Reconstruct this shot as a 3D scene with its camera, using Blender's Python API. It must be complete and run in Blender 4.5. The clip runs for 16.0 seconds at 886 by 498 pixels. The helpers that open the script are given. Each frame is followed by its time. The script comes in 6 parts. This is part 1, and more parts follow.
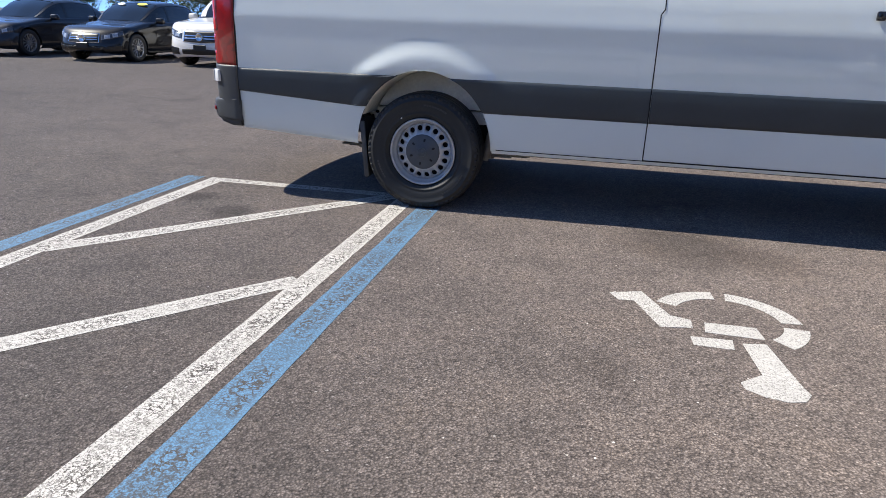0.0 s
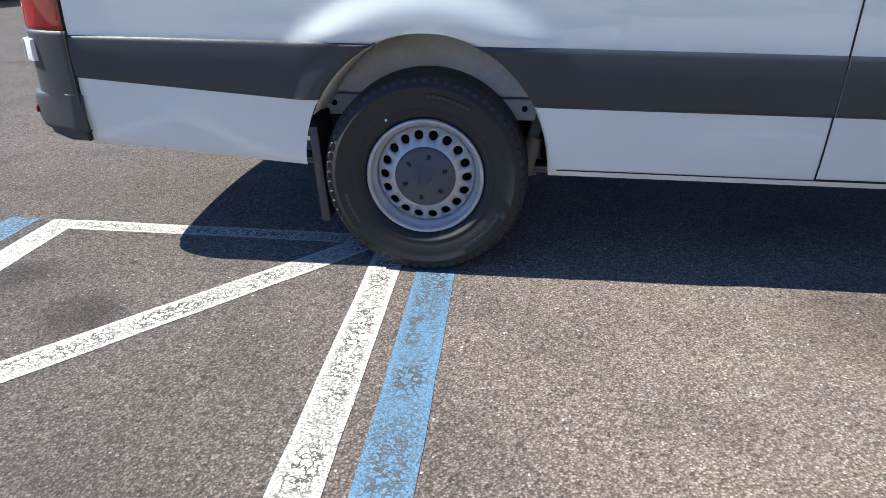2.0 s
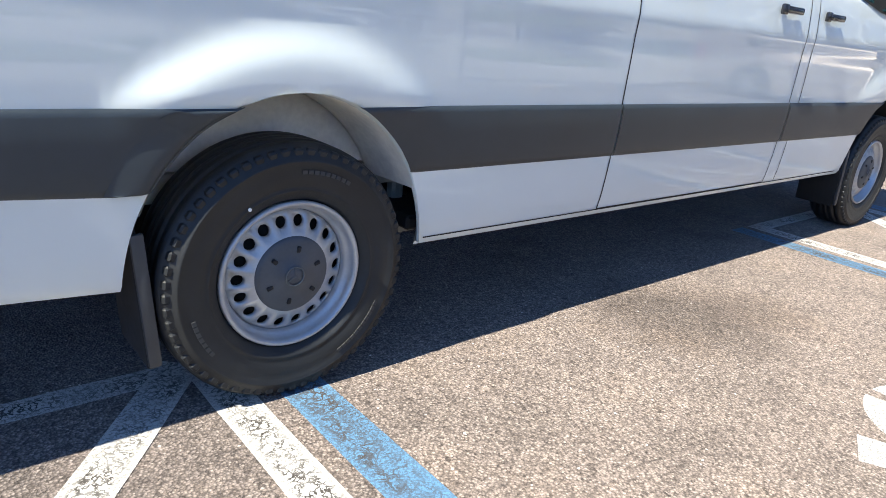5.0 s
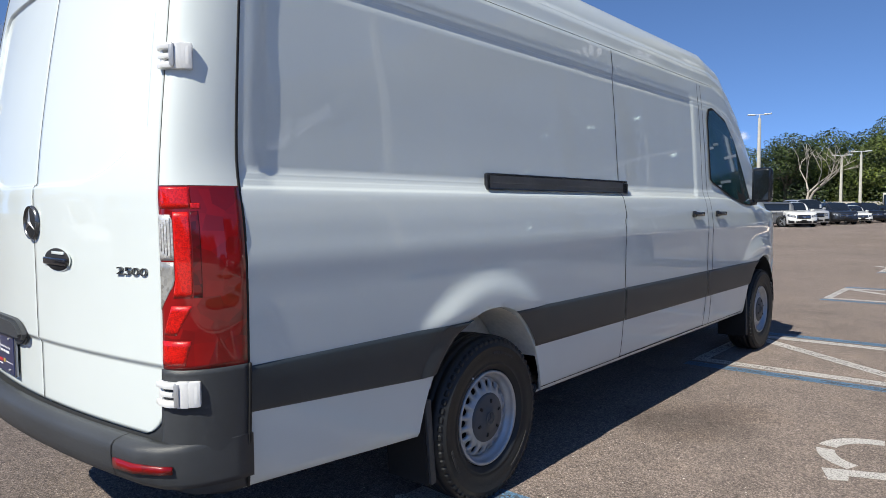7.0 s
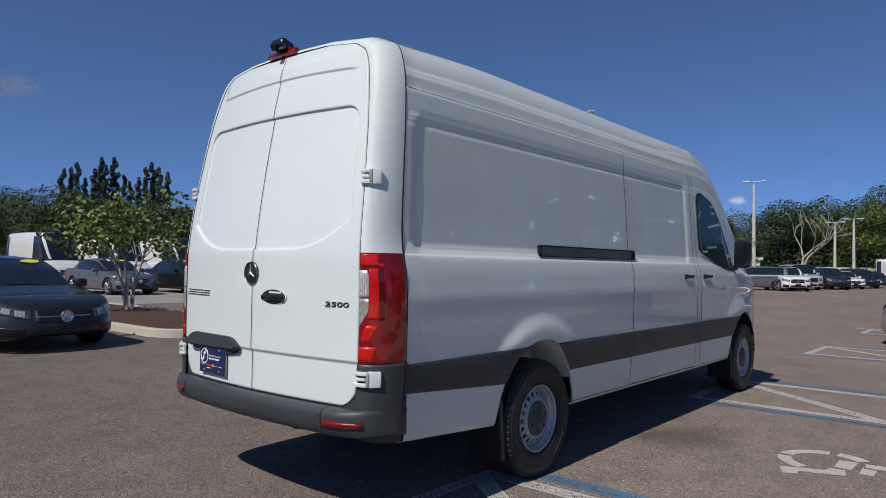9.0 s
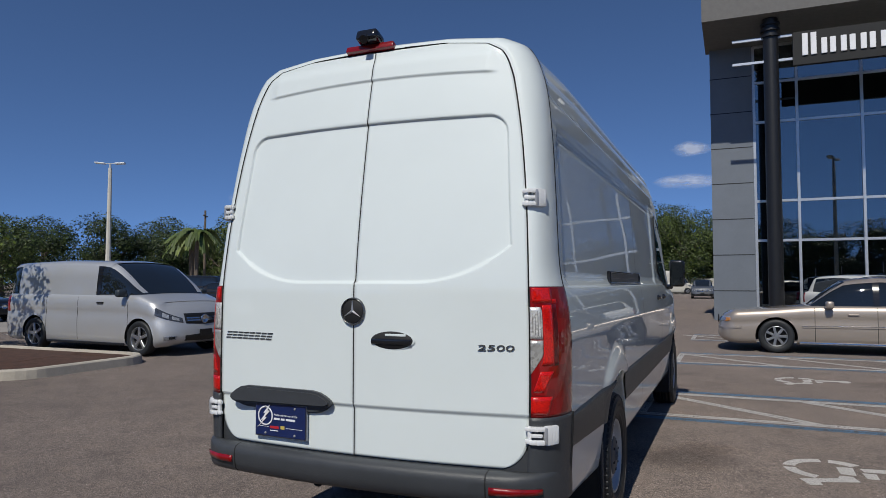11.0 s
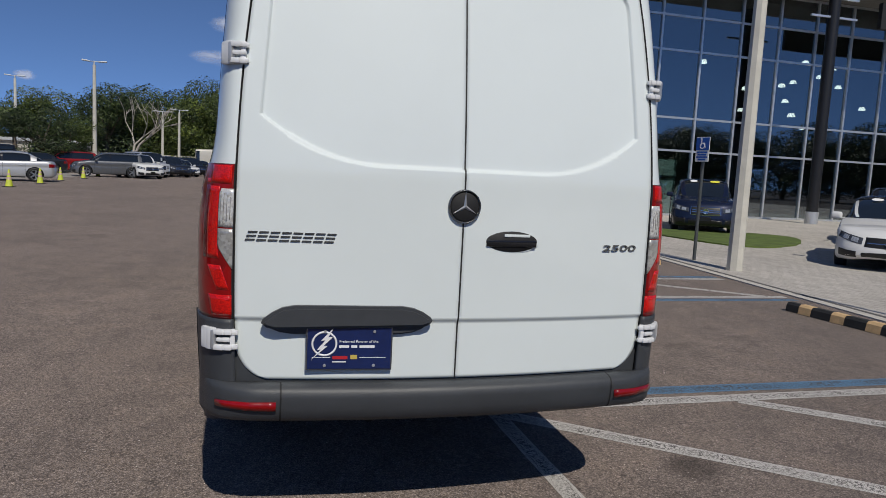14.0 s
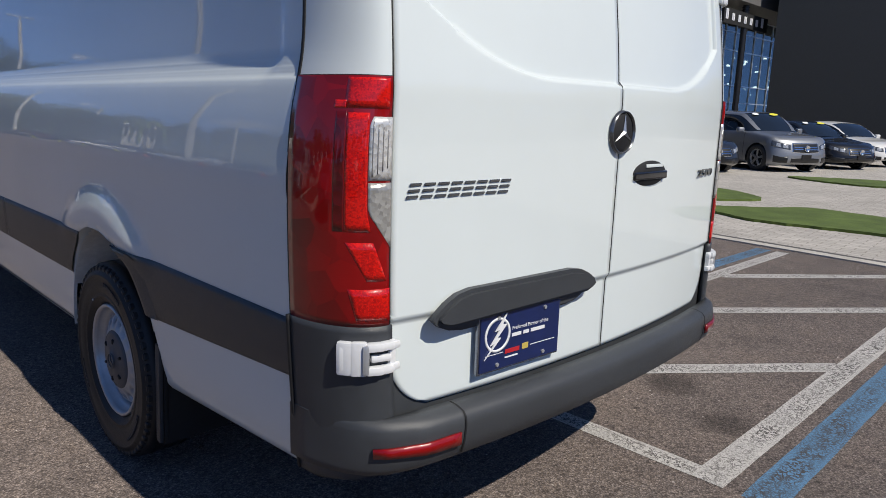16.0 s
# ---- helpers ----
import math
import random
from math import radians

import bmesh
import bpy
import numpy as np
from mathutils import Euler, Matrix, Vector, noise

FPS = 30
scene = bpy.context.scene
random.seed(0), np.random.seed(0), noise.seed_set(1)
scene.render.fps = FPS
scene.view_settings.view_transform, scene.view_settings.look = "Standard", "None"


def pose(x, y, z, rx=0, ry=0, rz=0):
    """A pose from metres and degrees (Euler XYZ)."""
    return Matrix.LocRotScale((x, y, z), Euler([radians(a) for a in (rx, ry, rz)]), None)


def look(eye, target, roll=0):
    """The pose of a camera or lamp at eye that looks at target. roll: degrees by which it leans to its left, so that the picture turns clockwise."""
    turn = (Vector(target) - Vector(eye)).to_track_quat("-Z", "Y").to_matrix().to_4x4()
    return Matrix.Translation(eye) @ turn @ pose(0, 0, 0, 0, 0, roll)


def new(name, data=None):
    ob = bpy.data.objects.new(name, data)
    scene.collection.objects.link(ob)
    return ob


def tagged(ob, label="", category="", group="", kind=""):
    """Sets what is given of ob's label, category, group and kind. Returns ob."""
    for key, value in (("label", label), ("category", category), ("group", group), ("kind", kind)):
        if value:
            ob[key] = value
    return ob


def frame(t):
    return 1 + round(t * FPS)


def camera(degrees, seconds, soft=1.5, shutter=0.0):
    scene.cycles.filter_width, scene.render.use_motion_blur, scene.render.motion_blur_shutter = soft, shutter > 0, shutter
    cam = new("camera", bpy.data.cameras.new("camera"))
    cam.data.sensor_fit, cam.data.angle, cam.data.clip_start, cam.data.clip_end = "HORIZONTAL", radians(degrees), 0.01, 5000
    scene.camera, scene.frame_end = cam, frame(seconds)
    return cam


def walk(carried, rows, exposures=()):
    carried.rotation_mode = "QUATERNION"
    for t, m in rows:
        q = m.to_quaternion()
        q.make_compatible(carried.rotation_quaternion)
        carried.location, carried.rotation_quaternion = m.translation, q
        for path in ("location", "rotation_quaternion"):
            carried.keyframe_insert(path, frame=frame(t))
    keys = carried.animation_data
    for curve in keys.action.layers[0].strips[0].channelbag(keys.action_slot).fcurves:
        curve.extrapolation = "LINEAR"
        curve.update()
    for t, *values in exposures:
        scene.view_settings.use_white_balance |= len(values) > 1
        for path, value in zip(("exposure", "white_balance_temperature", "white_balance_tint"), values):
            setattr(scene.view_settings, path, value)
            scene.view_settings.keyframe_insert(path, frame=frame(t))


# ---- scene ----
cam = camera(66.2, 16.0, 0.85)
PATH = [
    (0, (1.112, -5.223, 1.193), (0.701, -3.371, 0.56), 2.0),
    (0.5, (0.812, -4.786, 1.185), (0.46, -2.936, 0.511), 1.2),
    (1, (0.621, -4.316, 1.159), (0.377, -2.492, 0.375), -0.1),
    (1.5, (0.449, -3.812, 1.146), (0.257, -1.991, 0.341), 0.2),
    (2, (0.282, -3.343, 1.157), (0.122, -1.519, 0.351), 0.9),
    (2.5, (0.338, -2.944, 1.011), (0.114, -1.076, 0.333), 1.3),
    (3, (0.124, -2.449, 0.895), (0.066, -0.562, 0.234), 1.4),
    (3.2, (0.106, -2.353, 0.842), (0.065, -0.464, 0.187), 1.5),
    (5.3, (-1.112, -2.576, 1.189), (0.32, -1.316, 0.589), 5.7),
    (5.5, (-1.268, -2.567, 1.227), (0.232, -1.362, 0.683), 5.0),
    (6, (-1.675, -2.615, 1.284), (-0.174, -1.328, 0.988), 2.2),
    (6.5, (-2.083, -2.684, 1.327), (-0.588, -1.372, 1.121), -1.0),
    (7, (-2.502, -2.793, 1.35), (-0.979, -1.5, 1.233), -0.4),
    (7.5, (-2.856, -2.959, 1.364), (-1.347, -1.647, 1.333), 0.9),
    (8, (-3.182, -3.198, 1.429), (-1.621, -1.95, 1.483), -0.4),
    (8.5, (-3.594, -3.393, 1.403), (-2.017, -2.162, 1.423), 0.1),
    (9, (-3.821, -3.334, 1.368), (-2.295, -2.043, 1.417), 0.9),
    (9.2, (-3.872, -3.17, 1.379), (-2.337, -1.891, 1.471), 0.4),
    (11.3, (-4.429, -1.376, 1.447), (-2.542, -0.715, 1.486), 0.1),
    (11.5, (-4.511, -1.203, 1.446), (-2.595, -0.629, 1.443), 0.2),
    (12, (-4.619, -0.801, 1.404), (-2.651, -0.445, 1.374), 0.8),
    (12.5, (-4.567, -0.392, 1.448), (-2.573, -0.243, 1.41), 0.2),
    (13, (-4.489, 0.006, 1.47), (-2.49, -0.037, 1.428), 0.5),
    (13.5, (-4.321, 0.407, 1.457), (-2.341, 0.13, 1.39), 1.3),
    (14, (-4.003, 0.737, 1.432), (-2.085, 0.217, 1.21), 2.9),
    (14.5, (-3.68, 1.069, 1.356), (-1.851, 0.288, 1.146), 1.7),
    (15, (-3.337, 1.325, 1.384), (-1.581, 0.432, 1.037), -1.6),
    (15.5, (-2.973, 1.546, 1.374), (-1.371, 0.405, 1.011), -0.1),
    (16, (-2.64, 1.799, 1.352), (-1.251, 0.415, 0.959), 1.7),
]
walk(cam, [(t, look(eye, target, roll)) for t, eye, target, roll in PATH],
     exposures=((0, 1.2, 6800, 8), (.5, 1.26, 6800, 7), (1, 1.36, 6750, 6), (2, 1.62, 6700, 4), (2.5, 1.76, 6700, 4), (3, 1.96, 6800, 4), (5.5, 1.86, 6950, 4), (6, 1.57, 6900, 4), (6.5, 1.3, 6900, 4),
                (7, .8, 6850, 6), (7.5, .46, 6850, 7), (8, .27, 6750, 7), (9, .16, 6700, 8), (11.5, .0, 6650, 7), (12.5, -.03, 6700, 8), (14, -.06, 6800, 9), (15, .06, 6850, 9), (15.5, .14, 6850, 9), (16, .3, 6850, 9)))

# ---- light ----
SUN_EL, SUN_AZ = 48.0, 182.5          # elevation, and heading the light comes from (0 = +x, 90 = +y)
world = bpy.data.worlds.new("sky")
scene.world = world
world.use_nodes = True
wn = world.node_tree.nodes
wl = world.node_tree.links
sky = wn.new("ShaderNodeTexSky")
sky.sky_type = "NISHITA"
sky.sun_disc = False
sky.sun_elevation = radians(SUN_EL)
sky.sun_rotation = radians(90 - SUN_AZ)
sky.air_density, sky.dust_density, sky.ozone_density = 0.45, 0.0, 8.0
back = wn["Background"]
back.inputs["Strength"].default_value = 0.13
# a clear, dry sky that pales little towards the horizon
sky_at = wn.new("ShaderNodeTexCoord")
sky_lift = wn.new("ShaderNodeMapping")
sky_lift.inputs["Location"].default_value = (0, 0, 0.11)
wl.new(sky_at.outputs["Generated"], sky_lift.inputs["Vector"])
wl.new(sky_lift.outputs["Vector"], sky.inputs["Vector"])
wl.new(sky.outputs["Color"], back.inputs["Color"])
sun_data = bpy.data.lights.new("sun", "SUN")
sun_data.energy, sun_data.angle, sun_data.color = 3.4, radians(0.53), (1.0, 0.96, 0.895)
sun = new("sun", sun_data)
sd = Vector((math.cos(radians(SUN_AZ)) * math.cos(radians(SUN_EL)),
             math.sin(radians(SUN_AZ)) * math.cos(radians(SUN_EL)), math.sin(radians(SUN_EL))))
sun.matrix_world = look(sd * 60, (0, 0, 0))

# ---- materials ----
RND = random.Random(7)


def nodes_of(name):
    m = bpy.data.materials.new(name)
    m.use_nodes = True
    return m, m.node_tree.nodes, m.node_tree.links, m.node_tree.nodes["Principled BSDF"]


def lin(r, g, b):
    return (r, g, b, 1.0)


def noise_node(n, l, scale, detail=4.0, rough=0.6, coords="Object"):
    tc = n.new("ShaderNodeTexCoord")
    t = n.new("ShaderNodeTexNoise")
    t.inputs["Scale"].default_value = scale
    t.inputs["Detail"].default_value = detail
    t.inputs["Roughness"].default_value = rough
    l.new(tc.outputs[coords], t.inputs["Vector"])
    return t


def ramp(n, l, src, stops):
    r = n.new("ShaderNodeValToRGB")
    e = r.color_ramp.elements
    e[0].position, e[0].color = stops[0][0], stops[0][1]
    e[1].position, e[1].color = stops[-1][0], stops[-1][1]
    for p, c in stops[1:-1]:
        x = e.new(p)
        x.color = c
    l.new(src, r.inputs["Fac"])
    return r


def mix(n, l, fac, a, b, kind="MIX"):
    m = n.new("ShaderNodeMix")
    m.data_type, m.blend_type = "RGBA", kind
    for sock, v in ((m.inputs["Factor"], fac), (m.inputs["A"], a), (m.inputs["B"], b)):
        if hasattr(v, "is_linked"):
            l.new(v, sock)
        else:
            sock.default_value = v
    return m.outputs["Result"]


def bump(n, l, p, src, strength, dist):
    b = n.new("ShaderNodeBump")
    b.inputs["Strength"].default_value = strength
    b.inputs["Distance"].default_value = dist
    l.new(src, b.inputs["Height"])
    l.new(b.outputs["Normal"], p.inputs["Normal"])


def plain(name, col, rough=0.5, metal=0.0, var=0.12, scale=6.0, grain=0.0, gscale=300.0, coat=0.0, spec=0.5):
    """Base colour with two scales of variation and an optional fine relief."""
    m, n, l, p = nodes_of(name)
    a = noise_node(n, l, scale)
    b = noise_node(n, l, scale * 14)
    lo, hi = 1 - var, 1 + var
    r1 = ramp(n, l, a.outputs["Fac"], [(0.3, lin(*[c * lo for c in col])), (0.7, lin(*[min(1, c * hi) for c in col]))])
    r2 = ramp(n, l, b.outputs["Fac"], [(0.35, lin(1 - var * .6, 1 - var * .6, 1 - var * .6)), (0.65, lin(1, 1, 1))])
    l.new(mix(n, l, 1.0, r1.outputs["Color"], r2.outputs["Color"], "MULTIPLY"), p.inputs["Base Color"])
    rr = n.new("ShaderNodeMapRange")
    rr.inputs["To Min"].default_value = max(0.02, rough * 0.85)
    rr.inputs["To Max"].default_value = min(1, rough * 1.15)
    l.new(b.outputs["Fac"], rr.inputs["Value"])
    l.new(rr.outputs["Result"], p.inputs["Roughness"])
    p.inputs["Metallic"].default_value = metal
    p.inputs["Coat Weight"].default_value = coat
    p.inputs["Coat Roughness"].default_value = 0.03
    p.inputs["Specular IOR Level"].default_value = spec
    if grain:
        g = noise_node(n, l, gscale, 3)
        bump(n, l, p, g.outputs["Fac"], grain, 0.002)
    return m


def paint_mat(name, col, flake=0.0):
    """Clear-coated car paint with a faint orange peel and road dust."""
    m, n, l, p = nodes_of(name)
    a = noise_node(n, l, 1.3)
    r1 = ramp(n, l, a.outputs["Fac"], [(0.3, lin(*[c * 0.97 for c in col])), (0.7, lin(*[min(1, c * 1.02) for c in col]))])
    l.new(r1.outputs["Color"], p.inputs["Base Color"])
    p.inputs["Roughness"].default_value = 0.42
    p.inputs["Specular IOR Level"].default_value = 0.15
    p.inputs["Metallic"].default_value = flake
    p.inputs["Coat Weight"].default_value = 1.0
    p.inputs["Coat Roughness"].default_value = 0.012
    b = noise_node(n, l, 26.0, 2)
    bump(n, l, p, b.outputs["Fac"], 0.012, 0.002)
    return m


def glass_mat(name, col, rough=0.02):
    m, n, l, p = nodes_of(name)
    p.inputs["Base Color"].default_value = lin(*col)
    p.inputs["Roughness"].default_value = rough
    p.inputs["Coat Weight"].default_value = 0.6
    p.inputs["Specular IOR Level"].default_value = 0.7
    w = noise_node(n, l, 0.7, 1)
    bump(n, l, p, w.outputs["Fac"], 0.015, 0.01)
    return m


OIL = ((1.69, -1.2, .40, .52), (2.1, -1.4, .26, .65), (-1.12, -1.44, .15, .42), (-1.52, -1.17, .13, .45), (4.32, 1.28, .2, .4), (6.9, -3.6, .35, .65))


def asphalt_mat():
    m, n, l, p = nodes_of("asphalt")
    tc = n.new("ShaderNodeTexCoord")
    v = n.new("ShaderNodeTexVoronoi")
    v.inputs["Scale"].default_value = 135.0
    l.new(tc.outputs["Object"], v.inputs["Vector"])
    g = noise_node(n, l, 160.0, 3)
    big = noise_node(n, l, 0.33, 5, 0.62)
    mid = noise_node(n, l, 2.6, 5, 0.65)
    stones = ramp(n, l, v.outputs["Color"], [(0.0, lin(0.055, 0.044, 0.040)), (0.28, lin(0.135, 0.110, 0.099)),
                                             (0.60, lin(0.20, 0.164, 0.148)), (0.86, lin(0.27, 0.227, 0.205)), (0.945, lin(0.29, 0.25, 0.228)), (0.98, lin(0.62, 0.575, 0.545))])
    gaps = ramp(n, l, v.outputs["Distance"], [(0.25, lin(1.12, 1.12, 1.12)), (0.7, lin(0.56, 0.56, 0.56))])
    c = mix(n, l, 1.0, stones.outputs["Color"], gaps.outputs["Color"], "MULTIPLY")
    c = mix(n, l, 1.0, c, ramp(n, l, g.outputs["Fac"], [(0.3, lin(.72, .72, .72)), (.7, lin(1.28, 1.28, 1.28))]).outputs["Color"], "MULTIPLY")
    c = mix(n, l, 1.0, c, ramp(n, l, big.outputs["Fac"], [(0.32, lin(.89, .88, .875)), (.68, lin(1.20, 1.18, 1.16))]).outputs["Color"], "MULTIPLY")
    c = mix(n, l, 1.0, c, ramp(n, l, mid.outputs["Fac"], [(0.28, lin(.78, .78, .78)), (.5, lin(1, 1, 1)), (.75, lin(1.10, 1.07, 1.02))]).outputs["Color"], "MULTIPLY")
    v2 = n.new("ShaderNodeTexVoronoi")
    v2.inputs["Scale"].default_value = 62.0
    l.new(tc.outputs["Object"], v2.inputs["Vector"])
    c = mix(n, l, 1.0, c, ramp(n, l, v2.outputs["Color"], [(0.0, lin(.52, .52, .52)), (.24, lin(.90, .90, .90)), (.55, lin(1, 1, 1)), (.84, lin(1.08, 1.08, 1.07)), (.95, lin(1.48, 1.48, 1.47))]).outputs["Color"], "MULTIPLY")
    stain = noise_node(n, l, 0.9, 6, 0.7)
    c = mix(n, l, 1.0, c, ramp(n, l, stain.outputs["Fac"], [(0.60, lin(1, 1, 1)), (.74, lin(.62, .60, .58))]).outputs["Color"], "MULTIPLY")
    # oil spots
    wob = noise_node(n, l, 5.0, 5, 0.7)
    sep = mix(n, l, 0.22, tc.outputs["Object"], wob.outputs["Color"])
    for ox, oy, rad, dark in OIL:
        ds = n.new("ShaderNodeVectorMath")
        ds.operation = "DISTANCE"
        l.new(sep, ds.inputs[0])
        ds.inputs[1].default_value = (ox * .78 + .11, oy * .78 + .11, .11)
        c = mix(n, l, 1.0, c, ramp(n, l, ds.outputs["Value"], [(0.0, lin(dark, dark, dark)), (rad * .45, lin(dark * 1.25, dark * 1.22, dark * 1.2)), (rad, lin(1, 1, 1))]).outputs["Color"], "MULTIPLY")
    l.new(c, p.inputs["Base Color"])
    p.inputs["Roughness"].default_value = 0.9
    p.inputs["Diffuse Roughness"].default_value = 1.0
    h = mix(n, l, 0.5, v.outputs["Distance"], g.outputs["Color"])
    bump(n, l, p, h, 0.8, 0.008)
    return m


def road_paint(name, col, wear, gap=.04):
    """Traffic paint, cracked and worn through to the stone in patches."""
    m, n, l, p = nodes_of(name)
    tc = n.new("ShaderNodeTexCoord")
    v = n.new("ShaderNodeTexVoronoi")
    v.feature = "DISTANCE_TO_EDGE"
    v.inputs["Scale"].default_value = 33.0
    wob = noise_node(n, l, 22.0, 4)
    vec = mix(n, l, 0.09, tc.outputs["Object"], wob.outputs["Color"])
    l.new(vec, v.inputs["Vector"])
    fine = noise_node(n, l, 130.0, 4, 0.7)
    big = noise_node(n, l, 4.0, 5, 0.7)
    # the middle of a line wears faster than its borders
    side = n.new("ShaderNodeSeparateXYZ")
    l.new(tc.outputs["UV"], side.inputs["Vector"])
    away = n.new("ShaderNodeMath")
    away.operation = "SUBTRACT"
    l.new(side.outputs["X"], away.inputs[0])
    away.inputs[1].default_value = 0.5
    dist = n.new("ShaderNodeMath")
    dist.operation = "ABSOLUTE"
    l.new(away.outputs["Value"], dist.inputs[0])
    centre = ramp(n, l, dist.outputs["Value"], [(0.26, lin(1, 1, 1)), (0.42, lin(.15, .15, .15))])
    crack = ramp(n, l, v.outputs["Distance"], [(0.0, lin(1, 1, 1)), (gap, lin(1, 1, 1)), (gap * 2, lin(0, 0, 0))])
    patch = ramp(n, l, big.outputs["Fac"], [(0.36, lin(.15, .15, .15)), (0.56, lin(1, 1, 1))])
    f1 = mix(n, l, 1.0, crack.outputs["Color"], patch.outputs["Color"], "MULTIPLY")
    chips = ramp(n, l, fine.outputs["Fac"], [(0.56 - wear * .12, lin(0, 0, 0)), (0.62 - wear * .06, lin(1, 1, 1))])
    worn = noise_node(n, l, 1.7, 4, 0.6)
    amount = ramp(n, l, worn.outputs["Fac"], [(0.3, lin(.25, .25, .25)), (0.7, lin(1, 1, 1))])
    f1 = mix(n, l, 1.0, f1, centre.outputs["Color"], "MULTIPLY")
    f2 = mix(n, l, 1.0, f1, mix(n, l, 1.0, chips.outputs["Color"], amount.outputs["Color"], "MULTIPLY"), "SCREEN")
    tone = ramp(n, l, big.outputs["Fac"], [(0.3, lin(*[c * .8 for c in col])), (0.7, lin(*col))])
    l.new(mix(n, l, f2, tone.outputs["Color"], lin(0.055, 0.047, 0.042)), p.inputs["Base Color"])
    p.inputs["Roughness"].default_value = 0.75
    bump(n, l, p, fine.outputs["Fac"], 0.5, 0.004)
    return m


def leaf_mat(name, a, b):
    m, n, l, p = nodes_of(name)
    g = n.new("ShaderNodeNewGeometry")
    r = ramp(n, l, g.outputs["Random Per Island"], [(0.0, lin(*a)), (1.0, lin(*b))])
    big = noise_node(n, l, 0.45, 4)
    c = mix(n, l, 1.0, r.outputs["Color"], ramp(n, l, big.outputs["Fac"], [(.32, lin(.40, .45, .42)), (.5, lin(.95, .95, .9)), (.68, lin(1.6, 1.5, 1.15))]).outputs["Color"], "MULTIPLY")
    info = n.new("ShaderNodeObjectInfo")
    c = mix(n, l, 1.0, c, ramp(n, l, info.outputs["Random"], [(0, lin(.55, .62, .60)), (.5, lin(1, 1, .9)), (1, lin(1.5, 1.35, .95))]).outputs["Color"], "MULTIPLY")
    l.new(c, p.inputs["Base Color"])
    p.inputs["Roughness"].default_value = 0.6
    return m


ASPHALT = asphalt_mat()
WHITE_LINE = road_paint("white_line", (0.60, 0.575, 0.545), 0.5, .053)
BLUE_LINE = road_paint("blue_line", (0.115, 0.265, 0.44), 1.0, .075)
VAN_WHITE = paint_mat("van_white", (0.70, 0.757, 0.755))
CLADDING = plain("grey_cladding", (0.031, 0.041, 0.051), 0.42, var=0.12, scale=2.0, grain=0.25, gscale=900)
BUMPER_GREY = plain("bumper_grey", (0.048, 0.052, 0.058), 0.45, var=0.12, scale=2.0, grain=0.3, gscale=800)
SEAM = plain("seam_black", (0.01, 0.01, 0.011), 0.7, var=0.1)
RUBBER = plain("tyre_rubber", (0.0145, 0.0165, 0.019), 0.56, var=0.3, scale=5, grain=0.3, gscale=260)
STEEL = plain("painted_steel", (0.47, 0.48, 0.50), 0.34, metal=0.45, var=0.1, scale=9)
CAP_GREY = plain("cap_grey", (0.07, 0.078, 0.092), 0.5, var=0.15, scale=8)
CHROME = plain("chrome", (0.75, 0.76, 0.78), 0.09, metal=1.0, var=0.04)
BLACK_GLOSS = plain("black_gloss", (0.01, 0.01, 0.012), 0.16, var=0.1, coat=0.5)
LINER = plain("wheel_liner", (0.80, 0.785, 0.72), 0.7, var=0.2, scale=3)
DARK = plain("underbody", (0.014, 0.014, 0.015), 0.8, var=0.3, scale=3)
GLASS_CAB = glass_mat("cab_glass", (0.018, 0.062, 0.066))
GLASS_CAR = glass_mat("car_glass", (0.010, 0.013, 0.016))
CONCRETE = plain("concrete", (0.50, 0.47, 0.42), 0.85, var=0.14, scale=2.5, grain=0.4, gscale=120)
POLE = plain("pole_concrete", (0.55, 0.53, 0.47), 0.8, var=0.1, scale=3)
LAMP_GREY = plain("lamp_grey", (0.52, 0.54, 0.56), 0.5, metal=0.2)
ALU = plain("aluminium", (0.62, 0.64, 0.66), 0.35, metal=0.7, var=0.05)
BARK = plain("bark", (0.14, 0.11, 0.085), 0.9, var=0.3, scale=8, grain=0.6, gscale=40)
LEAF_A = leaf_mat("leaf_dark", (0.008, 0.020, 0.005), (0.080, 0.117, 0.024))
LEAF_B = leaf_mat("leaf_light", (0.05, 0.085, 0.018), (0.13, 0.17, 0.04))
LEAF_C = leaf_mat("leaf_conifer", (0.006, 0.016, 0.008), (0.024, 0.042, 0.016))
MULCH = plain("mulch", (0.075, 0.035, 0.022), 0.95, var=0.4, scale=6, grain=0.9, gscale=60)
GRASS = plain("grass", (0.095, 0.140, 0.028), 0.9, var=0.3, scale=2.2, grain=0.9, gscale=90)


# ---- mesh helpers ----
def mesh_of(name, verts, faces, material, smooth=True):
    me = bpy.data.meshes.new(name)
    me.from_pydata([tuple(v) for v in verts], [], faces)
    me.materials.append(material)
    if smooth:
        me.polygons.foreach_set("use_smooth", [True] * len(me.polygons))
    me.update()
    return me


def put(name, me, parent=None, label="", m=None):
    ob = new(name, me)
    if parent is not None:
        ob.parent = parent
    if m is not None:
        ob.matrix_basis = m
    if label:
        ob["label"] = label
    return ob


def from_bm(name, bm, material, parent=None, label="", smooth=False, m=None):
    me = bpy.data.meshes.new(name)
    bm.normal_update()
    bm.to_mesh(me)
    bm.free()
    me.materials.append(material)
    if smooth:
        me.polygons.foreach_set("use_smooth", [True] * len(me.polygons))
        me.set_sharp_from_angle(angle=radians(38))
    return put(name, me, parent, label, m)


def thing(name, label, category, group="", kind="", m=None):
    e = new(name)
    if m is not None:
        e.matrix_basis = m
    return tagged(e, label, category, group, kind)


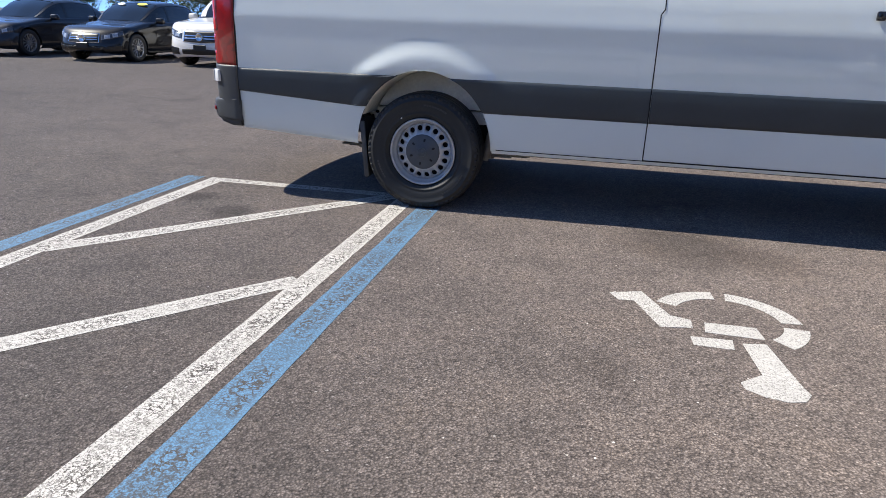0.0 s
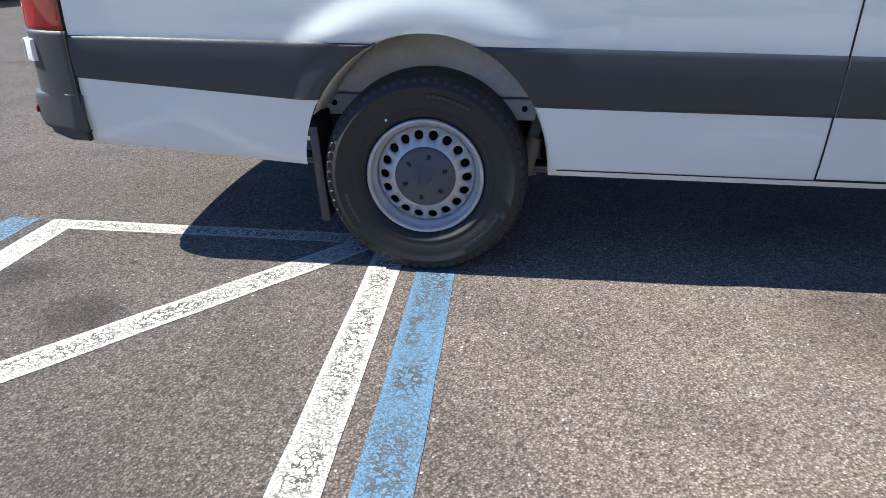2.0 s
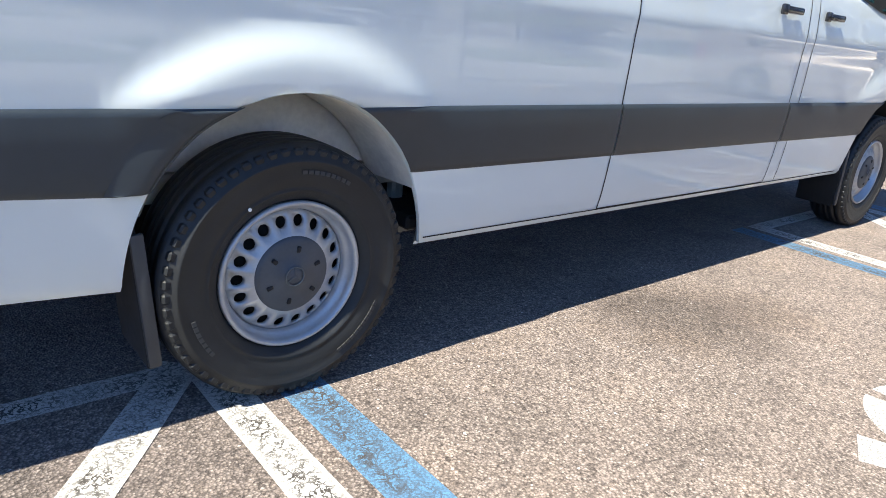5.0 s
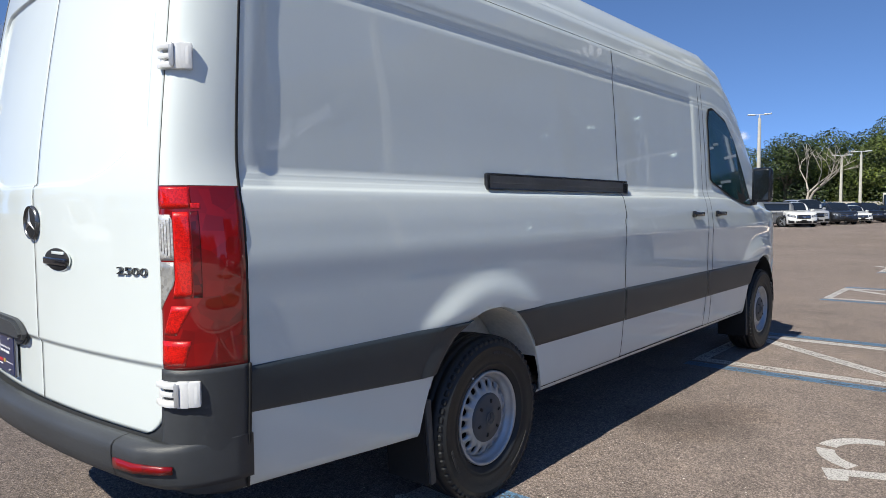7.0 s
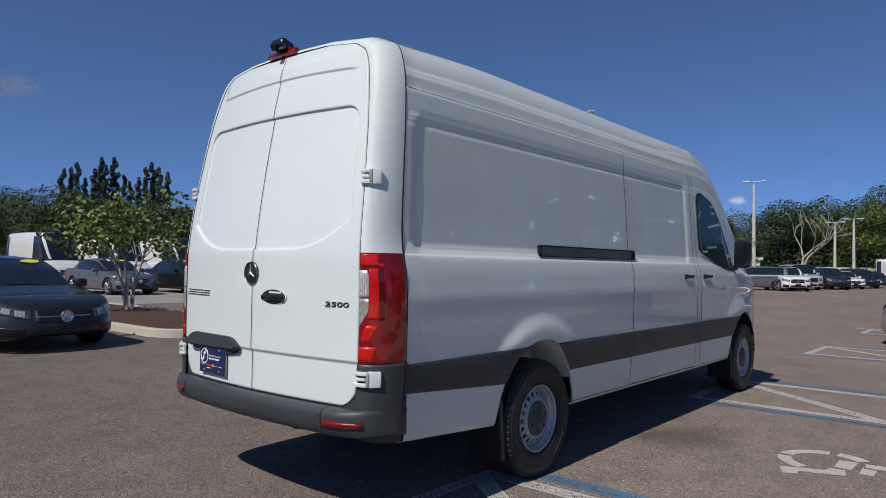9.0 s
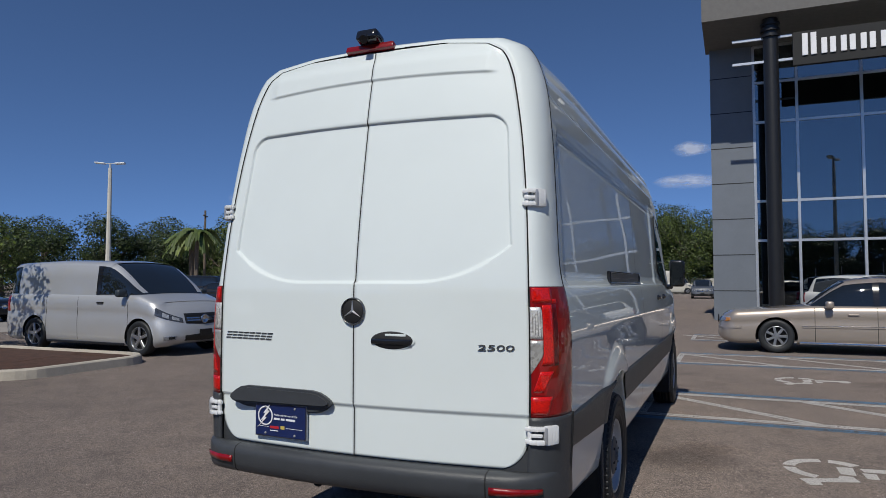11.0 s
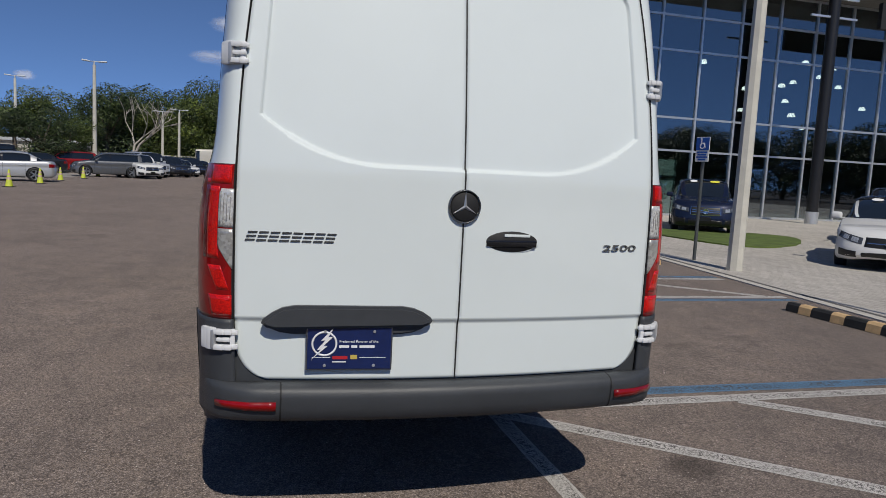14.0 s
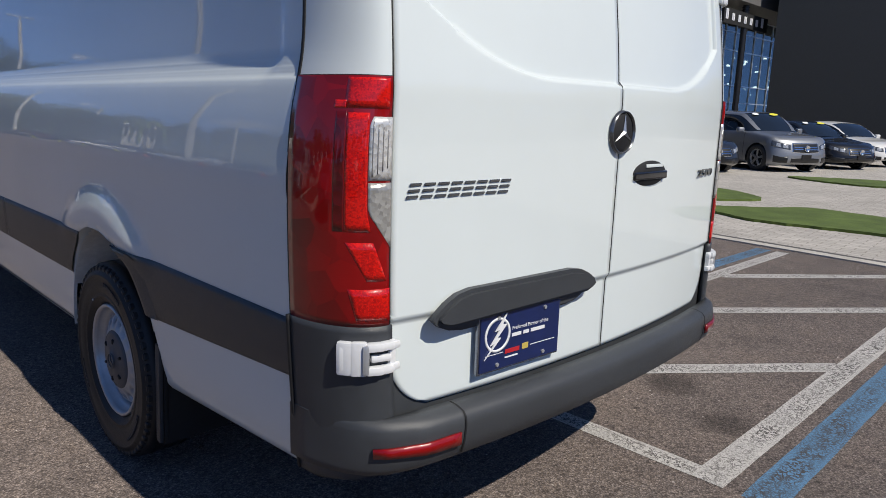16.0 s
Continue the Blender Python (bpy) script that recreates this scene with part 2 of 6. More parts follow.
def bm_box(bm, size, at, rot=None, bevel=0.0, seg=1):
    mat = Matrix.LocRotScale(at, rot, size)
    r = bmesh.ops.create_cube(bm, size=1.0, matrix=mat)
    if bevel:
        es = list({e for v in r["verts"] for e in v.link_edges})
        bmesh.ops.bevel(bm, geom=es, offset=bevel, segments=seg, affect="EDGES", profile=0.6)


def box(name, size, at, material, parent=None, label="", rot=None, bevel=0.0, seg=1, smooth=False):
    bm = bmesh.new()
    bm_box(bm, size, at, rot, bevel, seg)
    return from_bm(name, bm, material, parent, label, smooth)


def bm_cyl(bm, r1, r2, depth, m, seg=16):
    bmesh.ops.create_cone(bm, cap_ends=True, segments=seg, radius1=r1, radius2=r2, depth=depth, matrix=m)


def cyl(name, r1, r2, depth, m, material, parent=None, label="", seg=16, smooth=True):
    bm = bmesh.new()
    bm_cyl(bm, r1, r2, depth, m, seg)
    return from_bm(name, bm, material, parent, label, smooth)


def lathe(profile, seg, axis="y"):
    """Closed ring of a profile of (radius, offset along the axis)."""
    vs, fs = [], []
    k = len(profile)
    for i in range(seg):
        a = 2 * math.pi * i / seg
        for r, o in profile:
            vs.append((r * math.cos(a), o, r * math.sin(a)) if axis == "y" else (r * math.cos(a), r * math.sin(a), o))
    for i in range(seg):
        j = (i + 1) % seg
        for q in range(k - 1):
            fs.append((i * k + q, i * k + q + 1, j * k + q + 1, j * k + q))
    return vs, fs


def grid_faces(nu, nv, off=0, flip=False):
    fs = []
    for i in range(nu - 1):
        for j in range(nv - 1):
            a = off + i * nv + j
            f = (a, a + nv, a + nv + 1, a + 1)
            fs.append(f[::-1] if flip else f)
    return fs


def extrude_poly(name, pts, depth, material, parent=None, label="", m=None, bevel=0.0, smooth=False):
    """A flat outline in the local xy plane, raised by depth."""
    bm = bmesh.new()
    vs = [bm.verts.new((x, y, 0)) for x, y in pts]
    f = bm.faces.new(vs)
    r = bmesh.ops.extrude_face_region(bm, geom=[f])
    up = [v for v in r["geom"] if isinstance(v, bmesh.types.BMVert)]
    bmesh.ops.translate(bm, vec=(0, 0, depth), verts=up)
    bmesh.ops.recalc_face_normals(bm, faces=bm.faces)
    if bevel:
        es = [e for e in bm.edges if all(v in up for v in e.verts)]
        bmesh.ops.bevel(bm, geom=es, offset=bevel, segments=2, affect="EDGES")
    return from_bm(name, bm, material, parent, label, smooth, m)


# ---- ground and markings ----
def ground():
    bm = bmesh.new()
    bmesh.ops.create_grid(bm, x_segments=8, y_segments=8, size=900)
    tagged(from_bm("ground", bm, ASPHALT), "warm grey-brown worn asphalt of a large car park", "ground", kind="structure")


def strip(name, x0, y0, x1, y1, w, material, label, z=0.0016):
    """A painted stripe whose centre line runs between two points."""
    a, b = Vector((x0, y0)), Vector((x1, y1))
    d = (b - a).normalized()
    q = Vector((-d.y, d.x)) * w / 2
    n = max(2, int((b - a).length / 0.15))
    rr = random.Random(int(abs(x0 * 131 + y0 * 17 + x1 * 7) * 10))
    left, right = [], []
    for i in range(n + 1):
        c = a.lerp(b, i / n)
        left.append(c + q * (1 + rr.uniform(-.03, .03)))
        right.append(c - q * (1 + rr.uniform(-.03, .03)))
    vs = [(p.x, p.y, z) for p in left] + [(p.x, p.y, z) for p in right]
    fs = [(n + 1 + i, n + 2 + i, i + 1, i) for i in range(n)]
    me = mesh_of(name, vs, fs, material, False)
    uv = me.uv_layers.new(name="across")
    for lp in me.loops:
        uv.data[lp.index].uv = (0.0 if lp.vertex_index <= n else 1.0, 0.0)
    ob = put(name, me)
    return tagged(ob, label, "road marking", kind="structure")


ground()

MARK_Y0 = -0.61


def kerb_y(x):
    return -5.85 - 0.095 * x


def hatch(xl, xr, diag_starts):
    """An access aisle: two white edge lines with blue ones outside, a cross line and diagonals."""
    for x, s, col, w, lab in ((xl, 0, WHITE_LINE, .13, "white"), (xr, 0, WHITE_LINE, .13, "white"),
                              (xl - .2, 1, BLUE_LINE, .14, "blue"), (xr + .205, 1, BLUE_LINE, .15, "blue")):
        strip("line_marking", x, MARK_Y0, x, kerb_y(x) + .06, w, col,
              f"worn {lab} painted bay line on the asphalt", 0.0016 if s == 0 else 0.0014)
    strip("line_marking", xl + .065, MARK_Y0 - .05, xr - .065, MARK_Y0 - .05, .105, WHITE_LINE, "white cross line closing a hatched aisle", .0018)
    for y in diag_starts:
        x0, y0, x1, y1 = xr - .05, y, xl + .03, y - (xr - xl - .08) * 1.235
        ye = kerb_y(xl) + .1
        if y1 < ye:
            x1 = x0 + (x1 - x0) * (ye - y0) / (y1 - y0)
            y1 = ye
        strip("line_marking", x0, y0, x1, y1, .13, WHITE_LINE, "white diagonal hatch line, cracked with age", .0021)


hatch(-1.685, -0.16, (-.62, -2.42, -4.12))
hatch(3.545, 5.03, (-.66, -2.40, -4.10))
hatch(8.77, 10.27, (-.66, -2.35, -4.05))
hatch(14.0, 15.5, (-.3, -2.0, -3.7))


def arc_pts(cx, cy, r0, r1, a0, a1, n=10):
    o = [(cx + r1 * math.cos(radians(a0 + (a1 - a0) * i / n)), cy + r1 * math.sin(radians(a0 + (a1 - a0) * i / n))) for i in range(n + 1)]
    q = [(cx + r0 * math.cos(radians(a0 + (a1 - a0) * i / n)), cy + r0 * math.sin(radians(a0 + (a1 - a0) * i / n))) for i in range(n, -1, -1)]
    return o + q


def access_symbol(dx, dy):
    root = thing("road_symbol", "white stencilled wheelchair symbol on the asphalt", "road marking", kind="structure", m=pose(dx, dy, 0))
    shapes = [
        [(1.24, -2.11), (1.39, -2.05), (1.50, -2.31), (1.585, -2.335), (1.585, -2.42), (1.45, -2.45), (1.35, -2.18), (1.28, -2.19)],
        arc_pts(1.745, -2.275, .225, .315, 158, 96),
        arc_pts(1.745, -2.275, .225, .315, 84, 6),
        arc_pts(1.745, -2.275, .225, .325, -6, -48),
        [(1.64, -2.345), (1.85, -2.34), (1.865, -2.455), (1.63, -2.45)],
        [(1.565, -2.51), (1.73, -2.50), (1.725, -2.59), (1.57, -2.59)],
        [(1.765, -2.52), (1.86, -2.50), (1.915, -2.84), (1.93, -2.89), (1.90, -2.945), (1.84, -2.965), (1.77, -2.95), (1.71, -2.91),
         (1.70, -2.865), (1.73, -2.835), (1.79, -2.78)],
    ]
    for s in shapes:
        extrude_poly("stencil_patch", s, 0.0016, WHITE_LINE, root)


access_symbol(0, 0)
access_symbol(5.25, -.2)

# ---- the cargo van ----
PZ = np.array([.40, .43, .55, .66, .86, 1.05, 1.20, 1.31, 1.38, 1.43, 1.47, 1.60, 1.85, 2.10, 2.25, 2.32, 2.36, 2.45, 2.54, 2.61, 2.655, 2.682, 2.69])
PY = np.array([.905, .925, .937, .945, .955, .958, .958, .952, .940, .922, .910, .900, .886, .868, .852, .844, .836, .818, .792, .748, .655, .40, .0])
_d = np.concatenate([[0], np.cumsum(np.hypot(np.diff(PY), np.diff(PZ)))])
_extra = np.interp([1.415, 1.425, 1.434, 1.438, 1.442, 1.446, 1.450, 1.454, 1.458, 1.462, 1.466, 1.474, 2.125, 2.132, 2.137, 2.141, 2.145, 2.149, 2.153, 2.157, 2.161, 2.165, 2.170, 2.18], PZ, _d)
_s = np.unique(np.round(np.concatenate([np.linspace(0, _d[-1], 120), _extra, np.interp([2.325, 2.333, 2.34, 2.43, 2.44, 2.45], PZ, _d)]), 5))
SY, SZ = np.interp(_s, _d, PY), np.interp(_s, _d, PZ)
_k = np.array([1, 2, 3, 2, 1.0])
for _ in range(2):
    _yy = np.convolve(np.pad(SY, 2, mode="reflect", reflect_type="odd"), _k / 9, "valid")
    SY[2:-3] = _yy[2:-3]
NS = len(SY)
WHEEL_R, FRONT_AXLE = 0.382, 4.325
ARCH_A, ARCH_B = 0.452, 0.50


def sstep(a, b, x):
    t = np.clip((np.asarray(x, float) - a) / (b - a), 0, 1)
    return t * t * (3 - 2 * t)


def lean(z):
    return 0.155 * np.maximum(0.0, np.asarray(z, float) - 1.4) ** 1.3


def rear_x(y, z):
    return -1.56 + .06 * (np.asarray(y, float) / .8) ** 2 + lean(z)


def rr_box(x, z, x0, x1, z0, z1, r, soft):
    """0 outside, 1 inside a rectangle with round corners."""
    qx = np.abs(x - (x0 + x1) / 2) - ((x1 - x0) / 2 - r)
    qz = np.abs(z - (z0 + z1) / 2) - ((z1 - z0) / 2 - r)
    d = np.hypot(np.maximum(qx, 0), np.maximum(qz, 0)) + np.minimum(np.maximum(qx, qz), 0) - r
    return sstep(0, soft, -d)


def section(x):
    """Half cross-section of the body at x, from the sill to the middle of the roof."""
    y, z = SY.copy(), SZ.copy()
    if x > 3.15:
        zt = np.interp(x, [3.15, 3.5, 3.9, 4.3, 4.55, 4.75, 5.05, 5.22, 5.33], [2.69, 2.62, 2.33, 1.90, 1.58, 1.38, 1.22, 1.10, .94])
        belt = 1.30
        if zt > belt + .05:
            z = np.where(z > belt, belt + (z - belt) * (zt - belt) / (2.69 - belt), z)
        else:
            z = np.where(z > .6, .6 + (z - .6) * (zt - .6) / (2.69 - .6), z)
        if x > 4.3:
            y = y * (1 - .22 * ((x - 4.3) / 1.03) ** 2.2)
    ra = np.hypot(x, z - .40)
    rf = np.hypot(x - FRONT_AXLE, z - .40)
    fl = sstep(.68, .56, ra) * sstep(.80, .89, z)
    ff = sstep(.80, .58, rf) * sstep(.80, .9, z) * sstep(1.12, .95, z)
    y = y + .027 * fl + .02 * ff * (y > .5)
    y = y - .0115 * rr_box(x, z, -1.222, 2.74, 1.405, 2.205, .10, .062) * (z < 2.3)
    y = y - .006 * sstep(2.325, 2.335, z) * (y > .3) * float(sstep(-1.28, -1.20, x))
    y = y + .005 * np.exp(-((z - 1.19) / .05) ** 2)
    z = z - .018 * float(sstep(-1.0, 2.6, x)) * sstep(2.3, 2.6, z)
    if x < -.4:
        z = z + np.where(z < .6, .055 * min(1, (-x - .4) / .85) * (1 - (z - .40) / .2), 0)
    return y, z


def body_x(x, z):
    return x + .6 * lean(z) * sstep(-.8, -1.285, x)


def shell(name, xs, i0, i1, off, material, parent, label, side, arches=True, close=False, z_rim=None):
    """A stretch of the body's skin between two stations and two section points."""
    vs, keep = [], []
    for x in xs:
        y, z = section(x)
        for i in range(i0, i1):
            px, pz = float(body_x(x, z[i])), float(z[i])
            inside = False
            if arches:
                for ax in (0.0, FRONT_AXLE):
                    dx, dz = px - ax, pz - .40
                    r = math.hypot(dx / ARCH_A, dz / ARCH_B)
                    if r < 1 and y[i] > .5:
                        inside = True
                        if r > 1e-4:
                            px, pz = ax + dx / r, .40 + dz / r
            vs.append([px, side * float(y[i] + off), pz])
            keep.append(not inside)
    n = i1 - i0
    fs = []
    for f in grid_faces(len(xs), n, flip=side > 0):
        if any(keep[i] for i in f):
            fs.append(f)
    me = mesh_of(name, vs, fs, material)
    return put(name, me, parent, label)


XS = np.unique(np.round(np.concatenate([
    np.arange(-1.285, 3.16, .04), np.arange(-.62, .62, .02), np.arange(-1.19, -1.06, .01), np.arange(-1.148, -1.112, .004), np.arange(2.62, 2.73, .01), np.arange(2.67, 2.704, .004),
    np.arange(3.15, 5.34, .045), np.arange(FRONT_AXLE - .6, FRONT_AXLE + .6, .025), [5.33]]), 4))


def index_at(z):
    return int(np.argmin(np.abs(SZ - z)))


RIM_Y = np.where(SZ < 2.32, np.interp(SZ, [.40, .66, .86, 1.2, 1.5, 1.8, 2.1, 2.32], [.80, .815, .826, .828, .822, .806, .774, .740]),
                 SY * (.855 + .045 * sstep(2.2, 2.6, SZ)))
RIM_Y[4:-4] = np.convolve(RIM_Y, np.ones(9) / 9, "valid")
RIM_Z = SZ - .05 * sstep(2.2, 2.6, SZ)


# the rear corner follows the side without its creases
_arc = np.concatenate([[0], np.cumsum(np.hypot(np.diff(SY), np.diff(SZ)))])
_wt = np.gradient(_arc)
PILLAR_Y = np.array([np.sum(np.exp(-((_arc - a) / .075) ** 2) * _wt * SY) / np.sum(np.exp(-((_arc - a) / .075) ** 2) * _wt) for a in _arc])
_keep = sstep(2.46, 2.62, SZ)
PILLAR_Y = PILLAR_Y * (1 - _keep) + SY * _keep
_soft = np.array([np.sum(np.exp(-((_arc - a) / .11) ** 2) * _wt * RIM_Y) / np.sum(np.exp(-((_arc - a) / .11) ** 2) * _wt) for a in _arc])
_hold = np.maximum(sstep(2.48, 2.64, SZ), sstep(.75, .6, SZ))
RIM_Y = _soft * (1 - _hold) + RIM_Y * _hold


def pillar(i_z, u, off=0.0):
    """Rear corner: u = 0 at the side seam, 1 at the door's edge; i_z is a section point (may be a fraction)."""
    ii = np.arange(NS)
    y0, z0 = np.interp(i_z, ii, PILLAR_Y), np.interp(i_z, ii, SZ)
    y1, z1 = np.interp(i_z, ii, RIM_Y), np.interp(i_z, ii, RIM_Z)
    x0 = -1.285 + .6 * lean(z0)
    x1 = rear_x(y1, z1)
    a = u * math.pi / 2
    sx, cy = math.sin(a) ** .94, math.cos(a) ** .94
    p = Vector((x0 + (x1 - x0) * sx, y0 + (y1 - y0) * (1 - cy), z0 + (z1 - z0) * (1 - cy)))
    q = Vector((-math.sin(a) * 1.0, math.cos(a), 0))
    if z0 > 2.45:
        q = Vector((-math.sin(a), .3 * math.cos(a), math.cos(a)))
    return p + q.normalized() * off


def pillar_patch(name, i0, i1, u0, u1, off, material, parent, label, side, nu=14, edge=None):
    """A patch of the rear corner. edge(t, u) may trim it."""
    n = max(4, int((i1 - i0) * 1.5))
    vs = []
    for a in range(n + 1):
        t = a / n
        for b in range(nu + 1):
            lo, hi = (u0, u1) if edge is None else edge(t, u0, u1)
            p = pillar(i0 + (i1 - i0) * t, lo + (hi - lo) * b / nu, off)
            vs.append((p.x, side * p.y, p.z))
    fs = grid_faces(n + 1, nu + 1, flip=side > 0)
    me = mesh_of(name, vs, fs, material)
    ob = put(name, me, parent, label)
    if off > 0:
        so = ob.modifiers.new("thick", "SOLIDIFY")
        so.thickness, so.offset = off + .01, -1
    return ob


def door_edge(z):
    """Half-width of the rear door opening at a height."""
    y = np.interp(z, RIM_Z, RIM_Y)
    if z < .785:
        q = min(1.0, (.785 - z) / .14)
        y = y - .13 * (1 - math.sqrt(max(0.0, 1 - q * q)))
    return y


def door_relief(y, z):
    ya = abs(y)
    yp = .752 - (z - 1.55) * .07
    zb = 1.44 + .17 * max(0.0, 1 - max(0.0, .752 - ya) / .46) ** 2.2
    a, b, c = 2.220 - .006 * (ya / .7) ** 2 - z, (yp - ya), z - zb
    if a < .09 and b < .09:
        m = .09 - math.hypot(max(0, .09 - a), max(0, .09 - b))
    else:
        m = min(a, b)
    m = min(m, c)
    d = .014 * float(sstep(0, .012, m))
    d += .012 * float(sstep(.885, .862, z))
    zc = 2.465 - .02 * (ya / .6) ** 2
    d -= .010 * float(sstep(zc - .010, zc + .010, z)) * float(sstep(.66, .58, ya)) * float(sstep(2.60, 2.54, z))
    return d


def rear_door(side, parent):
    zs = np.unique(np.round(np.concatenate([np.arange(.648, 2.585, .0125), np.arange(1.42, 1.62, .006), np.arange(2.15, 2.22, .006),
                                            np.arange(.85, .90, .006), np.arange(2.44, 2.49, .005), [2.595, 2.605, 2.615, 2.622, 2.628]]), 4))
    fr = np.unique(np.concatenate([np.linspace(0.004, 1, 56), np.linspace(.8, .96, 24)]))
    vs = []
    for z in zs:
        e = float(door_edge(z)) - .0045
        for f in fr:
            y = side * max(.0026, f * e)
            vs.append((float(rear_x(y, z)) + door_relief(y, z), y, z))
    me = mesh_of("door", vs, grid_faces(len(zs), len(fr), flip=side < 0), VAN_WHITE)
    ob = put("door", me, parent, "white steel rear door with a pressed panel")
    so = ob.modifiers.new("thick", "SOLIDIFY")
    so.thickness, so.offset = .02, -1
    return ob


def seam(parent, pts, w=.006, side=-1, off=.0015, name="panel_gap"):
    """A dark joint along body points (x, z)."""
    vs = []
    for k, (x, z) in enumerate(pts):
        a = pts[max(0, k - 1)]
        b = pts[min(len(pts) - 1, k + 1)]
        d = Vector((b[0] - a[0], b[1] - a[1])).normalized()
        for q in (-1, 1):
            px, pz = x - d.y * q * w / 2, z + d.x * q * w / 2
            yy, zz = section(px)
            lim = index_at(2.5)
            y = float(np.interp(pz, zz[:lim], yy[:lim])) + off
            vs.append((float(body_x(px, pz)), side * y, pz))
    me = mesh_of(name, vs, [(2 * i, 2 * i + 1, 2 * i + 3, 2 * i + 2) for i in range(len(pts) - 1)], SEAM)
    return put(name, me, parent)


VAN_WHEEL = {}


def wheel_van(parent, x, side):
    w = new("wheel")
    w.parent = parent
    w.matrix_basis = pose(x, side * .845, WHEEL_R, 0, 0, 0 if side < 0 else 180)
    # local -y is outward
    tr = [(.215, -.075), (.228, -.098), (.247, -.1065), (.250, -.110), (.256, -.110), (.259, -.1075), (.27, -.1125), (.30, -.118), (.328, -.1155), (.331, -.1185), (.337, -.1180), (.340, -.1140), (.358, -.108), (.372, -.094), (.379, -.085),
          (.3815, -.060), (.3725, -.059), (.3725, -.051), (.382, -.050), (.3825, -.018), (.374, -.017), (.374, -.009), (.3825, -.008),
          (.3825, .008), (.374, .009), (.374, .017), (.3825, .018), (.382, .05), (.3725, .051), (.3725, .059), (.3815, .06), (.379, .085), (.36, .11), (.30, .118), (.22, .09)]
    vs, fs = lathe(tr, 72)
    put("tyre", mesh_of("tyre", vs, fs, RUBBER), w, "black all-season tyre with shoulder blocks")
    # shoulder blocks
    if "blocks" not in VAN_WHEEL:
        bm = bmesh.new()
        bm_box(bm, (.026, .034, .028), (.3570, -.0945, 0), Euler((0, 0, radians(-8))), .005)
        me = bpy.data.meshes.new("tread_block")
        bm.to_mesh(me)
        bm.free()
        me.materials.append(RUBBER)
        VAN_WHEEL["blocks"] = me
    for i in range(60):
        put("tread_block", VAN_WHEEL["blocks"], w, m=pose(0, 0, 0, 0, 6 * i, 0))
    mark = plain("sidewall_print", (.05, .05, .052), .7) if "mark" not in VAN_WHEEL else VAN_WHEEL["mark"]
    VAN_WHEEL["mark"] = mark
    for a0, n in ((60, 9), (195, 7), (300, 11)):
        for k in range(n):
            box("sidewall_mark", (.014, .004, .011), (.305 * math.cos(radians(a0 + 3.4 * k)), -.1185, .305 * math.sin(radians(a0 + 3.4 * k))), mark, w, "", Euler((0, -radians(a0 + 3.4 * k + 90), 0)))
    cyl("paint_dot", .005, .005, .003, pose(.255 * math.cos(2.15), -.1125, .255 * math.sin(2.15), 90, 0, 0), PRINT_WHITE, w, "white paint dot", 10)
    ring = [(.183, -.030), (.187, -.058), (.193, -.066), (.199, -.070), (.203, -.086), (.206, -.098), (.214, -.102), (.2195, -.096), (.218, -.080), (.210, -.07), (.200, -.03), (.200, .08)]
    vs, fs = lathe(ring, 72)
    rim = put("rim", mesh_of("rim", vs, fs, STEEL), w, "silver-grey painted steel rim")
    # disc with a ring of round holes
    n, r_in, r_out, rh, hole = 18, .113, .184, .1545, .0178
    vs, fs = [], []

    def yy(r):
        return np.interp(r, [.10, .113, .132, .170, .184], [-.082, -.086, -.080, -.064, -.046])
    per = 16
    for k in range(n):
        t0 = 2 * math.pi * (k - .5) / n
        t1 = 2 * math.pi * (k + .5) / n
        base = len(vs)
        for j in range(per):
            q = j / per * 4
            e, f = int(q), q - int(q)
            u, v = ((f, 0), (1, f), (1 - f, 1), (0, 1 - f))[e]
            r, t = r_in + (r_out - r_in) * v, t0 + (t1 - t0) * u
            vs.append((r * math.cos(t), yy(r), r * math.sin(t)))
        tc = (t0 + t1) / 2
        for dep in (0, .016):
            for j in range(per):
                q = j / per * 4
                e, f = int(q), q - int(q)
                u, v = ((f, 0), (1, f), (1 - f, 1), (0, 1 - f))[e]
                a = math.atan2(v - .5, u - .5)
                r, t = rh + hole * math.sin(a), tc + hole * math.cos(a) / rh
                vs.append((r * math.cos(t), yy(r) + dep, r * math.sin(t)))
        for j in range(per):
            i2 = (j + 1) % per
            fs.append((base + j, base + i2, base + per + i2, base + per + j))
            fs.append((base + per + j, base + per + i2, base + 2 * per + i2, base + 2 * per + j))
    disc_me = mesh_of("disc", vs, fs, STEEL)
    bm = bmesh.new()
    bm.from_mesh(disc_me)
    bmesh.ops.remove_doubles(bm, verts=bm.verts, dist=.0004)
    bm.to_mesh(disc_me)
    bm.free()
    put("disc", disc_me, w, "steel wheel disc pierced by round holes")
    vs, fs = lathe([(.0001, -.02), (.195, -.018), (.2, .05)], 48)
    put("brake_back", mesh_of("brake_back", vs, fs, DARK), w)
    cap = [(.0001, -.106), (.028, -.106), (.030, -.103), (.075, -.100), (.098, -.094), (.107, -.092), (.114, -.086), (.116, -.08)]
    vs, fs = lathe(cap, 48)
    hub = put("hub_cap", mesh_of("hub_cap", vs, fs, CAP_GREY), w, "dark grey plastic hub cover")
    for k in range(6):
        a = radians(20 + 60 * k)
        box("lug_slot", (.019, .010, .013), (.078 * math.cos(a), -.099, .078 * math.sin(a)), SEAM, hub, "", Euler((0, -a, 0)), .003)
    for k in range(3):
        a = radians(90 + 120 * k)
        box("star_arm", (.026, .004, .004), (.013 * math.cos(a), -.107, .013 * math.sin(a)), CAP_GREY, hub, "", Euler((0, -a, 0)), .001)
